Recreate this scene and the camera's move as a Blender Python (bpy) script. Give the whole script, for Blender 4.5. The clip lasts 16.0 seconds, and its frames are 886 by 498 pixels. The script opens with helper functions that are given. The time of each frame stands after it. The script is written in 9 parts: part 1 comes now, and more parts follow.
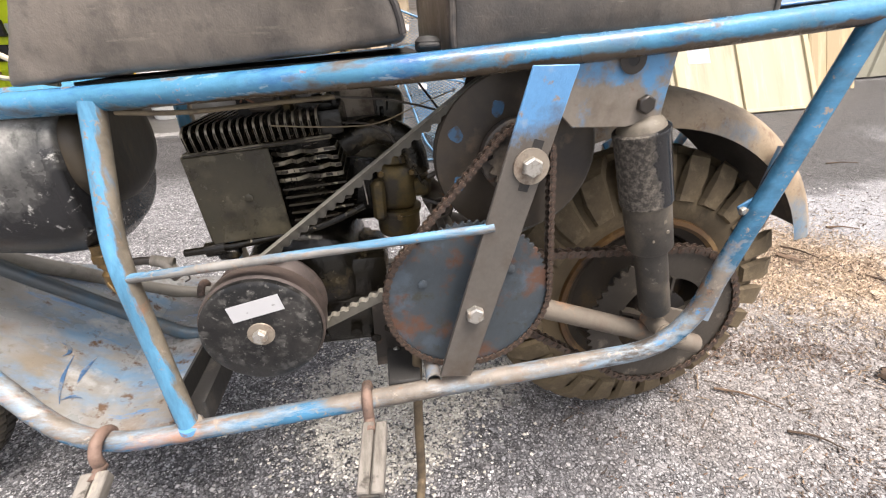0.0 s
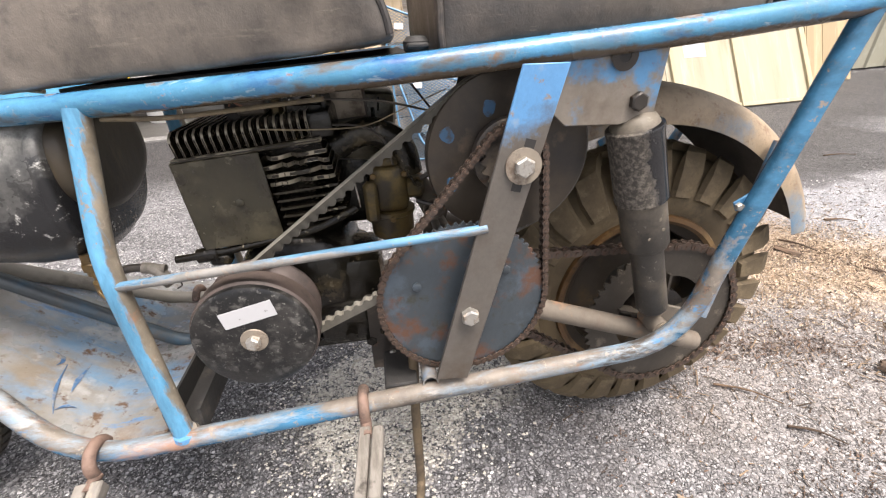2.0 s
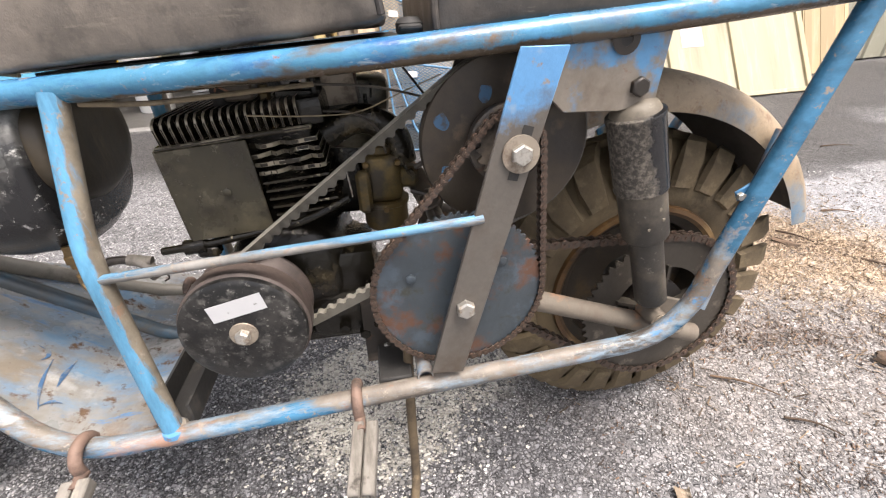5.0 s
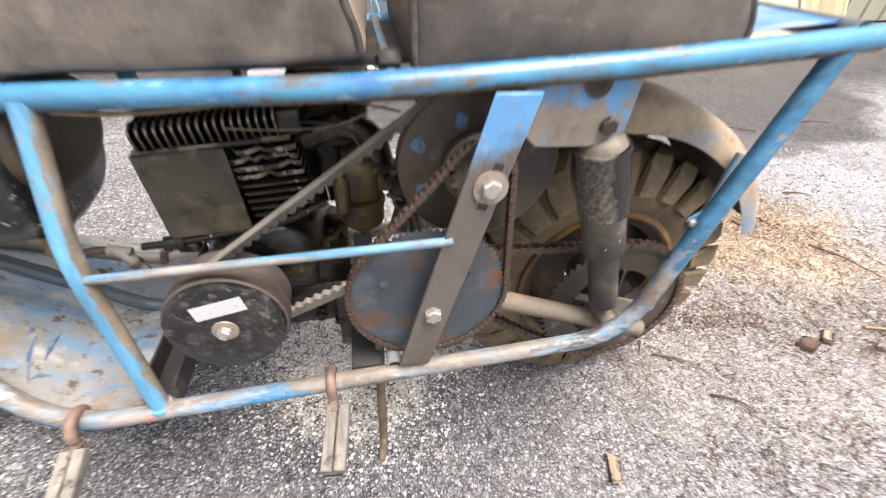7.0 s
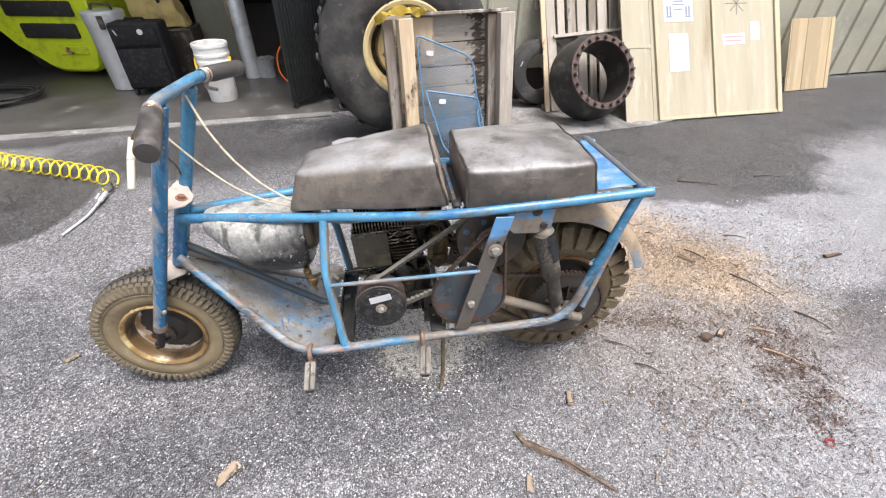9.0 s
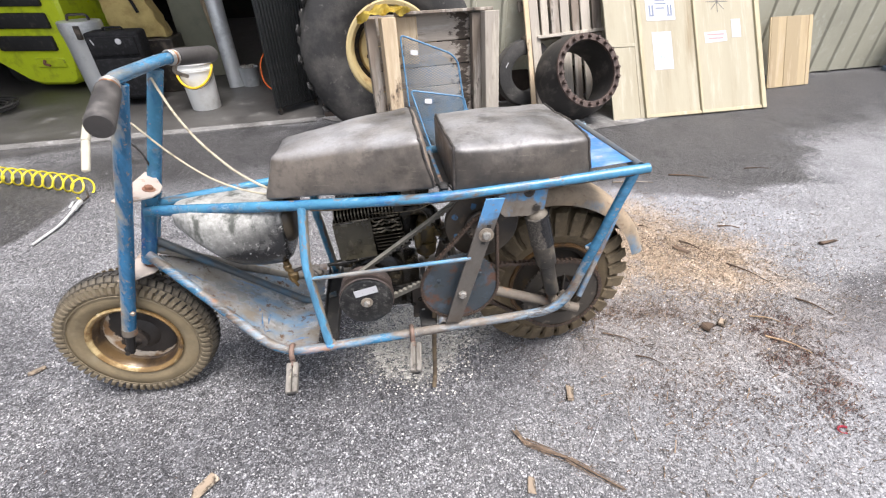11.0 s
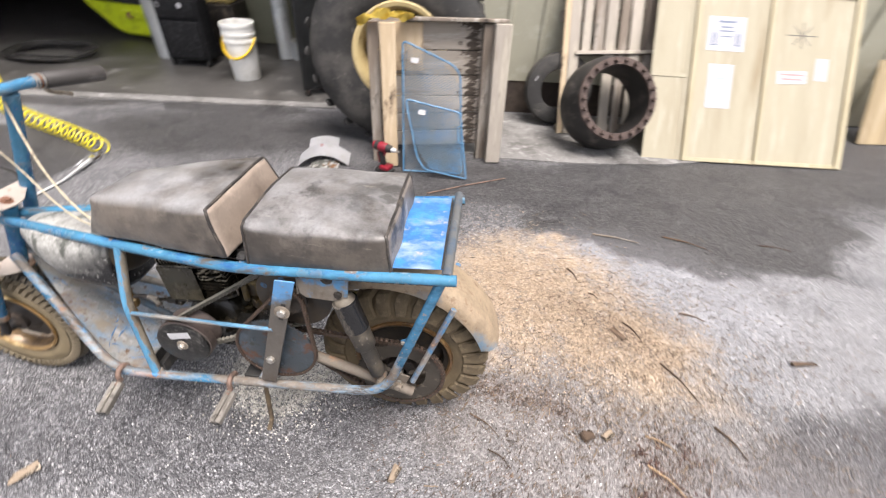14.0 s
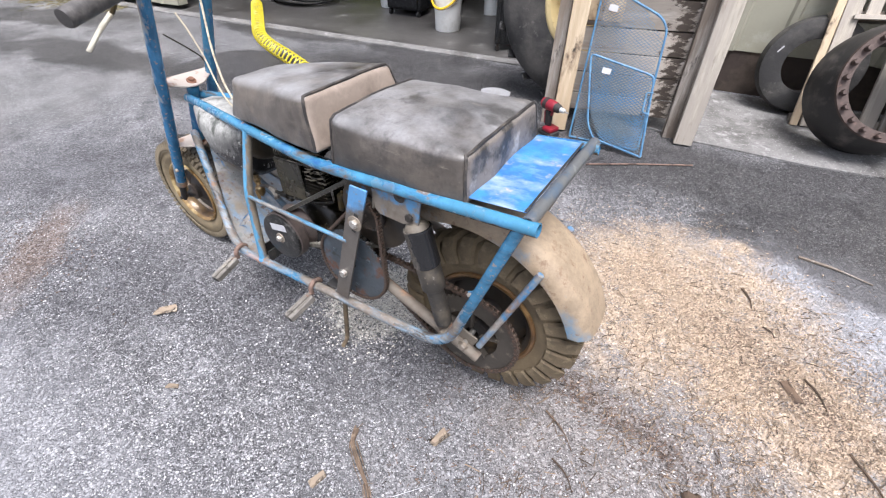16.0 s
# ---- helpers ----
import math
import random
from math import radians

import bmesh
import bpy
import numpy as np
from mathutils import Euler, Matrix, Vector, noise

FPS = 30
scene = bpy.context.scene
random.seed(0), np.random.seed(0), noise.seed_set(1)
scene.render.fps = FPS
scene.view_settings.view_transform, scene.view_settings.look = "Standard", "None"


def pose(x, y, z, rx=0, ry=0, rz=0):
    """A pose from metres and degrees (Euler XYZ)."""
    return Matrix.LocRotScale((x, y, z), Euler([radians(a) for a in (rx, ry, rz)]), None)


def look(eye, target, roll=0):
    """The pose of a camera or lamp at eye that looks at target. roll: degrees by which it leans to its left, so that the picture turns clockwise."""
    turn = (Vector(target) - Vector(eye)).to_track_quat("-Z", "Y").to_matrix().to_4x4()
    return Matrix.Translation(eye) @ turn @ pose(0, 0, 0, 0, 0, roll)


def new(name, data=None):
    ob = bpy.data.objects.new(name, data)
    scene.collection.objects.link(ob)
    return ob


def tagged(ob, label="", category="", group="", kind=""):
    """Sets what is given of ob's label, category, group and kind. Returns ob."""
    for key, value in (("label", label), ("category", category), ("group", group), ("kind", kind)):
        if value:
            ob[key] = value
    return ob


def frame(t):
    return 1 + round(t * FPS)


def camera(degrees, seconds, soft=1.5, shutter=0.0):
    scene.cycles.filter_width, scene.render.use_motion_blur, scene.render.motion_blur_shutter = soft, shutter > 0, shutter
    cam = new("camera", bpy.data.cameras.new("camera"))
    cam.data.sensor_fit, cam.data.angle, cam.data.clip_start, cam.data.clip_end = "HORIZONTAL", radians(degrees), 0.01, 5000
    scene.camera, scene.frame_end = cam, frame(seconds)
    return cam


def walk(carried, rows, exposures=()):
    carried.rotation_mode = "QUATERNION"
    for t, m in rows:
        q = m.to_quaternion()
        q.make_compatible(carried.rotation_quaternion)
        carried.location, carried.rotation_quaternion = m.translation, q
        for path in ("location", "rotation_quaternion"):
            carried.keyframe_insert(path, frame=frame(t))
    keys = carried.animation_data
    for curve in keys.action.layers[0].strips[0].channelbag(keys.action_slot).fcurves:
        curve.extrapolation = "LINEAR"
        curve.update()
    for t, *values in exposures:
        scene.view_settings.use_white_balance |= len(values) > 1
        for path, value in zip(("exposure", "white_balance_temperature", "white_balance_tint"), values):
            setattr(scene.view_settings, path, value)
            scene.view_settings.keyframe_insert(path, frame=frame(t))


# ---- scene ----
cam = camera(92.5, 16.0, soft=1.2, shutter=0.5)
PATH = [
    (0, (-0.1680, -0.6419, 0.7940), (0.0757, 1.0803, -0.1930), -1.4),
    (0.5, (-0.1664, -0.6309, 0.7860), (0.0824, 1.0869, -0.2060), -1.6),
    (1, (-0.1625, -0.6360, 0.7970), (0.0907, 1.0829, -0.1950), -1.8),
    (1.5, (-0.1610, -0.6384, 0.7990), (0.0905, 1.0819, -0.1890), -2.1),
    (2, (-0.1593, -0.6357, 0.7950), (0.0864, 1.0819, -0.1990), -2.4),
    (2.5, (-0.1608, -0.6333, 0.7920), (0.0874, 1.0816, -0.2070), -2.4),
    (3, (-0.1578, -0.6248, 0.7870), (0.0847, 1.0833, -0.2250), -2.5),
    (3.5, (-0.1570, -0.6260, 0.7860), (0.0787, 1.0796, -0.2310), -2.7),
    (6, (-0.1509, -0.6130, 0.7880), (0.1199, 1.0585, -0.2770), -1.8),
    (6.5, (-0.1320, -0.5723, 0.8050), (0.1256, 1.0346, -0.3570), -0.3),
    (7, (-0.1399, -0.5971, 0.8910), (0.1844, 0.9097, -0.3830), 2.8),
    (7.5, (-0.1512, -0.7753, 1.1590), (0.1344, 0.6852, -0.1770), 2.8),
    (7.8, (-0.2212, -0.9365, 1.2760), (0.0214, 0.5547, -0.0340), 1.9),
    (8, (-0.2821, -1.0290, 1.3500), (-0.0421, 0.4731, 0.0510), 2.0),
    (8.5, (-0.2736, -1.1584, 1.3860), (-0.0832, 0.4037, 0.1510), 0.4),
    (10.8, (-0.2683, -1.1401, 1.2670), (-0.0369, 0.4821, 0.1200), -0.9),
    (11, (-0.2600, -1.1400, 1.2710), (-0.0204, 0.4823, 0.1260), -0.7),
    (11.5, (-0.2319, -1.1426, 1.2770), (0.0187, 0.4824, 0.1380), -0.6),
    (12, (-0.2280, -1.1394, 1.2750), (0.0291, 0.4830, 0.1330), -0.8),
    (12.5, (-0.2467, -1.1401, 1.3020), (0.0100, 0.4762, 0.1530), -0.7),
    (13, (-0.2036, -1.1359, 1.4190), (0.0788, 0.4630, 0.2510), 0.4),
    (13.5, (0.1578, -1.0765, 1.4580), (0.3434, 0.5217, 0.2710), 1.6),
    (13.9, (0.4307, -0.9694, 1.4650), (0.4008, 0.6212, 0.2530), 2.6),
    (14, (0.4544, -0.9257, 1.4810), (0.3710, 0.6426, 0.2420), 3.8),
    (14.5, (0.6539, -0.7817, 1.4590), (0.1738, 0.6820, 0.1830), 3.2),
    (15, (0.7129, -0.7494, 1.3780), (-0.0140, 0.6052, 0.0980), 2.0),
    (15.5, (0.6426, -0.7687, 1.2790), (-0.1166, 0.5318, -0.0370), 1.0),
    (16, (0.6206, -0.7790, 1.2830), (-0.1634, 0.4946, -0.0450), 0.0),
]
walk(cam, [(t, look(eye, target, roll)) for t, eye, target, roll in PATH], [(0, 1.22, 6800, 14), (3.5, 1.22, 6800, 14), (6.5, 1.30, 6800, 14), (7.0, 1.38, 6750, 14), (7.5, 1.08, 6500, 13), (8.0, 0.95, 6400, 13), (12.5, 0.93, 6300, 13), (13.5, 0.92, 6600, 14), (14.0, 0.92, 6550, 14), (14.5, 0.92, 6250, 13), (15.2, 0.90, 6050, 14), (16, 0.90, 6050, 14)])

# ---- world, sun and sky ----
SUN_UP, SUN_ROUND = 71.0, 138.0
world = bpy.data.worlds.new("overcast_sky")
scene.world = world
world.use_nodes = True
wn = world.node_tree.nodes
sky = wn.new("ShaderNodeTexSky")
sky.sky_type, sky.sun_disc = "NISHITA", False
sky.sun_elevation, sky.sun_rotation = radians(SUN_UP), radians(SUN_ROUND)
sky.air_density, sky.dust_density, sky.ozone_density = 1.0, 4.0, 0.6
wn["Background"].inputs["Strength"].default_value = 0.135
cloud = wn.new("ShaderNodeHueSaturation")
cloud.inputs["Saturation"].default_value = 0.45
world.node_tree.links.new(sky.outputs[0], cloud.inputs["Color"])
world.node_tree.links.new(cloud.outputs[0], wn["Background"].inputs["Color"])
sun = new("sun", bpy.data.lights.new("sun", "SUN"))
sun.data.energy, sun.data.angle, sun.data.color = 3.0, radians(30), (1.0, 0.965, 0.91)
sun_way = Vector((math.sin(radians(SUN_ROUND)) * math.cos(radians(SUN_UP)), math.cos(radians(SUN_ROUND)) * math.cos(radians(SUN_UP)), math.sin(radians(SUN_UP))))
sun.matrix_world = look(sun_way * 20, (0, 0, 0))


# ---- mesh helpers ----
def part(name, bm, material, parent=None, label="", smooth=40.0):
    """Links a bmesh as one mesh object under a thing or a part."""
    bmesh.ops.recalc_face_normals(bm, faces=bm.faces[:])
    me = bpy.data.meshes.new(name)
    bm.to_mesh(me)
    bm.free()
    if smooth:
        me.shade_smooth()
        me.set_sharp_from_angle(angle=radians(smooth))
    me.materials.append(material)
    ob = new(name, me)
    ob.parent = parent
    if label:
        tagged(ob, label)
    return ob


def piece(name, me, m, parent):
    """One more object on a shared mesh."""
    ob = new(name, me)
    ob.parent, ob.matrix_basis = parent, m
    return ob


def glint_edges(me, material):
    """Gives the bevels of a flat piece painted glints over rubbed edges."""
    me.materials.append(material)
    for f in me.polygons:
        if max(abs(c) for c in f.normal) < 0.93:
            f.material_index = 1


def mesh_of(bm, material, name="piece", smooth=40.0):
    bmesh.ops.recalc_face_normals(bm, faces=bm.faces[:])
    me = bpy.data.meshes.new(name)
    bm.to_mesh(me)
    bm.free()
    if smooth:
        me.shade_smooth()
        me.set_sharp_from_angle(angle=radians(smooth))
    me.materials.append(material)
    return me


def root(name, label, category, m=None, group="", kind=""):
    ob = new(name)
    ob.empty_display_size = 0.1
    if m is not None:
        ob.matrix_world = m
    return tagged(ob, label, category, group, kind)


def rounded(pts, bend, n=6):
    """A polyline with its corners drawn out into arcs that start bend metres from the corner."""
    pts = [Vector(p) for p in pts]
    out = [pts[0]]
    for a, b, c in zip(pts, pts[1:], pts[2:]):
        d = min(bend, (a - b).length * 0.49, (c - b).length * 0.49)
        p, q = b + (a - b).normalized() * d, b + (c - b).normalized() * d
        for i in range(n + 1):
            t = i / n
            out.append(p * (1 - t) ** 2 + b * 2 * t * (1 - t) + q * t * t)
    return out + [pts[-1]]


def tube(bm, pts, r, seg=14, bend=0.0, r_end=None, hollow=False):
    """Sweeps a round section along a polyline."""
    pts = rounded(pts, bend) if bend else [Vector(p) for p in pts]
    r_end = r if r_end is None else r_end
    way = (pts[1] - pts[0]).normalized()
    side = way.orthogonal().normalized()
    rings = []
    for i, p in enumerate(pts):
        a = pts[max(i - 1, 0)]
        b = pts[min(i + 1, len(pts) - 1)]
        d = (b - a).normalized()
        side = (side - d * side.dot(d)).normalized()
        up = d.cross(side)
        rr = r + (r_end - r) * i / (len(pts) - 1)
        rings.append([bm.verts.new(p + (side * math.cos(2 * math.pi * k / seg) + up * math.sin(2 * math.pi * k / seg)) * rr) for k in range(seg)])
    for a, b in zip(rings, rings[1:]):
        for k in range(seg):
            bm.faces.new((a[k], a[(k + 1) % seg], b[(k + 1) % seg], b[k]))
    for ring, flip, inner in ((rings[0], True, pts[0]), (rings[-1], False, pts[-1])):
        if hollow:
            deep = [bm.verts.new(inner + (v.co - inner) * 0.82) for v in ring]
            d = (pts[1] - pts[0]).normalized() if flip else (pts[-2] - pts[-1]).normalized()
            back = [bm.verts.new(v.co + d * 0.03) for v in deep]
            for k in range(seg):
                j = (k + 1) % seg
                bm.faces.new((ring[k], ring[j], deep[j], deep[k]))
                bm.faces.new((deep[k], deep[j], back[j], back[k]))
            bm.faces.new(back)
        else:
            bm.faces.new(ring[::-1] if flip else ring)
    return bm


def lathe(bm, prof, m=Matrix(), seg=40, closed=False):
    """Turns a profile of (radius, height) about the local z axis of m."""
    rings = []
    for r, h in prof:
        if r < 1e-6:
            rings.append([bm.verts.new(m @ Vector((0, 0, h)))])
        else:
            rings.append([bm.verts.new(m @ Vector((r * math.cos(2 * math.pi * k / seg), r * math.sin(2 * math.pi * k / seg), h))) for k in range(seg)])
    pairs = list(zip(rings, rings[1:]))
    if closed:
        pairs.append((rings[-1], rings[0]))
    for a, b in pairs:
        for k in range(seg):
            j = (k + 1) % seg
            if len(a) == 1 and len(b) == 1:
                continue
            if len(a) == 1:
                bm.faces.new((a[0], b[j], b[k]))
            elif len(b) == 1:
                bm.faces.new((a[k], a[j], b[0]))
            else:
                bm.faces.new((a[k], a[j], b[j], b[k]))
    return bm


def merge(bm, src, m=Matrix()):
    made = {v: bm.verts.new(m @ v.co) for v in src.verts}
    for f in src.faces:
        bm.faces.new([made[v] for v in f.verts])
    src.free()
    return bm


def box(bm, size, m=Matrix(), bevel=0.0, seg=1):
    """A box centred on m, with bevelled edges."""
    src = bmesh.new()
    bmesh.ops.create_cube(src, size=1.0)
    for v in src.verts:
        v.co = Vector((v.co.x * size[0], v.co.y * size[1], v.co.z * size[2]))
    if bevel:
        bmesh.ops.bevel(src, geom=src.edges[:], offset=bevel, segments=seg, profile=0.5, affect="EDGES")
    return merge(bm, src, m)


def bar(bm, a, b, width, thick, bevel=0.0, turn=0.0):
    """A flat bar from a to b."""
    a, b = Vector(a), Vector(b)
    m = Matrix.Translation((a + b) / 2) @ (b - a).to_track_quat("X", "Z").to_matrix().to_4x4() @ pose(0, 0, 0, turn, 0, 0)
    return box(bm, ((b - a).length, width, thick), m, bevel)


def slab(bm, outline, thick, m=Matrix(), bevel=0.0):
    """A sheet with the given outline in the local xy plane of m, thick along z."""
    src = bmesh.new()
    low = [src.verts.new((x, y, 0)) for x, y in outline]
    high = [src.verts.new((x, y, thick)) for x, y in outline]
    src.faces.new(low[::-1])
    src.faces.new(high)
    n = len(low)
    for k in range(n):
        src.faces.new((low[k], low[(k + 1) % n], high[(k + 1) % n], high[k]))
    if bevel:
        bmesh.ops.bevel(src, geom=[e for e in src.edges if not e.is_boundary], offset=bevel, segments=1, profile=0.5, affect="EDGES")
    return merge(bm, src, m)


def bolt(bm, place, way, r, h, washer=0.0):
    """A hexagon bolt head, with a washer under it if asked for."""
    m = Matrix.Translation(place) @ Vector(way).to_track_quat("Z", "X").to_matrix().to_4x4()
    z = 0.0
    if washer:
        lathe(bm, [(0, 0), (washer, 0), (washer, 0.0025), (0, 0.0025)], m, 20)
        z = 0.0025
    lathe(bm, [(0, z), (r, z), (r, z + h * 0.8), (r * 0.82, z + h), (0, z + h)], m, 6)
    return bm


ACROSS = pose(0, 0, 0, 90, 0, 0)      # local z to -y: the near side


def wheelwise(x, y, z):
    """A frame whose z axis is the bike's cross axis and points to the near side."""
    return Matrix.Translation((x, y, z)) @ ACROSS


# ---- materials ----
def shader(name):
    mt = bpy.data.materials.new(name)
    mt.use_nodes = True
    return mt, mt.node_tree.nodes, mt.node_tree.links, mt.node_tree.nodes["Principled BSDF"]


def node(nodes, links, kind, sockets=None, **settings):
    n = nodes.new(kind)
    for key, value in settings.items():
        setattr(n, key, value)
    for key, value in (sockets or {}).items():
        if isinstance(value, bpy.types.NodeSocket):
            links.new(value, n.inputs[key])
        else:
            n.inputs[key].default_value = value
    return n


def rgb(c):
    return (c[0], c[1], c[2], 1.0)


def ramp(nodes, links, fac, low, high):
    return node(nodes, links, "ShaderNodeMapRange", {"Value": fac, "From Min": low, "From Max": high}, clamp=True).outputs[0]


def noise_at(nodes, links, coord, scale, detail=6.0, rough=0.6, stretch=None):
    if stretch:
        coord = node(nodes, links, "ShaderNodeMapping", {"Vector": coord, "Scale": stretch}).outputs[0]
    return node(nodes, links, "ShaderNodeTexNoise", {"Vector": coord, "Scale": scale, "Detail": detail, "Roughness": rough}).outputs[0]


def mix(nodes, links, fac, a, b):
    m = node(nodes, links, "ShaderNodeMix", {"Factor": fac}, data_type="RGBA")
    for sock, value in ((m.inputs[6], a), (m.inputs[7], b)):
        if isinstance(value, bpy.types.NodeSocket):
            links.new(value, sock)
        else:
            sock.default_value = rgb(value)
    return m.outputs[2]


def surface(name, base, rough=0.6, metal=0.0, layers=(), bump=(), grain=0.12, stretch=None, spread=0.0, spec=0.5, coat=0.0):
    """A weathered material. layers: (colour, noise scale, from, to, roughness or None[, stretch]); bump: (scale, distance) pairs;
    grain: how far fine noise varies the base colour; spread: how far pieces differ from one another."""
    mt, nodes, links, bsdf = shader(name)
    co = node(nodes, links, "ShaderNodeTexCoord").outputs["Object"]
    fine = noise_at(nodes, links, co, 90.0, 4.0, 0.7, stretch)
    wide = noise_at(nodes, links, co, 9.0, 4.0, 0.6, stretch)
    colour = mix(nodes, links, fine, [c * (1 - grain) for c in base], [min(1.0, c * (1 + grain)) for c in base])
    colour = mix(nodes, links, ramp(nodes, links, wide, 0.35, 0.65), colour, mix(nodes, links, 0.5, colour, [c * (1 - 1.2 * grain) for c in base]))
    if spread:
        rnd = node(nodes, links, "ShaderNodeObjectInfo").outputs["Random"]
        hsv = node(nodes, links, "ShaderNodeHueSaturation", {"Color": colour, "Value": node(nodes, links, "ShaderNodeMapRange", {"Value": rnd, "To Min": 1 - spread, "To Max": 1 + spread}).outputs[0]})
        colour = hsv.outputs[0]
    roughness = node(nodes, links, "ShaderNodeMapRange", {"Value": wide, "To Min": max(0.02, rough - 0.08), "To Max": min(1.0, rough + 0.08)}).outputs[0]
    metallic = metal
    for layer in layers:
        tone, scale, low, high, layer_rough = layer[:5]
        fac = ramp(nodes, links, noise_at(nodes, links, co, scale, 8.0, 0.65, layer[5] if len(layer) > 5 else stretch), low, high)
        shade = mix(nodes, links, fine, [c * 0.8 for c in tone], [min(1.0, c * 1.2) for c in tone])
        colour = mix(nodes, links, fac, colour, shade)
        if layer_rough is not None:
            roughness = node(nodes, links, "ShaderNodeMix", {"Factor": fac, "A": roughness, "B": layer_rough}).outputs[0]
            if metal:
                metallic = node(nodes, links, "ShaderNodeMix", {"Factor": fac, "A": metallic, "B": 0.1}).outputs[0]
    links.new(colour, bsdf.inputs["Base Color"])
    links.new(roughness, bsdf.inputs["Roughness"])
    if isinstance(metallic, bpy.types.NodeSocket):
        links.new(metallic, bsdf.inputs["Metallic"])
    else:
        bsdf.inputs["Metallic"].default_value = metallic
    bsdf.inputs["Specular IOR Level"].default_value = spec
    bsdf.inputs["Coat Weight"].default_value = coat
    normal = None
    for scale, dist in bump:
        h = noise_at(nodes, links, co, scale, 5.0, 0.6, stretch)
        b = node(nodes, links, "ShaderNodeBump", {"Height": h, "Distance": dist, "Strength": 1.0})
        if normal is not None:
            links.new(normal, b.inputs["Normal"])
        normal = b.outputs[0]
    if normal is not None:
        links.new(normal, bsdf.inputs["Normal"])
    return mt


BROWN_DIRT, RUST, OIL = (0.20, 0.15, 0.10), (0.23, 0.09, 0.045), (0.018, 0.016, 0.013)
BLUE = surface("blue_brushed_paint", (0.058, 0.205, 0.325), 0.22, 0, [
    ((0.070, 0.240, 0.41), 14, 0.50, 0.66, 0.26), ((0.018, 0.085, 0.24), 11, 0.50, 0.66, 0.24, (0.6, 2, 2)), ((0.11, 0.15, 0.17), 6, 0.52, 0.68, 0.40), ((0.085, 0.072, 0.060), 8, 0.55, 0.67, 0.6, (1, 3, 3)), ((0.15, 0.105, 0.075), 24, 0.60, 0.67, 0.8), ((0.34, 0.42, 0.47), 20, 0.62, 0.70, 0.5, (0.5, 2, 2)),
    (RUST, 38, 0.66, 0.71, 0.9)], [(60, 0.0006), (240, 0.0003)], 0.15)
UPRIGHT_BLUE = surface("blue_brushed_paint_upright", (0.042, 0.160, 0.260), 0.22, 0, [
    ((0.070, 0.240, 0.41), 14, 0.50, 0.66, 0.26), ((0.018, 0.085, 0.24), 11, 0.50, 0.66, 0.24, (2, 2, 0.5)), ((0.11, 0.15, 0.17), 6, 0.56, 0.72, 0.40), ((0.085, 0.072, 0.060), 8, 0.61, 0.72, 0.6, (3, 3, 0.8)), ((0.15, 0.105, 0.075), 24, 0.60, 0.67, 0.8), ((0.34, 0.42, 0.47), 20, 0.65, 0.72, 0.5, (2, 2, 0.4)),
    (RUST, 38, 0.66, 0.71, 0.9)], [(60, 0.0006), (240, 0.0003)], 0.15)
WORN_BLUE = surface("worn_blue_paint", (0.045, 0.17, 0.32), 0.45, 0, [
    ((0.23, 0.225, 0.21), 9, 0.46, 0.58, 0.55), ((0.17, 0.125, 0.095), 13, 0.50, 0.62, 0.75), ((0.42, 0.25, 0.17), 26, 0.60, 0.68, 0.9),
    (BROWN_DIRT, 6, 0.56, 0.72, 0.9)], [(70, 0.0007), (260, 0.0003)], 0.18)
GREY_BLUE = surface("grey_blue_bare_steel", (0.24, 0.21, 0.175), 0.45, 0.3, [
    ((0.085, 0.24, 0.43), 9, 0.55, 0.62, 0.4), ((0.13, 0.105, 0.08), 8, 0.50, 0.68, 0.7), ((0.20, 0.10, 0.06), 30, 0.62, 0.70, 0.9)], [(80, 0.0005)], 0.2)
SPROCKET_DUST = surface("dusty_brown_sprocket_steel", (0.060, 0.051, 0.041), 0.6, 0.2, [((0.055, 0.046, 0.036), 12, 0.48, 0.64, 0.5), ((0.19, 0.16, 0.125), 26, 0.58, 0.70, 0.8)], [(90, 0.0006)], 0.2)
SPROCKET_PAINT = surface("sprocket_blue_grey_paint", (0.050, 0.062, 0.072), 0.38, 0.1, [
    ((0.070, 0.092, 0.115), 16, 0.52, 0.62, 0.4), ((0.11, 0.055, 0.035), 14, 0.50, 0.58, 0.8), ((0.05, 0.05, 0.04), 40, 0.58, 0.70, 0.8)], [(90, 0.0006)], 0.2)
DARK_STEEL = surface("dark_oily_steel", (0.042, 0.036, 0.031), 0.42, 0.35, [((0.15, 0.12, 0.09), 10, 0.52, 0.68, 0.7), ((0.11, 0.055, 0.03), 25, 0.60, 0.70, 0.9)], [(90, 0.0005)], 0.2)
CHAIN = surface("rusty_oily_chain", (0.085, 0.066, 0.053), 0.40, 0.5, [((0.115, 0.066, 0.045), 60, 0.48, 0.62, 0.8), ((0.03, 0.026, 0.022), 45, 0.55, 0.65, 0.35)], [(200, 0.0004)], 0.2, spread=0.2)
RUSTY = surface("rusty_steel", (0.30, 0.145, 0.09), 0.85, 0, [((0.15, 0.075, 0.05), 20, 0.48, 0.62, 0.9), ((0.42, 0.24, 0.16), 40, 0.56, 0.68, 0.9)], [(120, 0.0008)], 0.25)
ENGINE = surface("greasy_cast_engine", (0.014, 0.012, 0.008), 0.17, 0.3, [((0.085, 0.066, 0.036), 11, 0.52, 0.66, 0.34), ((0.007, 0.006, 0.005), 16, 0.5, 0.62, 0.18), ((0.20, 0.175, 0.125), 60, 0.64, 0.69, 0.3)], [(60, 0.0022), (260, 0.0006)], 0.25)
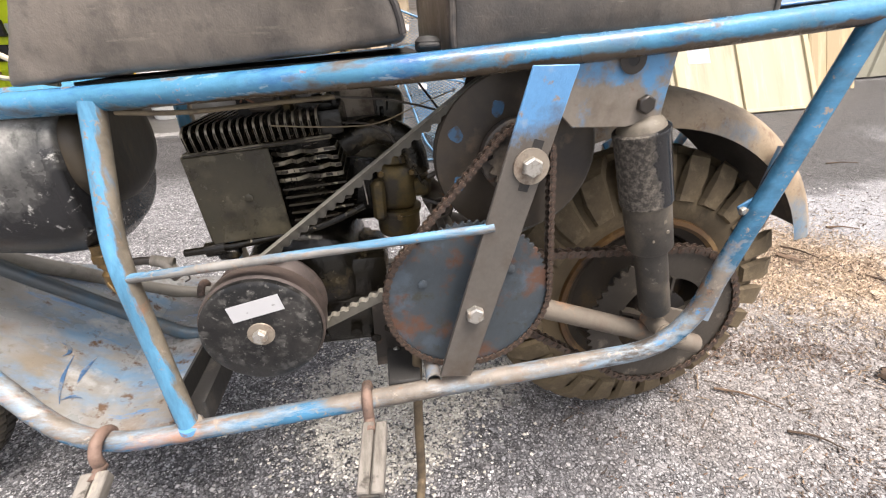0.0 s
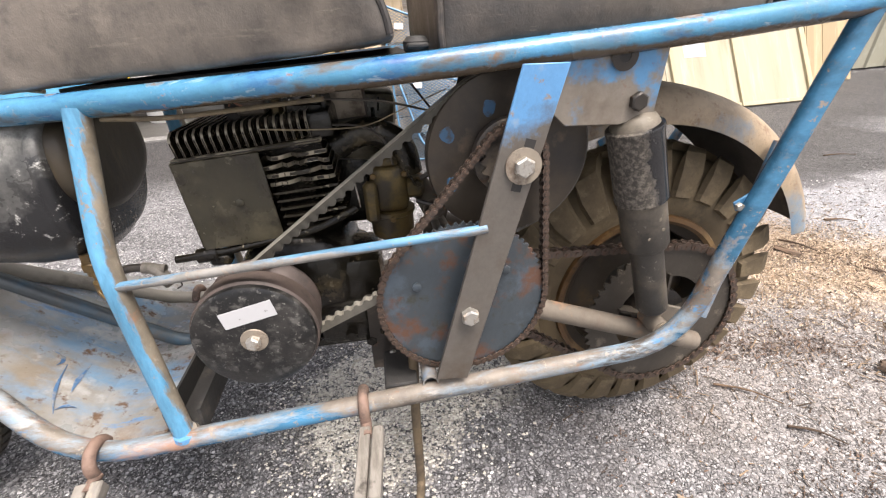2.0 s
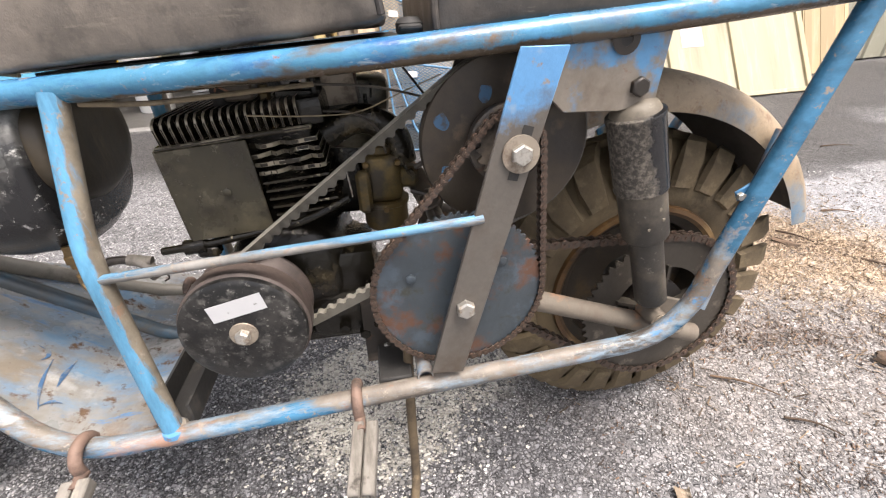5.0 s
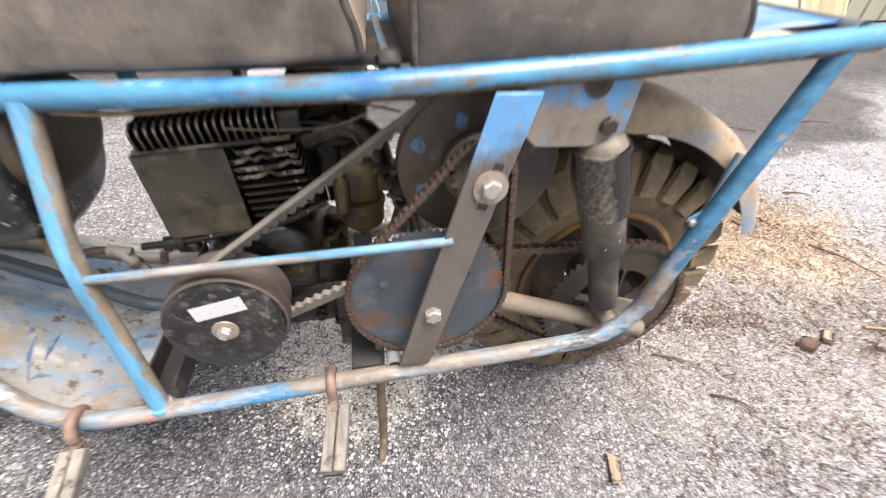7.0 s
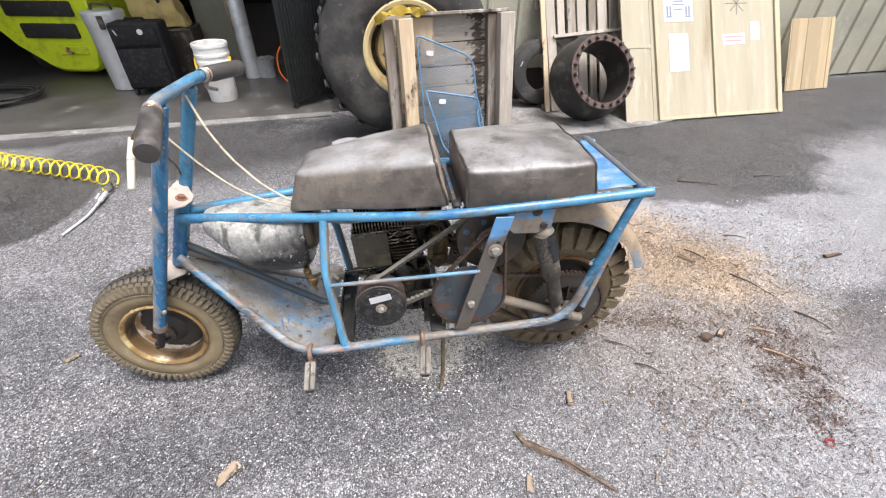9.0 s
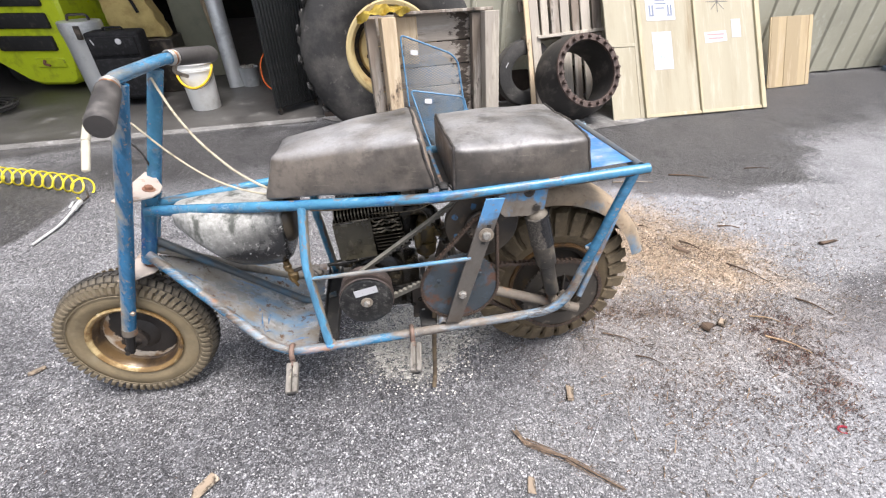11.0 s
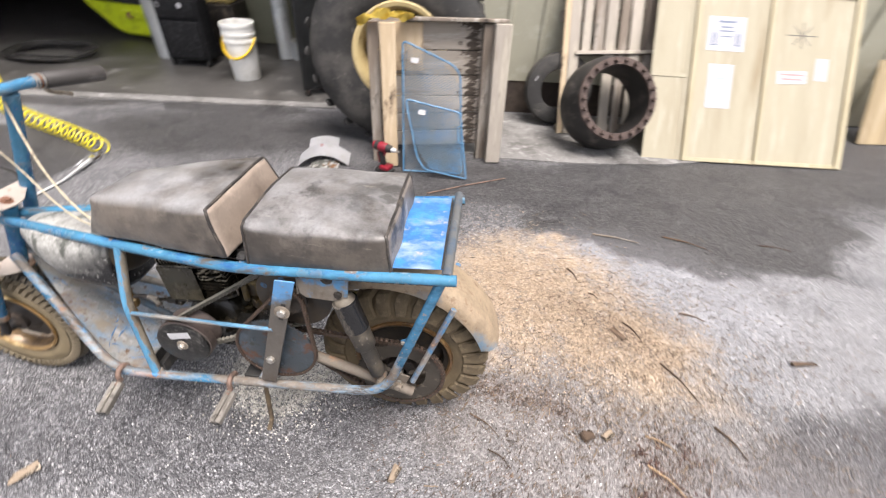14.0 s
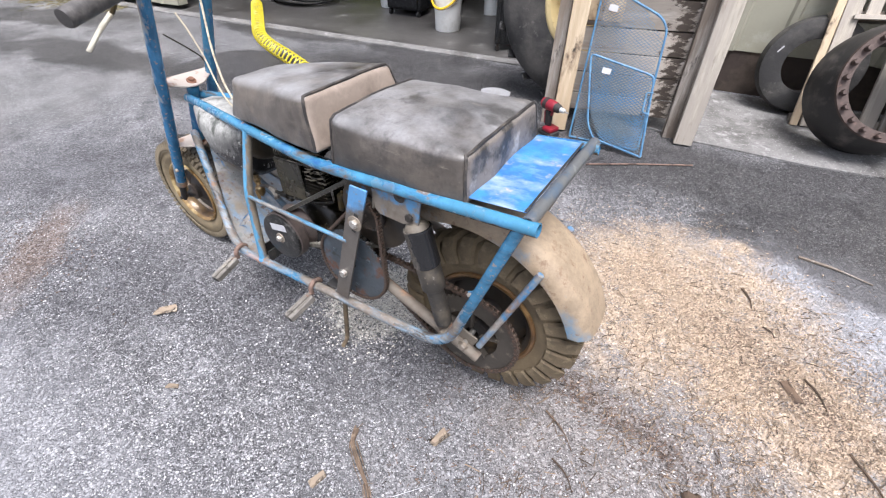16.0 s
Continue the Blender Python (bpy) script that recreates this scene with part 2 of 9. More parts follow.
# Pale flecks and the bright edge colour paint in wet glints on the fins.
FINS = surface("oily_aluminium_fins", (0.048, 0.040, 0.028), 0.26, 0.4, [((0.018, 0.015, 0.010), 10, 0.44, 0.58, 0.20), ((0.42, 0.37, 0.27), 70, 0.60, 0.66, 0.22)], [(120, 0.0006)], 0.25)
FIN_EDGE = surface("worn_fin_edges_with_glints", (0.30, 0.265, 0.20), 0.30, 0.5, [((0.035, 0.029, 0.020), 26, 0.46, 0.56, 0.3)], [(120, 0.0005)], 0.25)
SHROUD = surface("grimy_black_sheet", (0.042, 0.037, 0.024), 0.26, 0.1, [((0.125, 0.108, 0.070), 7, 0.46, 0.64, 0.40), ((0.022, 0.018, 0.012), 22, 0.50, 0.62, 0.30), ((0.17, 0.150, 0.100), 75, 0.65, 0.71, 0.5)], [(50, 0.0006)], 0.25)
BRASS = surface("dirty_brass", (0.125, 0.090, 0.036), 0.5, 0.6, [((0.03, 0.022, 0.012), 22, 0.46, 0.62, 0.5)], [(100, 0.0006)], 0.2)
BLACK_CLUTCH = surface("black_speckled_clutch", (0.009, 0.009, 0.009), 0.30, 0.1, [((0.030, 0.028, 0.026), 14, 0.46, 0.62, 0.4), ((0.078, 0.075, 0.069), 60, 0.52, 0.66, 0.5), ((0.14, 0.135, 0.125), 190, 0.60, 0.68, 0.5)], [(110, 0.0005)], 0.25)
BROWN_RIM = surface("brown_worn_pulley_rim", (0.105, 0.080, 0.070), 0.45, 0.3, [((0.05, 0.04, 0.035), 15, 0.48, 0.62, 0.6)], [(90, 0.0004)], 0.2)
TANK_END = surface("brown_oily_tank_end", (0.052, 0.040, 0.025), 0.50, 0.0, [((0.020, 0.016, 0.011), 6, 0.44, 0.60, 0.45, (2, 2, 0.5)), ((0.10, 0.076, 0.044), 14, 0.56, 0.68, 0.55, (2, 2, 0.5))], [(50, 0.0008)], 0.2)
VINYL_TAN = surface("tan_faded_vinyl", (0.29, 0.232, 0.186), 0.55, 0, [((0.16, 0.125, 0.098), 6, 0.50, 0.70, 0.6), ((0.36, 0.29, 0.235), 13, 0.54, 0.7, 0.62)], [(14, 0.003), (420, 0.0004)], 0.15)
PIPING = surface("black_piping", (0.03, 0.026, 0.024), 0.5, 0, [((0.12, 0.1, 0.08), 20, 0.5, 0.7, 0.7)], [], 0.15)
FOAM = surface("grey_rubber_grip", (0.050, 0.045, 0.042), 0.5, 0, [((0.16, 0.145, 0.135), 12, 0.5, 0.68, 0.85)], [(60, 0.0008), (400, 0.0004)], 0.15)
TREAD = surface("worn_tread_rubber", (0.034, 0.031, 0.028), 0.85, 0, [((0.13, 0.11, 0.08), 14, 0.5, 0.66, 0.92)], [(90, 0.0010)], 0.2)
LUG_RUBBER = surface("muddy_lug_rubber", (0.155, 0.118, 0.072), 0.88, 0, [((0.085, 0.066, 0.044), 9, 0.48, 0.66, 0.8), ((0.21, 0.165, 0.105), 24, 0.56, 0.7, 0.95)], [(70, 0.0012), (300, 0.0005)], 0.2, spec=0.25)
RIM_WELL = surface("tan_rim_well_flaking", (0.145, 0.092, 0.042), 0.30, 0.2, [((0.045, 0.028, 0.016), 7, 0.50, 0.62, 0.35), ((0.30, 0.20, 0.085), 9, 0.54, 0.66, 0.30), ((0.62, 0.55, 0.43), 11, 0.60, 0.64, 0.5)], [(60, 0.0010)], 0.2)
RIM_OCHRE = surface("ochre_rust_rim", (0.30, 0.185, 0.075), 0.22, 0.35, [((0.52, 0.40, 0.20), 8, 0.48, 0.60, 0.24), ((0.060, 0.036, 0.020), 11, 0.57, 0.64, 0.35), ((0.60, 0.53, 0.41), 20, 0.63, 0.69, 0.5)], [(60, 0.0008)], 0.2)
RIM_EDGE = surface("brown_greasy_rim_edge", (0.130, 0.070, 0.028), 0.36, 0.15, [((0.22, 0.135, 0.055), 9, 0.52, 0.64, 0.34), ((0.030, 0.020, 0.014), 11, 0.48, 0.60, 0.40)], [(60, 0.0010)], 0.2)
FRONT_WALL = surface("olive_tan_sidewall", (0.235, 0.182, 0.105), 0.62, 0, [((0.120, 0.092, 0.052), 5, 0.46, 0.66, 0.55), ((0.25, 0.205, 0.130), 12, 0.54, 0.70, 0.75)], [(50, 0.0008), (300, 0.0004)], 0.15)
FRONT_LUG = surface("tan_shoulder_lugs", (0.215, 0.172, 0.108), 0.75, 0, [((0.090, 0.072, 0.048), 12, 0.48, 0.64, 0.8), ((0.24, 0.20, 0.135), 22, 0.56, 0.7, 0.9)], [(80, 0.0008)], 0.2)
BLACK_HUB = surface("black_hub_steel", (0.02, 0.018, 0.017), 0.45, 0.2, [((0.08, 0.06, 0.045), 16, 0.55, 0.7, 0.8)], [(90, 0.0006)], 0.2)
SWING = surface("tan_grey_swingarm_paint", (0.160, 0.134, 0.105), 0.7, 0, [((0.36, 0.19, 0.10), 9, 0.56, 0.66, 0.85), ((0.14, 0.11, 0.085), 14, 0.5, 0.66, 0.85)], [(90, 0.0007)], 0.2)
PAN = surface("scraped_pan_paint", (0.262, 0.268, 0.266), 0.24, 0.12, [((0.175, 0.148, 0.116), 3.0, 0.48, 0.62, 0.50), ((0.125, 0.215, 0.315), 3.8, 0.50, 0.62, 0.30, (1, 2, 1)), ((0.37, 0.37, 0.36), 9, 0.55, 0.67, 0.30), ((0.155, 0.090, 0.048), 5.0, 0.53, 0.66, 0.80), ((0.09, 0.19, 0.34), 16, 0.60, 0.66, 0.35, (0.5, 2, 0.5)), ((0.095, 0.055, 0.031), 44, 0.57, 0.67, 0.9)], [(60, 0.0005)], 0.18)
SHOCK_GREY = surface("dusty_shock_body", (0.046, 0.041, 0.035), 0.48, 0.1, [((0.125, 0.105, 0.080), 14, 0.48, 0.66, 0.7), ((0.22, 0.20, 0.17), 70, 0.62, 0.68, 0.7)], [(90, 0.0006)], 0.2)
ZINC = surface("zinc_bolt", (0.52, 0.50, 0.46), 0.35, 0.8, [((0.20, 0.16, 0.12), 60, 0.5, 0.64, 0.7)], [(150, 0.0004)], 0.15)
WASHER = surface("dull_washer", (0.36, 0.31, 0.25), 0.5, 0.6, [((0.16, 0.12, 0.09), 40, 0.5, 0.66, 0.7)], [], 0.15)
BELT = surface("grey_rubber_belt", (0.255, 0.24, 0.205), 0.42, 0, [((0.15, 0.135, 0.105), 14, 0.5, 0.66, 0.6)], [(150, 0.0004)], 0.15)
BELT_FLANK = surface("dark_cut_belt_flank", (0.085, 0.078, 0.064), 0.6, 0, [((0.045, 0.040, 0.032), 20, 0.5, 0.66, 0.6)], [(150, 0.0004)], 0.15)
PAPER = surface("white_paper_label", (0.47, 0.47, 0.48), 0.7, 0, [((0.40, 0.39, 0.375), 14, 0.5, 0.7, 0.7), ((0.20, 0.195, 0.185), 60, 0.64, 0.70, 0.7)], [], 0.06)
CABLE = surface("tan_cable_sheath", (0.46, 0.40, 0.29), 0.6, 0, [((0.18, 0.15, 0.11), 30, 0.52, 0.66, 0.7)], [], 0.15)
COPPER = surface("tarnished_copper_wire", (0.34, 0.165, 0.085), 0.35, 0.7, [((0.14, 0.07, 0.04), 40, 0.5, 0.66, 0.5)], [], 0.15)
DARK_WIRE = surface("dark_wire", (0.06, 0.05, 0.04), 0.55, 0.1, [], [], 0.2)
CREAM_PLATE = surface("cream_steering_plate", (0.50, 0.43, 0.37), 0.6, 0, [((0.33, 0.20, 0.13), 18, 0.54, 0.66, 0.85), ((0.22, 0.18, 0.14), 9, 0.55, 0.7, 0.8)], [(80, 0.0006)], 0.15)
LEVER = surface("ivory_lever", (0.40, 0.375, 0.305), 0.5, 0, [((0.45, 0.40, 0.30), 20, 0.5, 0.7, 0.6)], [], 0.1)
PEG_GREY = surface("grey_peg_rubber", (0.205, 0.188, 0.165), 0.8, 0, [((0.11, 0.098, 0.082), 16, 0.46, 0.62, 0.85, (2, 0.3, 2)), ((0.36, 0.32, 0.24), 14, 0.60, 0.70, 0.85, (2, 0.3, 2)), ((0.055, 0.048, 0.040), 30, 0.60, 0.68, 0.9)], [(120, 0.0010)], 0.2)
BLACK_RUBBER = surface("black_rubber", (0.022, 0.021, 0.02), 0.7, 0, [((0.07, 0.06, 0.05), 20, 0.55, 0.7, 0.85)], [(120, 0.0006)], 0.15)
DAUB = surface("dull_blue_daub", (0.040, 0.105, 0.19), 0.5, 0, [((0.05, 0.05, 0.05), 60, 0.5, 0.62, 0.6)], [], 0.2)
RIM_DARK = surface("dark_oily_rim_well", (0.040, 0.032, 0.024), 0.5, 0.2, [((0.10, 0.065, 0.03), 10, 0.54, 0.68, 0.8)], [(80, 0.0006)], 0.2)


def paint_fade(name, bare, paint, z0, z1, rag):
    """Bare steel that still carries paint towards its top, with a ragged edge."""
    mt, nodes, links, bsdf = shader(name)
    co = node(nodes, links, "ShaderNodeTexCoord").outputs["Object"]
    z = node(nodes, links, "ShaderNodeSeparateXYZ", {"Vector": co}).outputs[2]
    wob = node(nodes, links, "ShaderNodeMath", {0: noise_at(nodes, links, co, 26.0, 6.0, 0.7), 1: rag, 2: z}, operation="MULTIPLY_ADD").outputs[0]
    edge = ramp(nodes, links, wob, z0 + rag / 2, z1 + rag / 2)
    fine = noise_at(nodes, links, co, 90.0, 5.0, 0.7)
    grime = ramp(nodes, links, noise_at(nodes, links, co, 12.0, 6.0, 0.65), 0.48, 0.68)
    chips = ramp(nodes, links, noise_at(nodes, links, co, 34.0, 7.0, 0.7), 0.57, 0.62)
    steel = mix(nodes, links, grime, mix(nodes, links, fine, [c * 0.75 for c in bare], [c * 1.25 for c in bare]), (0.085, 0.066, 0.05))
    blue = mix(nodes, links, ramp(nodes, links, noise_at(nodes, links, co, 18.0, 6.0, 0.6), 0.58, 0.72), mix(nodes, links, fine, [c * 0.85 for c in paint], [c * 1.15 for c in paint]), (0.33, 0.36, 0.38))
    blue = mix(nodes, links, chips, blue, mix(nodes, links, fine, (0.16, 0.11, 0.08), (0.36, 0.31, 0.26)))
    links.new(mix(nodes, links, edge, steel, blue), bsdf.inputs["Base Color"])
    bsdf.inputs["Roughness"].default_value, bsdf.inputs["Metallic"].default_value = 0.42, 0.15
    links.new(node(nodes, links, "ShaderNodeBump", {"Height": fine, "Distance": 0.0006}).outputs[0], bsdf.inputs["Normal"])
    return mt


PLATE_PAINT = paint_fade("plate_bare_steel_and_blue", (0.115, 0.103, 0.090), (0.105, 0.28, 0.52), 0.655, 0.690, 0.11)
TAIL_BLUE = surface("scuffed_blue_tail_plate", (0.045, 0.165, 0.39), 0.30, 0, [((0.30, 0.38, 0.47), 6, 0.47, 0.64, 0.45, (1, 2, 1)), ((0.05, 0.24, 0.60), 12, 0.50, 0.68, 0.3), ((0.46, 0.40, 0.33), 22, 0.60, 0.70, 0.8)], [(70, 0.0005)], 0.15)


def worn_tube(name, paint, bare, side, split, lie, bands=(), soft=0.12, patches=()):
    """Brushed paint worn away in ragged streaks. side: the way that the worn flank faces; split: how far the paint reaches round;
    lie: noise stretch along the tube; bands: (centre x, half length, gain) stretches that kept more or less paint;
    patches: (colour, noise scale, from, to) of rust and thin paint on the bare stretches."""
    mt, nodes, links, bsdf = shader(name)
    co = node(nodes, links, "ShaderNodeTexCoord").outputs["Object"]
    face = node(nodes, links, "ShaderNodeVectorMath", {0: node(nodes, links, "ShaderNodeNewGeometry").outputs["Normal"], 1: side}, operation="DOT_PRODUCT").outputs["Value"]
    streak = noise_at(nodes, links, co, 15.0, 8.0, 0.70, lie)
    wear = node(nodes, links, "ShaderNodeMath", {0: streak, 1: 4.4, 2: face}, operation="MULTIPLY_ADD").outputs[0]
    x = node(nodes, links, "ShaderNodeSeparateXYZ", {"Vector": co}).outputs[0]
    for centre, half, gain in bands:
        off = node(nodes, links, "ShaderNodeMath", {0: node(nodes, links, "ShaderNodeMath", {0: x, 1: centre}, operation="SUBTRACT").outputs[0]}, operation="ABSOLUTE").outputs[0]
        near = node(nodes, links, "ShaderNodeMapRange", {"Value": off, "From Min": half * 0.7, "From Max": half * 1.3, "To Min": -gain, "To Max": 0.0}).outputs[0]
        wear = node(nodes, links, "ShaderNodeMath", {0: wear, 1: near}, operation="ADD").outputs[0]
    worn = ramp(nodes, links, wear, split - soft, split + soft)
    fine = noise_at(nodes, links, co, 110.0, 5.0, 0.7)
    tone = noise_at(nodes, links, co, 24.0, 6.0, 0.65, lie)
    blue = mix(nodes, links, ramp(nodes, links, tone, 0.38, 0.64), [c * 0.72 for c in paint], [min(1.0, c * 1.35) for c in paint])
    blue = mix(nodes, links, ramp(nodes, links, noise_at(nodes, links, co, 30.0, 7.0, 0.72, lie), 0.57, 0.66), blue, [0.5 * c + 0.075 for c in paint])
    steel = mix(nodes, links, ramp(nodes, links, noise_at(nodes, links, co, 12.0, 7.0, 0.7), 0.40, 0.60), [c * 0.62 for c in bare], [c * 1.2 for c in bare])
    steel = mix(nodes, links, ramp(nodes, links, noise_at(nodes, links, co, 19.0, 8.0, 0.74), 0.55, 0.64), steel, (0.22, 0.115, 0.065))
    for tone, scale, low, high in patches:
        fac = ramp(nodes, links, noise_at(nodes, links, co, scale, 8.0, 0.72, lie), low, high)
        steel = mix(nodes, links, fac, steel, mix(nodes, links, fine, [c * 0.75 for c in tone], [c * 1.25 for c in tone]))
    colour = mix(nodes, links, worn, blue, steel)
    colour = mix(nodes, links, ramp(nodes, links, noise_at(nodes, links, co, 55.0, 7.0, 0.75), 0.58, 0.63), colour, mix(nodes, links, fine, (0.10, 0.066, 0.046), (0.34, 0.30, 0.25)))
    links.new(colour, bsdf.inputs["Base Color"])
    links.new(node(nodes, links, "ShaderNodeMapRange", {"Value": worn, "To Min": 0.24, "To Max": 0.55}).outputs[0], bsdf.inputs["Roughness"])
    b1 = node(nodes, links, "ShaderNodeBump", {"Height": worn, "Distance": 0.0005})
    links.new(node(nodes, links, "ShaderNodeBump", {"Height": fine, "Distance": 0.0005, "Normal": b1.outputs[0]}).outputs[0], bsdf.inputs["Normal"])
    return mt


STROKE_BLUE = surface("brushed_blue_stroke", (0.10, 0.215, 0.40), 0.4, 0, [((0.31, 0.318, 0.32), 45, 0.48, 0.60, 0.5)], [], 0.15)
LOWER_PAINT = worn_tube("lower_tube_blue_worn_to_steel", (0.040, 0.145, 0.250), (0.165, 0.142, 0.118), (0.15, 0.10, 0.50), 1.98, (0.34, 1.6, 1.2),
                        ((-0.36, 0.10, 0.42), (-0.68, 0.14, -0.15), (-0.14, 0.09, -0.45), (0.12, 0.17, -0.30), (0.41, 0.09, 1.15), (-0.90, 0.12, 0.25)), 0.22,
                        (((0.20, 0.27, 0.33), 9.0, 0.47, 0.58), ((0.30, 0.175, 0.125), 7.0, 0.53, 0.62), ((0.34, 0.325, 0.30), 26.0, 0.57, 0.66), ((0.055, 0.046, 0.038), 12.0, 0.55, 0.64), ((0.06, 0.19, 0.36), 22.0, 0.58, 0.65)))
DOWN_PAINT = worn_tube("down_tube_blue_worn_on_its_rear_flank", (0.078, 0.235, 0.375), (0.20, 0.172, 0.130), (0.60, 0.55, -0.30), 2.20, (1.4, 1.4, 0.30), (), 0.16, (((0.115, 0.095, 0.07), 9.0, 0.50, 0.62), ((0.13, 0.21, 0.29), 24.0, 0.57, 0.66)))
FORK_NEAR = worn_tube("fork_blue_rubbed_grey", (0.030, 0.13, 0.25), (0.27, 0.26, 0.225), (-0.65, -0.10, -0.1), 2.50, (1.3, 1.3, 0.30), (), 0.35)
ROD_PAINT = worn_tube("brace_rod_pale_blue", (0.10, 0.225, 0.34), (0.20, 0.192, 0.178), (0, -0.1, -0.35), 2.15, (0.25, 2, 2), (), 0.20)
HANDLE_PAINT = worn_tube("handlebar_blue_rubbed_grey", (0.050, 0.175, 0.30), (0.23, 0.23, 0.21), (0, -0.25, 0.2), 2.30, (1.5, 0.30, 1.5), (), 0.40)
DULL_BLUE = surface("dull_grey_blue_tube", (0.070, 0.082, 0.088), 0.42, 0.1, [((0.050, 0.105, 0.155), 9, 0.50, 0.64, 0.4), ((0.12, 0.10, 0.075), 13, 0.52, 0.66, 0.7)], [(80, 0.0005)], 0.18)
FAR_TUBE = surface("pale_scraped_tube", (0.27, 0.245, 0.205), 0.5, 0.1, [((0.13, 0.11, 0.085), 14, 0.50, 0.66, 0.7), ((0.16, 0.24, 0.32), 8, 0.58, 0.68, 0.5)], [(80, 0.0005)], 0.18)
TAP_BRASS = surface("ochre_brown_brass", (0.15, 0.095, 0.035), 0.36, 0.5, [((0.06, 0.042, 0.02), 24, 0.48, 0.62, 0.5), ((0.26, 0.20, 0.10), 40, 0.60, 0.68, 0.4)], [(120, 0.0005)], 0.2)
CROSSBAR = surface("dull_grey_crossbar_steel", (0.15, 0.155, 0.155), 0.42, 0.35, [((0.07, 0.10, 0.14), 9, 0.50, 0.64, 0.45), ((0.13, 0.085, 0.055), 24, 0.58, 0.68, 0.8), ((0.27, 0.27, 0.26), 16, 0.58, 0.70, 0.4)], [(80, 0.0005)], 0.18)
PEG_RUST = surface("dark_brown_rust", (0.20, 0.13, 0.10), 0.7, 0.1, [((0.07, 0.05, 0.04), 20, 0.48, 0.62, 0.8), ((0.27, 0.19, 0.16), 30, 0.58, 0.70, 0.8)], [(120, 0.0008)], 0.25)
STAND_STEEL = surface("olive_brown_stand_steel", (0.17, 0.125, 0.075), 0.6, 0.2, [((0.08, 0.06, 0.04), 20, 0.48, 0.62, 0.7), ((0.30, 0.22, 0.14), 24, 0.60, 0.70, 0.7)], [(120, 0.0006)], 0.25)


SHOCK_TOP = surface("dusty_shock_cap", (0.150, 0.128, 0.098), 0.6, 0.0, [((0.07, 0.058, 0.044), 24, 0.46, 0.62, 0.6), ((0.26, 0.225, 0.17), 40, 0.58, 0.68, 0.7)], [(90, 0.0006)], 0.2)


def scraped_cover():
    """Glossy black paint with a scraped, dusty patch on its forward near side."""
    mt, nodes, links, bsdf = shader("scraped_black_shock_cover")
    co = node(nodes, links, "ShaderNodeTexCoord").outputs["Object"]
    x = node(nodes, links, "ShaderNodeSeparateXYZ", {"Vector": co}).outputs[0]
    z = node(nodes, links, "ShaderNodeSeparateXYZ", {"Vector": co}).outputs[2]
    along = node(nodes, links, "ShaderNodeMath", {0: z, 1: 0.30, 2: x}, operation="MULTIPLY_ADD").outputs[0]
    wob = node(nodes, links, "ShaderNodeMath", {0: noise_at(nodes, links, co, 60.0, 6.0, 0.7), 1: 0.05, 2: along}, operation="MULTIPLY_ADD").outputs[0]
    patch = ramp(nodes, links, wob, 0.380, 0.371)
    fine = noise_at(nodes, links, co, 170.0, 5.0, 0.7)
    dust = mix(nodes, links, ramp(nodes, links, fine, 0.44, 0.66), (0.040, 0.034, 0.028), (0.17, 0.148, 0.12))
    links.new(mix(nodes, links, patch, (0.014, 0.014, 0.015), dust), bsdf.inputs["Base Color"])
    links.new(node(nodes, links, "ShaderNodeMapRange", {"Value": patch, "To Min": 0.18, "To Max": 0.7}).outputs[0], bsdf.inputs["Roughness"])
    links.new(node(nodes, links, "ShaderNodeBump", {"Height": fine, "Distance": 0.0008, "Strength": patch}).outputs[0], bsdf.inputs["Normal"])
    return mt


SHOCK_COVER = scraped_cover()


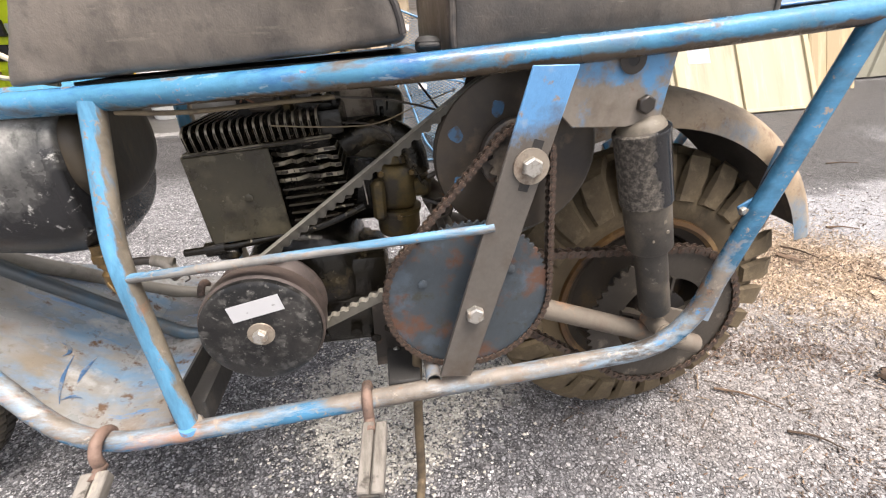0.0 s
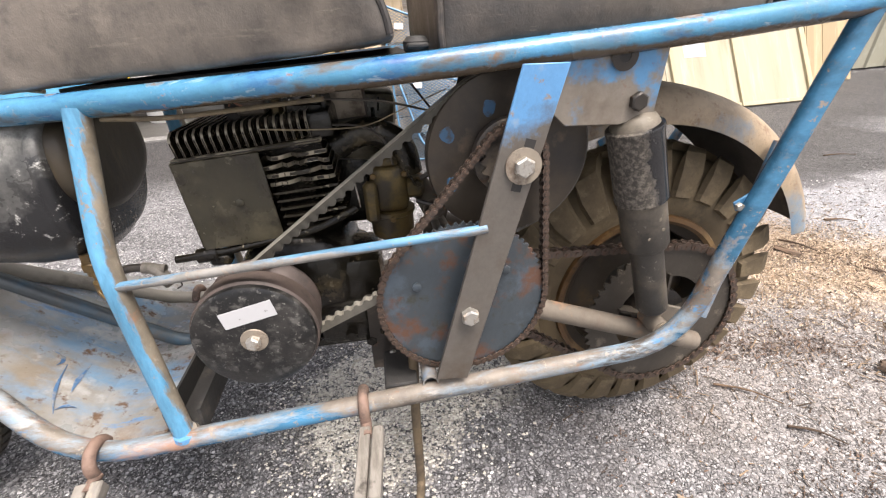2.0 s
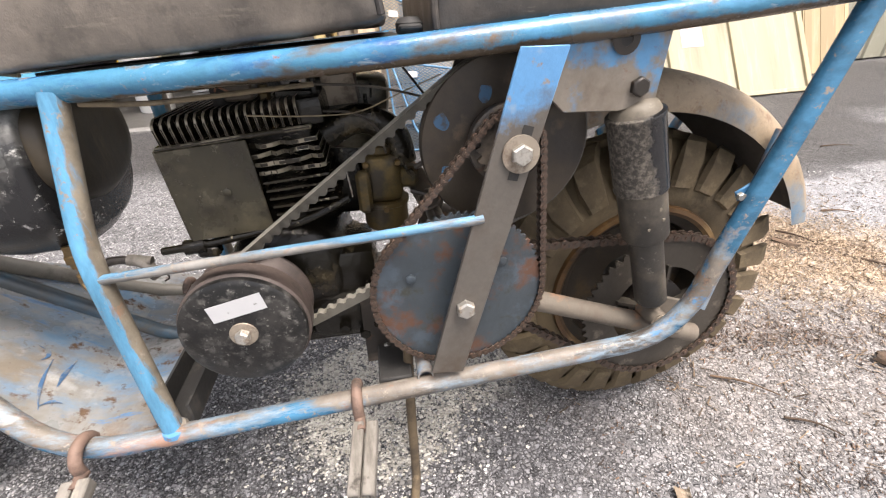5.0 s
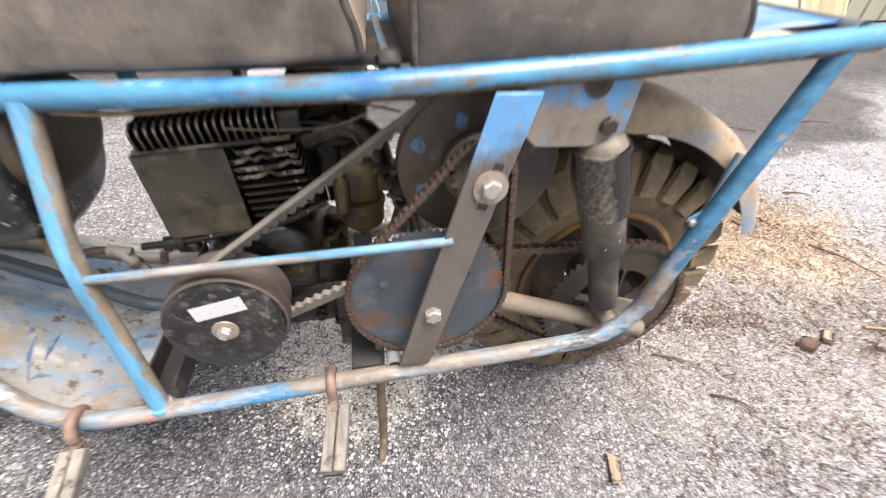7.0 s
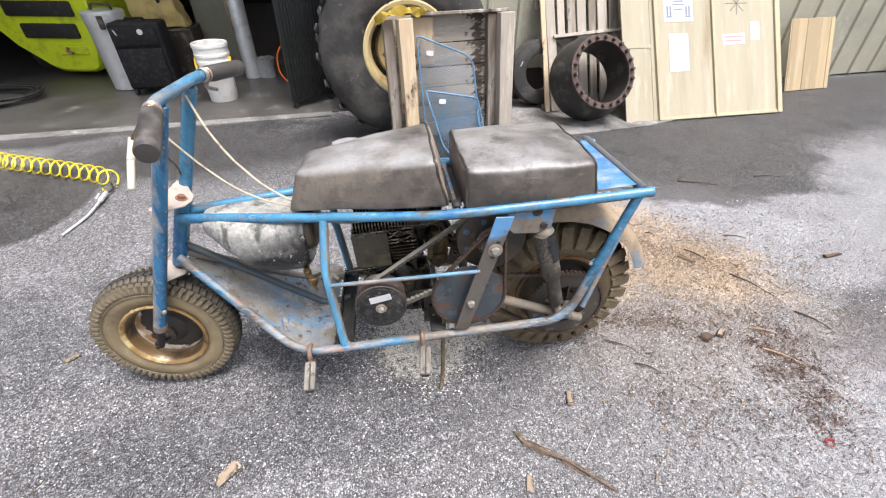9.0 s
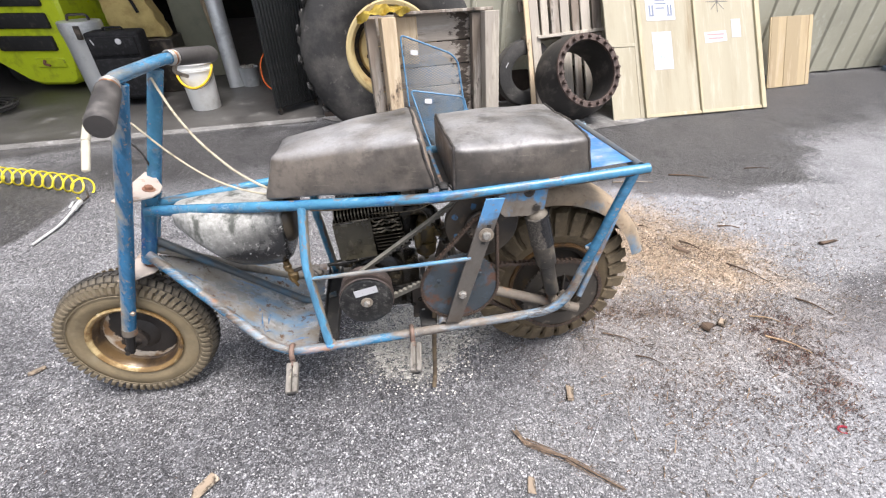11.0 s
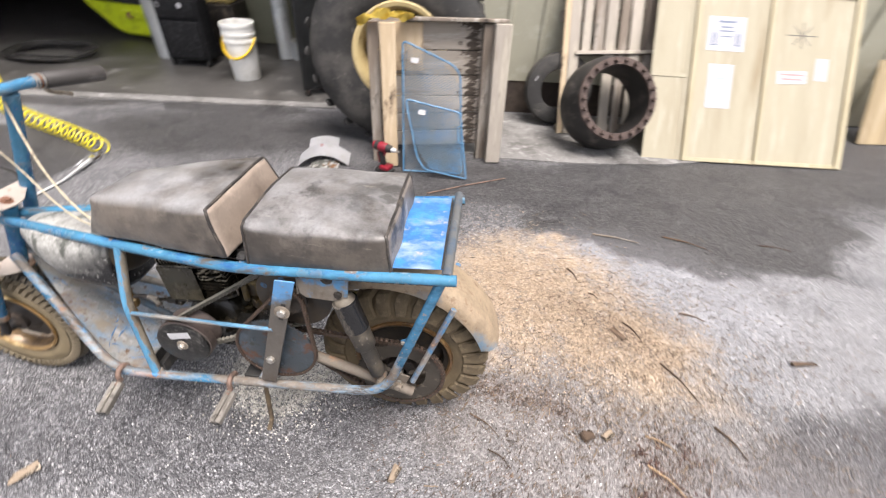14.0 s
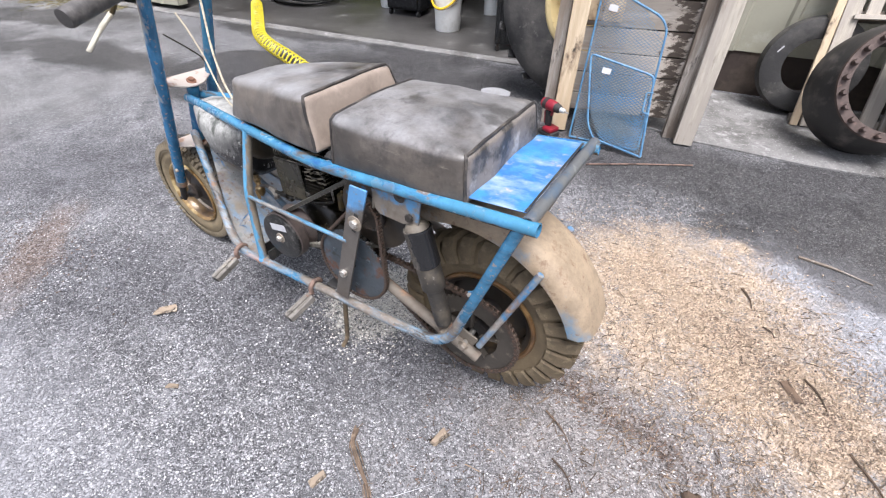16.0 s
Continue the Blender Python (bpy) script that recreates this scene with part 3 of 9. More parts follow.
def vinyl(name, wear, dust, scuffs):
    """Black seat vinyl: brown handling wear on its sides, dust and sky sheen painted pale on what lies flat."""
    mt, nodes, links, bsdf = shader(name)
    co = node(nodes, links, "ShaderNodeTexCoord").outputs["Object"]
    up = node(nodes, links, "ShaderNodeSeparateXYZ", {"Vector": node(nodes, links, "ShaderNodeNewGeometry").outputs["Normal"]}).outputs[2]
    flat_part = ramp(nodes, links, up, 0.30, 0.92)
    fine = noise_at(nodes, links, co, 120.0, 5.0, 0.7)
    broad = noise_at(nodes, links, co, 4.0, 6.0, 0.6)
    mid = noise_at(nodes, links, co, 17.0, 7.0, 0.7)
    colour = mix(nodes, links, fine, (0.020, 0.018, 0.017), (0.040, 0.035, 0.031))
    colour = mix(nodes, links, ramp(nodes, links, broad, 0.42, 0.60), colour, mix(nodes, links, fine, [c * wear for c in (0.075, 0.063, 0.051)], [c * wear for c in (0.122, 0.103, 0.085)]))
    colour = mix(nodes, links, ramp(nodes, links, mid, 0.56, 0.74), colour, (0.125, 0.108, 0.09))
    rub = noise_at(nodes, links, co, 22.0, 6.0, 0.70)
    colour = mix(nodes, links, ramp(nodes, links, rub, 0.52, 0.62), colour, mix(nodes, links, 0.35, colour, (0.022, 0.019, 0.016)))
    colour = mix(nodes, links, ramp(nodes, links, noise_at(nodes, links, co, 30.0, 8.0, 0.75, (0.3, 1, 2.5)), 0.60, 0.66), colour, mix(nodes, links, 0.5, colour, (0.26, 0.225, 0.18)))
    # Pale film on upward faces: dust together with a painted sheen of the sky.
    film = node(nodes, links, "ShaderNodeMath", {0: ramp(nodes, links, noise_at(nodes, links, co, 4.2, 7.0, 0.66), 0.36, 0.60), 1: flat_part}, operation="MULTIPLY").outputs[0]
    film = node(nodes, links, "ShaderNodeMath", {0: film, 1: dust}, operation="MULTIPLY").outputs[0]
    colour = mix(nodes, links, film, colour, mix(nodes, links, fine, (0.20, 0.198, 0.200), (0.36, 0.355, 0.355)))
    scuff = node(nodes, links, "ShaderNodeMath", {0: ramp(nodes, links, noise_at(nodes, links, co, 5.0, 8.0, 0.70), 0.50, 0.58), 1: scuffs}, operation="MULTIPLY").outputs[0]
    colour = mix(nodes, links, scuff, colour, (0.034, 0.031, 0.029))
    links.new(colour, bsdf.inputs["Base Color"])
    links.new(node(nodes, links, "ShaderNodeMapRange", {"Value": mid, "From Min": 0.35, "From Max": 0.65, "To Min": 0.34, "To Max": 0.52}).outputs[0], bsdf.inputs["Roughness"])
    bsdf.inputs["Coat Weight"].default_value, bsdf.inputs["Coat Roughness"].default_value = 0.22, 0.46
    b1 = node(nodes, links, "ShaderNodeBump", {"Height": noise_at(nodes, links, co, 14.0, 5.0, 0.6), "Distance": 0.003})
    links.new(node(nodes, links, "ShaderNodeBump", {"Height": noise_at(nodes, links, co, 420.0, 3.0, 0.6), "Distance": 0.0004, "Normal": b1.outputs[0]}).outputs[0], bsdf.inputs["Normal"])
    return mt


VINYL, VINYL_WORN = vinyl("black_vinyl_dust_and_sheen", 1.0, 0.78, 0.72), vinyl("brown_worn_black_vinyl", 1.65, 0.92, 0.28)


def disc_paint(cx, cz):
    """Black paint flaking off to cream and ochre towards the rim."""
    mt, nodes, links, bsdf = shader("black_disc_flaking_to_cream")
    co = node(nodes, links, "ShaderNodeTexCoord").outputs["Object"]
    rel = node(nodes, links, "ShaderNodeVectorMath", {0: co, 1: (cx + 0.030, 0, cz + 0.022)}, operation="SUBTRACT").outputs[0]
    rel = node(nodes, links, "ShaderNodeVectorMath", {0: rel, 1: (1, 0, 1)}, operation="MULTIPLY").outputs[0]
    d = node(nodes, links, "ShaderNodeVectorMath", {0: rel}, operation="LENGTH").outputs["Value"]
    wob = node(nodes, links, "ShaderNodeMath", {0: noise_at(nodes, links, co, 22.0, 6.0, 0.65), 1: 0.07, 2: d}, operation="MULTIPLY_ADD").outputs[0]
    edge = ramp(nodes, links, wob, 0.142, 0.145)
    fine = noise_at(nodes, links, co, 60.0, 5.0, 0.7)
    cream = mix(nodes, links, ramp(nodes, links, noise_at(nodes, links, co, 15.0, 5.0, 0.6), 0.46, 0.58), (0.62, 0.55, 0.45), (0.27, 0.155, 0.07))
    black = mix(nodes, links, fine, (0.012, 0.010, 0.009), (0.035, 0.027, 0.021))
    links.new(mix(nodes, links, edge, black, cream), bsdf.inputs["Base Color"])
    bsdf.inputs["Roughness"].default_value = 0.5
    links.new(node(nodes, links, "ShaderNodeBump", {"Height": fine, "Distance": 0.0006}).outputs[0], bsdf.inputs["Normal"])
    return mt


DISC_PAINT = disc_paint(-1.112, 0.242)


def tank_paint():
    """Pale primer showing through above, black paint left along the belly and the rear end."""
    mt, nodes, links, bsdf = shader("black_tank_rubbed_to_primer")
    co = node(nodes, links, "ShaderNodeTexCoord").outputs["Object"]
    xyz = node(nodes, links, "ShaderNodeSeparateXYZ", {"Vector": co})
    slope = node(nodes, links, "ShaderNodeMath", {0: xyz.outputs[0], 1: -0.60, 2: xyz.outputs[2]}, operation="MULTIPLY_ADD").outputs[0]
    big = noise_at(nodes, links, co, 7.0, 6.0, 0.68)
    wob = node(nodes, links, "ShaderNodeMath", {0: big, 1: 0.24, 2: slope}, operation="MULTIPLY_ADD").outputs[0]
    pale = ramp(nodes, links, wob, 1.085, 1.205)
    fine = noise_at(nodes, links, co, 55.0, 6.0, 0.75)
    primer = mix(nodes, links, ramp(nodes, links, fine, 0.36, 0.62), (0.23, 0.226, 0.208), (0.43, 0.42, 0.392))
    primer = mix(nodes, links, ramp(nodes, links, noise_at(nodes, links, co, 12.0, 7.0, 0.72, (1.5, 1.5, 0.6)), 0.52, 0.62), primer, (0.085, 0.088, 0.075))
    black = mix(nodes, links, ramp(nodes, links, fine, 0.60, 0.68), (0.016, 0.016, 0.017), (0.48, 0.47, 0.44))
    links.new(mix(nodes, links, pale, black, primer), bsdf.inputs["Base Color"])
    links.new(node(nodes, links, "ShaderNodeMapRange", {"Value": pale, "To Min": 0.24, "To Max": 0.5}).outputs[0], bsdf.inputs["Roughness"])
    links.new(node(nodes, links, "ShaderNodeBump", {"Height": fine, "Distance": 0.0005}).outputs[0], bsdf.inputs["Normal"])
    return mt


TANK = tank_paint()

MUD_WALL = surface("mud_stained_sidewall", (0.150, 0.113, 0.067), 0.8, 0, [((0.080, 0.062, 0.041), 6, 0.46, 0.66, 0.7), ((0.19, 0.145, 0.088), 15, 0.54, 0.68, 0.9)], [(60, 0.0010), (300, 0.0005)], 0.2, spec=0.25)
PULLEY_BROWN = surface("brown_oily_pulley", (0.060, 0.047, 0.034), 0.42, 0.3, [((0.025, 0.021, 0.018), 9, 0.46, 0.66, 0.35), ((0.12, 0.085, 0.055), 14, 0.56, 0.70, 0.7)], [(90, 0.0005)], 0.2)
BROWN_CABLE = surface("brown_oily_cable_sheath", (0.20, 0.155, 0.095), 0.5, 0, [((0.09, 0.07, 0.045), 30, 0.5, 0.66, 0.6)], [], 0.15)
VINYL_BROWN = surface("brown_scuffed_vinyl", (0.19, 0.165, 0.145), 0.5, 0, [((0.045, 0.040, 0.036), 8, 0.50, 0.60, 0.5), ((0.40, 0.37, 0.34), 11, 0.55, 0.66, 0.6)], [(14, 0.003), (420, 0.0004)], 0.15)


def fender_paint():
    """Tan dust over grey steel; blue-grey paint left along the edges and towards the tail."""
    mt, nodes, links, bsdf = shader("dusty_fender_steel_and_blue")
    co = node(nodes, links, "ShaderNodeTexCoord").outputs["Object"]
    xyz = node(nodes, links, "ShaderNodeSeparateXYZ", {"Vector": co})
    edge = node(nodes, links, "ShaderNodeMath", {0: xyz.outputs[1]}, operation="ABSOLUTE").outputs[0]
    fall = node(nodes, links, "ShaderNodeMapRange", {"Value": xyz.outputs[2], "From Min": 0.38, "From Max": 0.60, "To Min": 0.22, "To Max": 0.0}).outputs[0]
    along = node(nodes, links, "ShaderNodeMath", {0: edge, 1: 4.8, 2: fall}, operation="MULTIPLY_ADD").outputs[0]
    rag = node(nodes, links, "ShaderNodeMath", {0: noise_at(nodes, links, co, 9.0, 7.0, 0.7), 1: 0.62, 2: along}, operation="MULTIPLY_ADD").outputs[0]
    blue = ramp(nodes, links, rag, 0.78, 0.92)
    fine = noise_at(nodes, links, co, 70.0, 6.0, 0.75)
    blotch = ramp(nodes, links, noise_at(nodes, links, co, 14.0, 7.0, 0.7), 0.42, 0.62)
    dust = mix(nodes, links, blotch, mix(nodes, links, fine, (0.24, 0.178, 0.115), (0.40, 0.305, 0.205)), mix(nodes, links, fine, (0.155, 0.118, 0.080), (0.30, 0.228, 0.150)))
    paint = mix(nodes, links, ramp(nodes, links, noise_at(nodes, links, co, 24.0, 7.0, 0.7), 0.46, 0.62), (0.115, 0.190, 0.265), (0.205, 0.212, 0.208))
    colour = mix(nodes, links, blue, dust, paint)
    colour = mix(nodes, links, ramp(nodes, links, noise_at(nodes, links, co, 34.0, 8.0, 0.75), 0.55, 0.65), colour, (0.185, 0.118, 0.072))
    links.new(colour, bsdf.inputs["Base Color"])
    bsdf.inputs["Roughness"].default_value = 0.62
    links.new(node(nodes, links, "ShaderNodeBump", {"Height": fine, "Distance": 0.0007}).outputs[0], bsdf.inputs["Normal"])
    return mt


FENDER = fender_paint()
# Near-black inner face: the shade under the fender is put into its colour.
FENDER_UNDER = surface("fender_underside_shade", (0.055, 0.048, 0.041), 0.75, 0, [((0.028, 0.024, 0.020), 6, 0.46, 0.64, 0.7), ((0.12, 0.098, 0.072), 13, 0.56, 0.70, 0.9)], [(60, 0.0010)], 0.2)


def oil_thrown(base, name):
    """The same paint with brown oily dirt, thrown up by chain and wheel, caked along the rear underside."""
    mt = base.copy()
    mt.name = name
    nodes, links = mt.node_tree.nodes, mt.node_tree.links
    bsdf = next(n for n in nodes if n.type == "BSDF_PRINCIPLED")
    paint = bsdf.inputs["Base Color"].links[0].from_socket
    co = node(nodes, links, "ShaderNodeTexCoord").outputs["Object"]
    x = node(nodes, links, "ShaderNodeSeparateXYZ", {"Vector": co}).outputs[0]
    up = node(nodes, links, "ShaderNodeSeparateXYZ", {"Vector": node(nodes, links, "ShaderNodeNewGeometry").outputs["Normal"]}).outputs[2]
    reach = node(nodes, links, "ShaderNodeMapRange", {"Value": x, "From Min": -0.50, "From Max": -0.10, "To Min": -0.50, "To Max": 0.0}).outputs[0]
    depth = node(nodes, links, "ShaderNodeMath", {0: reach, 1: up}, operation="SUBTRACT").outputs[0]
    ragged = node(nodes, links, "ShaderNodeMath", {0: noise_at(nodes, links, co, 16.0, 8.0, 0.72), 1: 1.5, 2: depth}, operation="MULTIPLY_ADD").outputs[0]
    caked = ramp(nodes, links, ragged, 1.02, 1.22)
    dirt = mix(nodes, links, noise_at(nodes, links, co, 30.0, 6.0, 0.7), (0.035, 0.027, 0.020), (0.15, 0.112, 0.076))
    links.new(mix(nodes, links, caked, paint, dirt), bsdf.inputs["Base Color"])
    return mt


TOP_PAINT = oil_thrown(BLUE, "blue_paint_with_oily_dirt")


# ---- the mini bike: x runs from its front to its rear, -y is the near side ----
bike = root("mini_bike", "home-built blue mini bike with worn paint on its kickstand", "mini bike", pose(0, 0, 0, -2.7, 0, 0))
REAR, FRONT = Vector((0.300, 0, 0.297)), Vector((-1.112, 0, 0.242))
SHAFT, LOW = Vector((0.002, 0, 0.622)), Vector((-0.0640, 0, 0.4265))
CLUTCH = Vector((-0.347, 0, 0.417))

# frame tubes
for side in (-1, 1):
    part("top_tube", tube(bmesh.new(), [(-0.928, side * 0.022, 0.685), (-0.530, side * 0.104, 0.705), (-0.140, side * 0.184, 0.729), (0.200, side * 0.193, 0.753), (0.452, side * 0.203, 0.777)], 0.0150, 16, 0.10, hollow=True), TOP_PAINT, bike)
    part("lower_tube", tube(bmesh.new(), [(-0.975, side * 0.020, 0.545), (-0.622, side * 0.200, 0.254), (0.266, side * 0.207, 0.312), (0.418, side * 0.200, 0.775)], 0.0142, 16, 0.085), LOWER_PAINT if side < 0 else FAR_TUBE, bike,
         "bent tube with blue paint worn to rust and bare steel")
    part("down_tube", tube(bmesh.new(), [(-0.489, side * 0.118, 0.705), (-0.504, side * 0.154, 0.548), (-0.500, side * 0.166, 0.507), (-0.477, side * 0.198, 0.262)], 0.0138, 16, 0.05), DOWN_PAINT, bike)
    part("weld", lathe(bmesh.new(), [(0, -0.006), (0.0155, -0.006), (0.018, 0.0), (0.0155, 0.006), (0, 0.006)], Matrix.Translation((-0.474, side * 0.199, 0.272)) @ pose(0, 0, 0, -12 * side, 0, 0), 14), GREY_BLUE, bike)
part("rear_crossbar", tube(bmesh.new(), [(0.427, -0.200, 0.781), (0.432, 0.226, 0.781)], 0.0140, 16, hollow=True), CROSSBAR, bike, "dull grey steel crossbar")
part("seat_crossbar", tube(bmesh.new(), [(-0.105, -0.180, 0.735), (-0.105, 0.180, 0.735)], 0.011, 12), WORN_BLUE, bike)
part("center_brace", tube(bmesh.new(), [(-0.962, 0.018, 0.572), (-0.560, 0.045, 0.252), (-0.47, 0.05, 0.272)], 0.0125, 14, 0.04), DULL_BLUE, bike, "dull blue brace tube over the belly pan")
part("pivot_crossbar", tube(bmesh.new(), [(-0.055, -0.150, 0.418), (-0.055, 0.160, 0.418)], 0.016, 12), DARK_STEEL, bike)
part("tail_plate", box(bmesh.new(), (0.128, 0.362, 0.003), Matrix.Translation((0.352, 0.0, 0.7855)) @ pose(0, 0, 0, 0, -4.8, 0), 0.001), TAIL_BLUE, bike, "blue painted tail plate scuffed to white")
part("plate_seam", box(bmesh.new(), (0.005, 0.362, 0.0012), Matrix.Translation((0.4135, 0.0, 0.7925)) @ pose(0, 0, 0, 0, -4.8, 0)), BLACK_RUBBER, bike)
part("seat_board", slab(bmesh.new(), [(-0.54, -0.05), (-0.13, -0.12), (0.27, -0.14), (0.27, 0.14), (-0.13, 0.12), (-0.54, 0.05)], 0.008, Matrix.Translation((0, 0, 0.742)) @ pose(0, 0, 0, 0, -3.0, 0)), BLACK_RUBBER, bike)
pan = bmesh.new()
pan_pts = [(-0.972, 0.020, 0.515), (-0.640, -0.190, 0.252), (-0.604, -0.190, 0.2425), (-0.520, -0.190, 0.2465), (-0.520, 0.262, 0.2665), (-0.604, 0.262, 0.2625), (-0.640, 0.262, 0.272)]
pv = [pan.verts.new(p) for p in pan_pts]
pw = [pan.verts.new((p[0] + 0.002, p[1], p[2] + 0.003)) for p in pan_pts]
for vs in (pv, pw):
    pan.faces.new((vs[0], vs[1], vs[6])), pan.faces.new((vs[1], vs[2], vs[5], vs[6])), pan.faces.new((vs[2], vs[3], vs[4], vs[5]))
for k in range(7):
    pan.faces.new((pv[k], pv[(k + 1) % 7], pw[(k + 1) % 7], pw[k]))
pan_ob = part("belly_pan", pan, PAN, bike, "scraped grey-blue sheet steel belly pan with rust", 20)
for pts, wide in (([(-0.723, -0.032, 0.327), (-0.709, -0.036, 0.316), (-0.705, -0.047, 0.312), (-0.709, -0.057, 0.315)], 0.0030), ([(-0.699, -0.049, 0.308), (-0.695, -0.084, 0.303), (-0.688, -0.112, 0.297), (-0.677, -0.138, 0.287)], 0.0026),
                  ([(-0.677, -0.038, 0.291), (-0.679, -0.071, 0.291), (-0.676, -0.096, 0.288)], 0.0036), ([(-0.679, -0.131, 0.289), (-0.671, -0.119, 0.284), (-0.661, -0.118, 0.276)], 0.0026)):
    line = [Vector(q) + Vector((0.0009, 0, 0.0013)) for q in rounded(pts, 0.03, 6)]
    stroke = bmesh.new()
    rows = []
    for i, q in enumerate(line):
        way = (line[min(i + 1, len(line) - 1)] - line[max(i - 1, 0)]).normalized()
        across = way.cross(Vector((0.607, -0.035, 0.794))).normalized() * (wide * math.sin(math.pi * (i + 0.7) / (len(line) + 0.4)))
        rows.append([stroke.verts.new(q - across), stroke.verts.new(q + across)])
    for a, b in zip(rows, rows[1:]):
        stroke.faces.new((a[0], a[1], b[1], b[0]))
    bmesh.ops.solidify(stroke, geom=stroke.faces[:], thickness=0.0006)
    part("paint_stroke", stroke, STROKE_BLUE, pan_ob)
chan = bmesh.new()
box(chan, (0.045, 0.380, 0.004), Matrix.Translation((-0.475, 0, 0.268)))
box(chan, (0.004, 0.380, 0.040), Matrix.Translation((-0.498, 0, 0.285)))
box(chan, (0.004, 0.380, 0.040), Matrix.Translation((-0.452, 0, 0.285)))
part("engine_mount_channel", chan, BLACK_RUBBER, bike, "black steel channel under the engine")
plate2 = slab(bmesh.new(), [(-0.028, 0), (0.020, 0), (0.022, 0.145), (-0.026, 0.145)], 0.006, Matrix.Translation((-0.180, -0.105, 0.262)) @ ACROSS, 0.001)
mount = part("rear_mount_plate", plate2, DARK_STEEL, bike)
part("mount_bolt", bolt(bmesh.new(), (-0.174, -0.111, 0.290), (0, -1, 0), 0.008, 0.006), ZINC, mount)
part("rear_mount_channel", box(bmesh.new(), (0.05, 0.38, 0.022), Matrix.Translation((-0.165, 0.0, 0.284)), 0.003), BLACK_RUBBER, bike)

# diagonal plate that holds both shafts, with its brace rod
lean_m = Matrix.Translation((-0.033, -0.212, 0.528)) @ ACROSS @ pose(0, 0, 0, 0, 0, -15.6)
dp = bmesh.new()
slab(dp, [(-0.0225, -0.222), (0.0225, -0.215), (0.0245, 0.2165), (-0.0250, 0.2035)], 0.006, lean_m, 0.0007)
plate = part("shaft_plate", dp, PLATE_PAINT, bike, "bare steel plate with blue paint left at its top")
for place, r, wash in (((0.001, -0.2185, 0.6235), 0.0125, 0.0215), ((-0.0645, -0.2185, 0.4265), 0.0125, 0.0)):
    part("shaft_bolt", bolt(bmesh.new(), place, (0, -1, 0), r, 0.011), ZINC, plate)
    if wash:
        part("washer", lathe(bmesh.new(), [(0.008, 0), (wash, 0), (wash, 0.003), (0.008, 0.003)], wheelwise(place[0], place[1], place[2]), 28, True), WASHER, plate)
part("adjuster_slot", slab(bmesh.new(), [(-0.006, -0.031), (0.006, -0.031), (0.006, 0.031), (-0.006, 0.031)], 0.0006, Matrix.Translation((0.001, -0.2182, 0.6235)) @ ACROSS @ pose(0, 0, 0, 0, 0, -15.6)), BLACK_RUBBER, plate)
part("brace_rod", tube(bmesh.new(), [(-0.494, -0.172, 0.503), (-0.052, -0.215, 0.5475), (-0.040, -0.215, 0.5495)], 0.0064, 10), ROD_PAINT, bike)
part("inner_plate", slab(bmesh.new(), [(-0.02, -0.2), (0.02, -0.2), (0.02, 0.2), (-0.02, 0.2)], 0.006, Matrix.Translation((-0.030, 0.13, 0.528)) @ ACROSS @ pose(0, 0, 0, 0, 0, -15.6), 0.001), DARK_STEEL, bike)
part("shaft", tube(bmesh.new(), [(SHAFT.x, -0.21, SHAFT.z), (SHAFT.x, 0.13, SHAFT.z)], 0.009, 12), DARK_STEEL, bike)
part("shaft", tube(bmesh.new(), [(LOW.x, -0.21, LOW.z), (LOW.x, 0.13, LOW.z)], 0.009, 12), DARK_STEEL, bike)

# shock bracket gusset under the top tube
gus = slab(bmesh.new(), [(0.035, 0.757), (0.045, 0.672), (0.060, 0.658), (0.128, 0.655), (0.172, 0.664), (0.182, 0.765)], 0.004, Matrix.Translation((0, -0.186, 0)) @ ACROSS, 0.001)
gusset = part("shock_bracket", gus, GREY_BLUE, bike, "bent steel bracket with patches of blue paint")
box(gus2 := bmesh.new(), (0.004, 0.05, 0.09), Matrix.Translation((0.040, -0.161, 0.708)) @ pose(0, 0, 0, 0, 5, 0))
part("bracket_web", gus2, GREY_BLUE, gusset)
part("bracket_bolt", bolt(bmesh.new(), (0.148, -0.190, 0.681), (0, -1, 0), 0.0112, 0.008), DARK_STEEL, gusset)


# chains and sprockets
def toothed(bm, r, teeth, deep, y, thick, hole=0.0, c=(0, 0)):
    """A sprocket plate at -y with rounded teeth."""
    out = []
    for k in range(teeth * 4):
        a = 2 * math.pi * k / (teeth * 4)
        rr = r + (deep, deep * 0.75, 0.0, 0.0)[k % 4]
        out.append((c[0] + rr * math.cos(a), c[1] + rr * math.sin(a)))
    m = Matrix.Translation((0, y, 0)) @ ACROSS
    if not hole:
        return slab(bm, out, thick, m)
    inner = [(c[0] + hole * math.cos(2 * math.pi * k / len(out)), c[1] + hole * math.sin(2 * math.pi * k / len(out))) for k in range(len(out))]
    n = len(out)
    grid = [[bm.verts.new(m @ Vector((x, y2, z))) for x, y2 in loop] for loop, z in ((out, 0), (out, thick), (inner, thick), (inner, 0))]
    for a, b in zip(grid, grid[1:] + grid[:1]):
        for k in range(n):
            bm.faces.new((a[k], a[(k + 1) % n], b[(k + 1) % n], b[k]))
    return bm


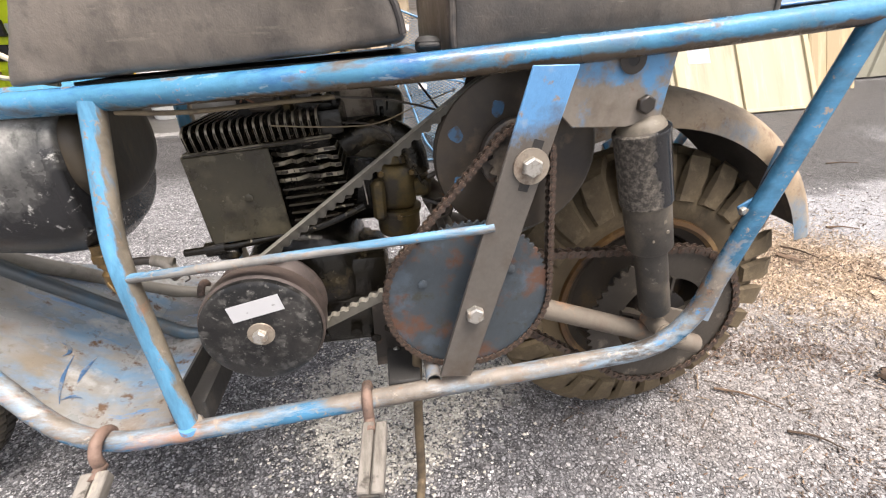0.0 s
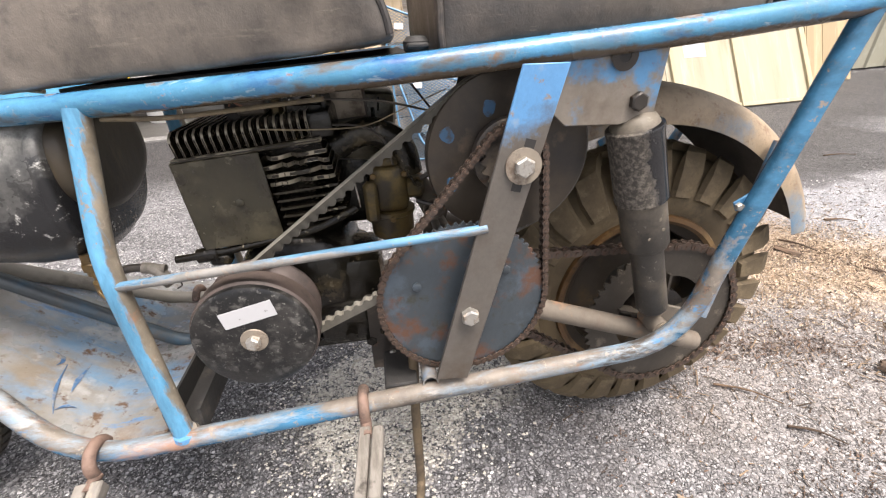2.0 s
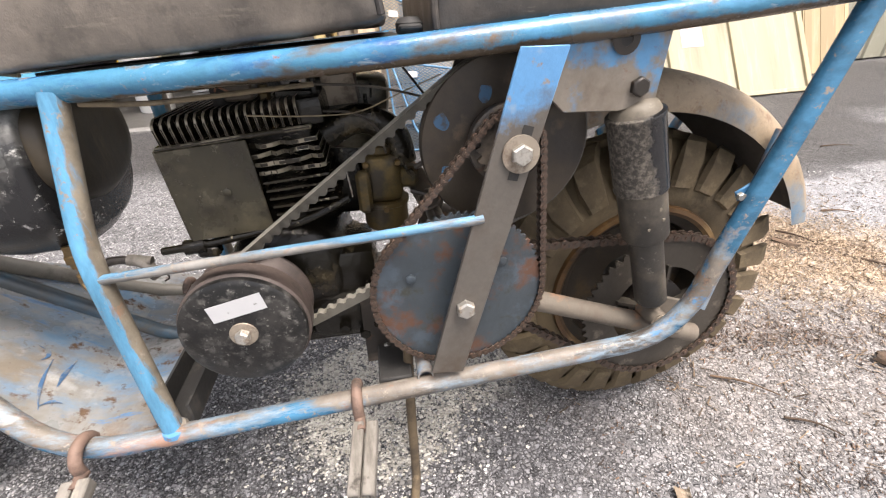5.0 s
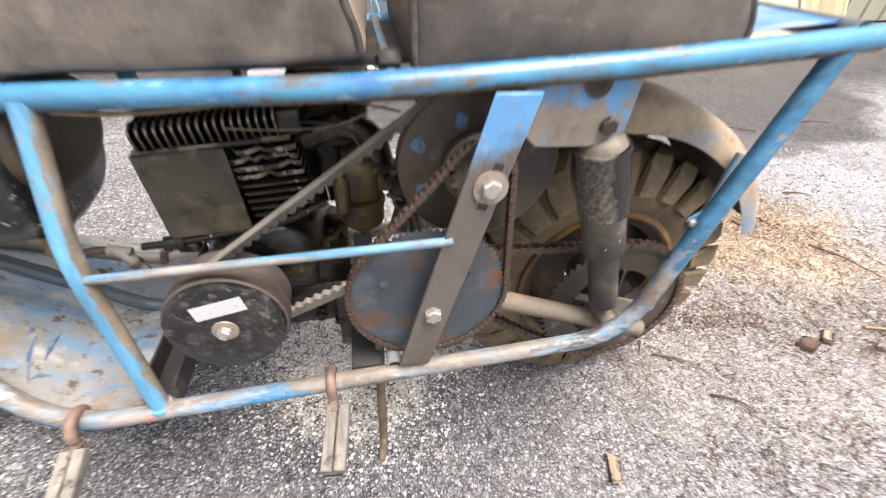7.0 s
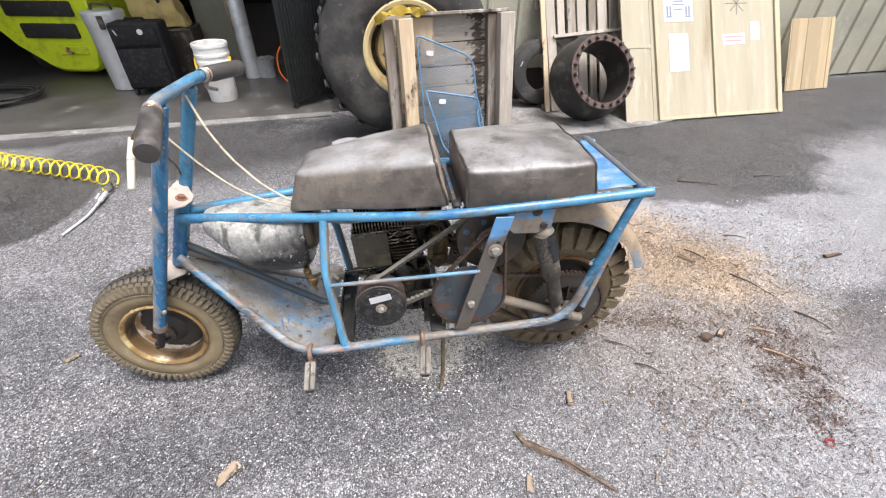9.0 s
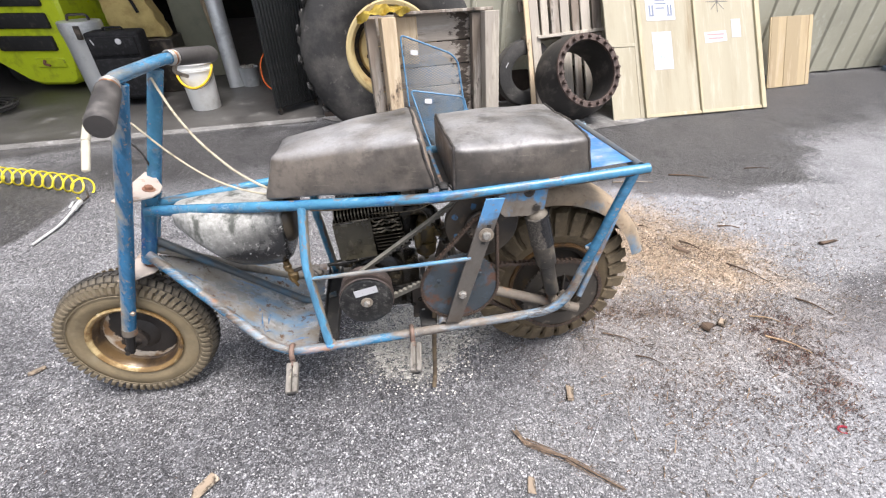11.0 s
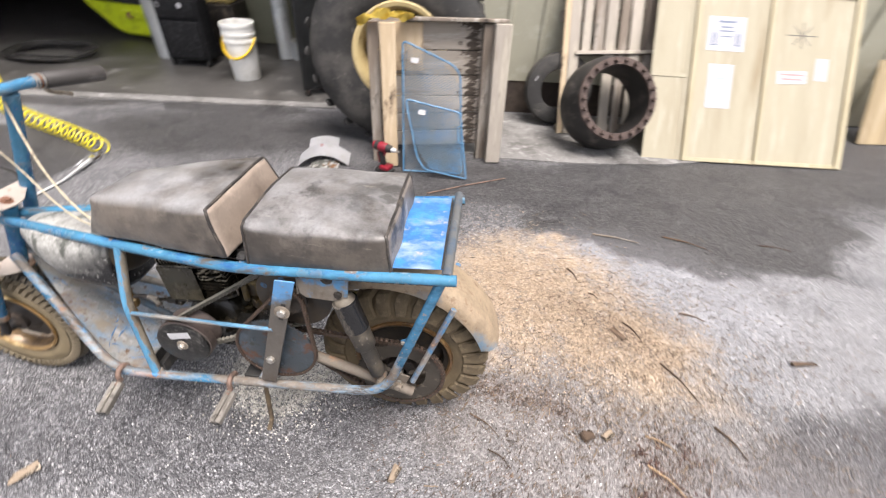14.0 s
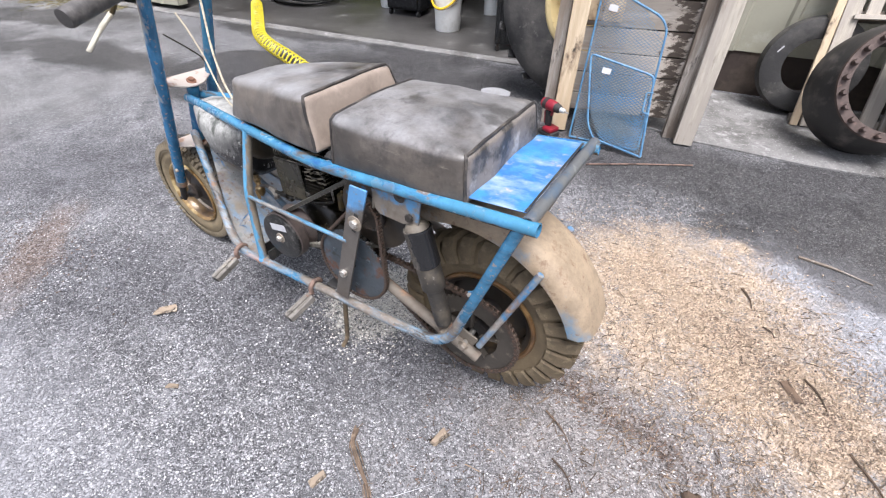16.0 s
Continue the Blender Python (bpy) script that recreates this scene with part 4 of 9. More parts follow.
def loop_path(c1, r1, c2, r2, step, cross=0):
    """Points at even steps round a belt or chain over two wheels in the xz plane."""
    (x1, z1), (x2, z2) = c1, c2
    d = math.hypot(x2 - x1, z2 - z1)
    base, tilt = math.atan2(z2 - z1, x2 - x1), math.acos((r1 - r2) / d)
    pts = []
    for k in range(121):
        a = base + tilt + (2 * math.pi - 2 * tilt) * k / 120
        pts.append(Vector((x1 + r1 * math.cos(a), z1 + r1 * math.sin(a))))
    for k in range(121):
        a = base - tilt + 2 * tilt * k / 120
        pts.append(Vector((x2 + r2 * math.cos(a), z2 + r2 * math.sin(a))))
    pts.append(pts[0].copy())
    total = sum((b - a).length for a, b in zip(pts, pts[1:]))
    n = max(8, round(total / step))
    n += n % 2
    out, k, run = [], 0, 0.0
    for i in range(n):
        want = total * i / n
        while run + (pts[k + 1] - pts[k]).length < want:
            run += (pts[k + 1] - pts[k]).length
            k += 1
        seg = (pts[k + 1] - pts[k]).length
        out.append(pts[k].lerp(pts[k + 1], (want - run) / seg if seg else 0))
    return out


def link_mesh(pitch, wide, outer):
    """One chain link lying along x with its pins across: two waisted side plates, two rollers and pin heads."""
    bm = bmesh.new()
    h = pitch * 0.46
    outline = []
    for cx, a0 in ((pitch / 2, -90), (-pitch / 2, 90)):
        for k in range(7):
            a = radians(a0 + 30 * k)
            outline.append((cx + h * math.cos(a), h * math.sin(a)))
        outline.append((0, h * 0.66 if a0 < 0 else -h * 0.66))
    gap = wide / 2 if outer else wide / 2 - 0.0016
    for s in (-1, 1):
        slab(bm, outline, 0.0014, Matrix.Translation((0, s * gap + 0.0007, 0)) @ ACROSS)
    for cx in (-pitch / 2, pitch / 2):
        if outer:
            tube(bm, [(cx, -gap - 0.0022, 0), (cx, gap + 0.0022, 0)], pitch * 0.21, 8)
        else:
            tube(bm, [(cx, -gap, 0), (cx, gap, 0)], pitch * 0.33, 8)
    return bm


def chain(name, label, c1, r1, c2, r2, y, pitch):
    pts = loop_path(c1, r1, c2, r2, pitch)
    whole = part(name, tube(bmesh.new(), [(pts[0].x, y - 0.002, pts[0].y), (pts[0].x, y + 0.002, pts[0].y)], 0.002, 6), CHAIN, bike, label)
    step = (pts[1] - pts[0]).length
    meshes = [mesh_of(link_mesh(step, 0.0135, o), CHAIN, "link", 35) for o in (True, False)]
    n = len(pts)
    for i in range(n):
        a, b = pts[i], pts[(i + 1) % n]
        mid = (a + b) / 2
        piece("link", meshes[i % 2], Matrix.Translation((mid.x, y, mid.y)) @ pose(0, 0, 0, 0, -math.degrees(math.atan2(b.y - a.y, b.x - a.x)), 0), whole)
    return whole


chain("primary_chain", "rust-brown roller chain coated in old oil", (LOW.x, LOW.z), 0.118, (SHAFT.x, SHAFT.z), 0.040, -0.178, 0.0102)
chain("final_drive_chain", "rust-brown roller chain coated in old oil", (LOW.x, LOW.z), 0.031, (REAR.x, REAR.z), 0.139, -0.118, 0.0159)
bm = toothed(bmesh.new(), 0.1140, 73, 0.0045, -0.1755, 0.005, 0, (LOW.x, LOW.z))
big = part("large_sprocket", bm, SPROCKET_PAINT, bike, "flat blue-grey sprocket plate with rust patches", 25)
for k in range(3):
    a = radians(35 + 120 * k)
    part("rivet", bolt(bmesh.new(), (LOW.x + 0.072 * math.cos(a), -0.1805, LOW.z + 0.072 * math.sin(a)), (0, -1, 0), 0.007, 0.004), SPROCKET_PAINT, big)
part("small_sprocket", toothed(bmesh.new(), 0.036, 18, 0.006, -0.1755, 0.005, 0, (SHAFT.x, SHAFT.z)), DARK_STEEL, bike, "", 25)
part("sprocket_hub", lathe(bmesh.new(), [(0, 0), (0.048, 0), (0.048, 0.012), (0.044, 0.014), (0, 0.014)], wheelwise(SHAFT.x, -0.158, SHAFT.z), 28), DARK_STEEL, bike)
part("small_sprocket", toothed(bmesh.new(), 0.027, 12, 0.006, -0.1155, 0.005, 0, (LOW.x, LOW.z)), DARK_STEEL, bike, "", 25)

# belt drive
pul = bmesh.new()
lathe(pul, [(0.009, 0.000), (0.094, 0.000), (0.106, -0.001), (0.1075, -0.0035), (0.1065, -0.005), (0.088, -0.0125), (0.1065, -0.020), (0.1075, -0.0225), (0.104, -0.025), (0.094, -0.0235), (0.009, -0.0235)],
      wheelwise(SHAFT.x + 0.004, -0.150, SHAFT.z - 0.004), 64, True)
pulley = part("driven_pulley", pul, PULLEY_BROWN, bike, "large brown steel belt pulley with blue paint daubs")
for a, r in ((112, 0.062), (160, 0.082), (206, 0.080)):
    daub = slab(bmesh.new(), [((0.009 + 0.0016 * math.sin(k * 0.63 + a)) * math.cos(k * math.pi / 10), (0.010 + 0.0016 * math.cos(k * 0.94 + a)) * math.sin(k * math.pi / 10)) for k in range(20)], 0.0005,
                wheelwise(SHAFT.x + r * math.cos(radians(a)), -0.1500, SHAFT.z + r * math.sin(radians(a))))
    part("paint_daub", daub, DAUB, pulley)
lathe(cl := bmesh.new(), [(0, 0.0), (0.0725, 0.0), (0.0775, -0.003), (0.0785, -0.007), (0.0780, -0.028), (0.0765, -0.030), (0, -0.030)], wheelwise(CLUTCH.x, -0.198, CLUTCH.z), 64)
clutch = part("clutch", cl, BLACK_CLUTCH, bike, "round black speckled drive clutch with a blank white label")
part("clutch_rim", lathe(bmesh.new(), [(0.0780, -0.010), (0.0815, -0.013), (0.0815, -0.040), (0.058, -0.056), (0.078, -0.076), (0.078, -0.080), (0.040, -0.080), (0.040, -0.010)], wheelwise(CLUTCH.x, -0.198, CLUTCH.z), 64, True), BROWN_RIM, clutch)
part("washer", lathe(bmesh.new(), [(0.006, 0), (0.0175, 0), (0.0170, 0.002), (0.006, 0.003)], wheelwise(CLUTCH.x, -0.198, CLUTCH.z), 28, True), WASHER, clutch)
part("clutch_bolt", bolt(bmesh.new(), (CLUTCH.x, -0.200, CLUTCH.z), (0, -1, 0), 0.0095, 0.010), ZINC, clutch)
part("label", box(bmesh.new(), (0.068, 0.0006, 0.0235), Matrix.Translation((CLUTCH.x + 0.001, -0.1985, CLUTCH.z + 0.040)) @ pose(0, 0, 0, 0, -12, 0)), PAPER, clutch, "blank white paper label")
bp = loop_path((CLUTCH.x, CLUTCH.z), 0.062, (SHAFT.x + 0.004, SHAFT.z - 0.004), 0.1035, 0.0040)
belt = bmesh.new()
n = len(bp)
rings = []
for i, p in enumerate(bp):
    d = (bp[(i + 1) % n] - bp[i - 1]).normalized()
    o = Vector((d.y, -d.x))
    # the loop runs counter-clockwise, so o points outwards
    deep = 0.0080 if (i // 2) % 2 else 0.0040
    rings.append([belt.verts.new((p.x + o.x * h, y, p.y + o.y * h)) for h, y in ((0.0045, -0.1480), (0.0045, -0.1280), (-deep, -0.1320), (-deep, -0.1440))])
for i in range(n):
    a, b = rings[i], rings[(i + 1) % n]
    for k in range(4):
        belt.faces.new((a[k], a[(k + 1) % 4], b[(k + 1) % 4], b[k]))
flank = [k % 4 in (1, 3) for k in range(4 * n)]
belt_ob = part("drive_belt", belt, BELT, bike, "grey cogged rubber drive belt", 20)
belt_ob.data.materials.append(BELT_FLANK)
belt_ob.data.polygons.foreach_set("material_index", [int(f) for f in flank])

# engine
eng = bmesh.new()
lathe(eng, [(0, 0.0), (0.070, 0.0), (0.088, -0.012), (0.095, -0.03), (0.095, -0.17), (0.080, -0.20), (0, -0.20)], wheelwise(-0.305, -0.085, 0.415), 28)
box(eng, (0.200, 0.17, 0.13), Matrix.Translation((-0.295, 0.010, 0.375)), 0.02, 2)
box(eng, (0.11, 0.12, 0.10), Matrix.Translation((-0.228, -0.02, 0.405)), 0.018, 2)
box(eng, (0.245, 0.19, 0.020), Matrix.Translation((-0.300, 0.01, 0.310)), 0.004)
engine = part("engine", eng, ENGINE, bike, "oil-blackened air-cooled single cylinder engine")
tip = pose(-0.322, 0.0, 0.505, 0, 9, 0)
part("cylinder", box(bmesh.new(), (0.115, 0.125, 0.125), tip @ Matrix.Translation((0, 0.005, 0.055)), 0.006), ENGINE, engine)
part("shroud_plate", box(bmesh.new(), (0.108, 0.003, 0.122), Matrix.Translation((-0.362, -0.101, 0.573)) @ pose(0, 0, 0, 0, -4, 0), 0.001), SHROUD, engine, "flat grimy black sheet cover with one screw")
part("shroud_screw", bolt(bmesh.new(), (-0.350, -0.1025, 0.573), (0, -1, 0), 0.006, 0.003), SHROUD, engine)
part("shroud_side", box(bmesh.new(), (0.003, 0.15, 0.120), Matrix.Translation((-0.4165, -0.027, 0.572)) @ pose(0, 0, 0, 0, -4, 0), 0.001), SHROUD, engine)
for k in range(9):
    # the upper fins are thick and chipped, the lower ones thin
    thick, r = 0.0030 if k < 5 else 0.0055, random.Random(30 + k)
    fin = bmesh.new()
    edge = [(-0.044 + 0.088 * j / 11, -0.075 + (0.0 if k < 5 else r.choice((0.0, 0.0, 0.004, 0.014)))) for j in range(12)]
    slab(fin, edge + [(0.044, 0.075), (-0.044, 0.075)], thick, Matrix(), 0.0007)
    fin_ob = part("cylinder_fin", fin, FINS, engine, "", 30)
    if k > 4:
        glint_edges(fin_ob.data, FIN_EDGE)
    fin_ob.matrix_basis = Matrix.Translation((-0.272 + 0.002 * (8 - k), -0.018, 0.532 + 0.0115 * k)) @ pose(0, 0, 0, 0, -4, 0)
part("head_plate", box(bmesh.new(), (0.190, 0.165, 0.006), Matrix.Translation((-0.326, -0.018, 0.6395)) @ pose(0, 0, 0, 0, -4.5, 0), 0.002), FINS, engine)
glint_edges(bpy.data.objects["head_plate"].data, FIN_EDGE)
fin = bmesh.new()
slab(fin, [(-0.080, 0), (0.085, 0), (0.088, 0.022), (0.084, 0.029), (0.076, 0.0325), (-0.070, 0.0325), (-0.081, 0.027), (-0.084, 0.020)], 0.0032, pose(0, 0, 0, 90, 0, 90), 0.0007)
head_me = mesh_of(fin, FINS, "head_fin")
glint_edges(head_me, FIN_EDGE)
for k in range(18):
    piece("head_fin", head_me, Matrix.Translation((-0.413 + 0.0098 * k, -0.018, 0.6350 + 0.0009 * k)) @ pose(0, 0, 0, 0, -4.5, 0), engine)
part("head_block", box(bmesh.new(), (0.034, 0.160, 0.034), Matrix.Translation((-0.232, -0.016, 0.664)) @ pose(0, 0, 0, 0, -4.5, 0), 0.006, 2), ENGINE, engine)
# Added dark block that fills the black gap behind the carburettor.
part("dark_filler_block", box(bmesh.new(), (0.105, 0.080, 0.150), Matrix.Translation((-0.205, 0.075, 0.540)), 0.02, 2), ENGINE, engine)
part("crankcase_skirt", box(bmesh.new(), (0.125, 0.10, 0.085), Matrix.Translation((-0.228, -0.045, 0.345)), 0.022, 2), ENGINE, engine)
part("spark_plug", lathe(bmesh.new(), [(0, 0), (0.010, 0), (0.010, 0.012), (0.006, 0.014), (0.006, 0.04), (0, 0.042)], Matrix.Translation((-0.300, 0.0, 0.670)), 10), PEG_GREY, engine)
part("spark_plug_cap", lathe(bmesh.new(), [(0, 0), (0.012, 0), (0.012, 0.03), (0.008, 0.036), (0, 0.036)], Matrix.Translation((-0.342, -0.05, 0.667)), 12), BLACK_RUBBER, engine)
carb = bmesh.new()
box(carb, (0.056, 0.058, 0.070), Matrix.Translation((-0.150, -0.050, 0.560)), 0.014, 3)
lathe(carb, [(0, 0), (0.014, 0.0), (0.020, 0.008), (0.031, 0.016), (0.033, 0.022), (0.033, 0.050), (0.036, 0.052), (0.036, 0.058), (0, 0.058)], Matrix.Translation((-0.150, -0.050, 0.468)), 24)
lathe(carb, [(0, 0), (0.020, 0.0), (0.024, 0.004), (0.024, 0.012), (0.012, 0.018), (0, 0.018)], Matrix.Translation((-0.150, -0.050, 0.594)), 18)
box(carb, (0.030, 0.03, 0.030), Matrix.Translation((-0.114, -0.060, 0.560)), 0.006)
box(carb, (0.020, 0.02, 0.060), Matrix.Translation((-0.178, -0.082, 0.548)), 0.005)
carb_ob = part("carburettor", carb, BRASS, engine, "dirty brass-brown carburettor with a float bowl")
tube(cbm := bmesh.new(), [(-0.22, -0.05, 0.625), (-0.175, -0.055, 0.650), (-0.125, -0.055, 0.625), (-0.118, -0.055, 0.58)], 0.020, 12, 0.03)
part("intake_pipe", cbm, ENGINE, engine)
box(air := bmesh.new(), (0.120, 0.11, 0.105), Matrix.Translation((-0.190, 0.055, 0.640)) @ pose(0, 0, 0, 0, 6, 0), 0.012, 2)
part("air_cleaner", air, SHROUD, engine)
tube(tr := bmesh.new(), [(-0.455, -0.098, 0.497), (-0.395, -0.098, 0.501), (-0.26, -0.098, 0.520), (-0.20, -0.09, 0.545)], 0.0055, 10, 0.03)
tube(tr, [(-0.425, -0.098, 0.499), (-0.398, -0.098, 0.501)], 0.0105, 12)
box(tr, (0.030, 0.02, 0.018), Matrix.Translation((-0.398, -0.092, 0.490)), 0.004)
part("throttle_shaft", tr, ENGINE, engine)
tube(spr := bmesh.new(), [(-0.198 + 0.0001 * k, -0.095 + 0.004 * math.cos(k * 1.1), 0.590 - 0.0010 * k + 0.004 * math.sin(k * 1.1)) for k in range(40)], 0.0008, 5)
part("governor_spring", spr, ZINC, engine)
part("starter_cover", lathe(bmesh.new(), [(0, 0.0), (0.06, 0.0), (0.085, -0.02), (0.085, -0.06), (0, -0.06)], wheelwise(-0.305, 0.185, 0.43), 28), ENGINE, engine)
tube(pipe := bmesh.new(), [(-0.200, 0.06, 0.555), (-0.115, 0.055, 0.540), (-0.095, 0.02, 0.530), (-0.084, -0.060, 0.519)], 0.019, 14, 0.05, hollow=True)
part("exhaust_stub", pipe, SWING, engine, "tan heat-stained exhaust pipe stub")
for k, (px, pz) in enumerate(((-0.235, 0.315), (-0.205, 0.300), (-0.182, 0.318), (-0.160, 0.352))):
    part("engine_bolt", bolt(bmesh.new(), (px, -0.100, pz + 0.02), (0, -1, 0), 0.010, 0.012), ENGINE, engine)

# fuel tank, slung under the front of the top tubes
def loft(bm, sections, seg=48, power=3.2, below=2.4):
    """Joins super-elliptic sections (x, half width, bottom, top) along x."""
    rings = []
    for x, hw, z0, z1 in sections:
        ring = []
        for k in range(seg):
            a = 2 * math.pi * k / seg
            c, s = math.cos(a), math.sin(a)
            q = power if s > 0 else below
            rad = (abs(c) ** q + abs(s) ** q) ** (-1 / q)
            ring.append(bm.verts.new((x, hw * rad * c, (z0 + z1) / 2 + (z1 - z0) / 2 * rad * s)))
        rings.append(ring)
    for a, b in zip(rings, rings[1:]):
        for k in range(seg):
            bm.faces.new((a[k], a[(k + 1) % seg], b[(k + 1) % seg], b[k]))
    bm.faces.new(rings[0]), bm.faces.new(rings[-1][::-1])
    return bm


tank = part("fuel_tank", loft(bmesh.new(), [(-0.862, 0.035, 0.650, 0.690), (-0.850, 0.060, 0.628, 0.694), (-0.800, 0.090, 0.572, 0.698), (-0.745, 0.105, 0.514, 0.700), (-0.700, 0.112, 0.494, 0.701),
                                           (-0.640, 0.116, 0.487, 0.702), (-0.582, 0.116, 0.490, 0.702), (-0.572, 0.113, 0.496, 0.700), (-0.568, 0.115, 0.502, 0.702), (-0.558, 0.113, 0.511, 0.701), (-0.555, 0.108, 0.518, 0.699)]), TANK, bike, "black steel fuel tank scuffed and sanded to grey", 50)
part("tank_end", loft(bmesh.new(), [(-0.558, 0.099, 0.553, 0.697), (-0.545, 0.098, 0.556, 0.696), (-0.538, 0.095, 0.562, 0.692), (-0.532, 0.087, 0.570, 0.685), (-0.529, 0.070, 0.586, 0.670)], below=1.9), TANK_END, tank, "brown oil-stained end of the tank", 35)
pk = bmesh.new()
tube(pk, [(-0.578, -0.074, 0.512), (-0.578, -0.074, 0.478)], 0.0095, 12)
lathe(pk, [(0, 0), (0.013, 0), (0.013, 0.010), (0.0105, 0.012), (0.0105, 0.018), (0, 0.018)], Matrix.Translation((-0.578, -0.074, 0.486)), 6)
lathe(pk, [(0, 0), (0.007, 0.0), (0.012, 0.006), (0.0155, 0.016), (0.0155, 0.034), (0.012, 0.038), (0, 0.038)], Matrix.Translation((-0.565, -0.080, 0.436)), 18)
tube(pk, [(-0.578, -0.074, 0.484), (-0.566, -0.079, 0.470), (-0.565, -0.080, 0.455)], 0.009, 12)
tap = part("fuel_tap", pk, TAP_BRASS, bike, "ochre-brown brass fuel tap under the tank")
part("tap_lever", bar(bmesh.new(), (-0.568, -0.094, 0.462), (-0.552, -0.100, 0.432), 0.010, 0.0035, 0.001), TAP_BRASS, tap)
part("tap_spout", tube(bmesh.new(), [(-0.560, -0.078, 0.474), (-0.535, -0.076, 0.482), (-0.512, -0.076, 0.480)], 0.0062, 10, 0.012), DARK_STEEL, tap)
hose_bit = tube(bmesh.new(), [(-0.514, -0.076, 0.480), (-0.498, -0.076, 0.477), (-0.488, -0.078, 0.462), (-0.481, -0.080, 0.450)], 0.0085, 12, 0.012, hollow=True)
part("hose_stub", hose_bit, PEG_GREY, tap, "cut grey rubber hose stub")
part("hose_clamp", lathe(bmesh.new(), [(0.0085, -0.004), (0.0105, -0.004), (0.0105, 0.004), (0.0085, 0.004)], Matrix.Translation((-0.484, -0.0795, 0.456)) @ Vector((0.5, 0, -0.85)).to_track_quat("Z", "Y").to_matrix().to_4x4(), 16, True), DARK_STEEL, tap)
part("clamp_wire", tube(bmesh.new(), [(-0.478, -0.086, 0.462), (-0.466, -0.088, 0.458), (-0.464, -0.088, 0.451), (-0.473, -0.087, 0.446)], 0.0012, 6, 0.004), DARK_STEEL, tap)

# steering
part("head_tube", tube(bmesh.new(), [(-0.914, 0, 0.725), (-0.992, 0, 0.512)], 0.0205, 20), UPRIGHT_BLUE, bike)
fork_dir = Vector((-0.250, 0, -0.692))
for side in (-1, 1):
    top, foot = Vector((-0.828, side * 0.098, 1.035)), Vector((-1.083, side * 0.088, 0.322))
    leg = part("fork_tube", tube(bmesh.new(), [top, foot], 0.0190, 18), FORK_NEAR if side < 0 else UPRIGHT_BLUE, bike)
    tube(sl := bmesh.new(), [foot + Vector((0.006, 0, 0.02)), foot + Vector((-0.024, 0, -0.078))], 0.0125, 14)
    box(sl, (0.026, 0.016, 0.030), Matrix.Translation(foot + Vector((-0.029, 0, -0.080))), 0.005)
    part("fork_slider", sl, BLACK_HUB, leg, "black fork slider with an axle eye")
    part("fork_collar", tube(bmesh.new(), [foot + Vector((0.004, 0, 0.010)), foot + Vector((-0.003, 0, -0.012))], 0.0205, 16), SWING, leg)
    part("fork_bolt", bolt(bmesh.new(), foot + Vector((0.048, side * 0.0, 0.078)) + Vector((0, side * 0.018, 0)), (0, side, 0), 0.007, 0.008), WASHER, leg)
for name, x, z, lab in (("upper_steering_plate", -0.930, 0.742, "cream steering plate with rust at its pivot bolt"), ("lower_steering_plate", -1.010, 0.500, "cream steering plate with rust at its pivot bolt")):
    m = Matrix.Translation((x, 0, z)) @ pose(0, 0, 0, 0, 20, 0)
    sp = part(name, slab(bmesh.new(), [(-0.030, -0.100), (-0.008, -0.104), (0.040, -0.034), (0.046, 0.0), (0.040, 0.034), (-0.008, 0.104), (-0.030, 0.100)], 0.005, m, 0.001), CREAM_PLATE, bike, lab)
    part("pivot_bolt", bolt(bmesh.new(), m @ Vector((0.018, 0, 0.005)), m.to_3x3() @ Vector((0, 0, 1)), 0.011, 0.009, 0.016), RUSTY, sp)
hb = part("handlebar", tube(bmesh.new(), [(-0.792, -0.220, 1.027), (-0.828, -0.125, 1.048), (-0.822, 0.140, 1.052), (-0.790, 0.240, 1.046)], 0.0150, 16, 0.035), HANDLE_PAINT, bike)
for a, b, rg in (((-0.812, -0.178, 1.036), (-0.768, -0.335, 1.001), 0.0240), ((-0.806, 0.188, 1.050), (-0.762, 0.352, 1.036), 0.0235)):
    a, b = Vector(a), Vector(b)
    m = Matrix.Translation(a) @ (b - a).to_track_quat("Z", "Y").to_matrix().to_4x4()
    L = (b - a).length
    lathe(g := bmesh.new(), [(0.012, 0), (rg * 0.86, 0.0), (rg * 0.97, 0.004), (rg, L * 0.5), (rg * 1.03, L - 0.006), (rg * 0.94, L), (0, L + 0.002)], m, 24)
    part("grip", g, FOAM, hb, "thick grey rubber handlebar grip")
    for k in range(4):
        ring = [m @ Vector((0.0180 * math.cos(2 * math.pi * j / 16), 0.0180 * math.sin(2 * math.pi * j / 16), -0.004 - 0.0075 * k)) for j in range(17)]
        part("wire_wrap", tube(bmesh.new(), ring, 0.0024, 8), COPPER if k == 1 else ZINC, hb)
lev = bmesh.new()
tube(lev, [(-0.822, -0.160, 1.034), (-0.850, -0.168, 1.010), (-0.872, -0.178, 0.980)], 0.007, 8, 0.01)
part("lever_perch", lev, BRASS, hb)
bar(lv := bmesh.new(), (-0.876, -0.172, 0.984), (-0.870, -0.226, 0.946), 0.017, 0.010, 0.003)
bar(lv, (-0.870, -0.224, 0.948), (-0.860, -0.282, 0.900), 0.016, 0.009, 0.003)
part("brake_lever", lv, LEVER, hb, "ivory plastic brake lever")
tube(lv := bmesh.new(), [(-0.806, 0.180, 1.035), (-0.83, 0.21, 1.01), (-0.83, 0.25, 0.995), (-0.825, 0.28, 0.985)], 0.006, 8, 0.02)
part("throttle_lever", lv, WASHER, hb)
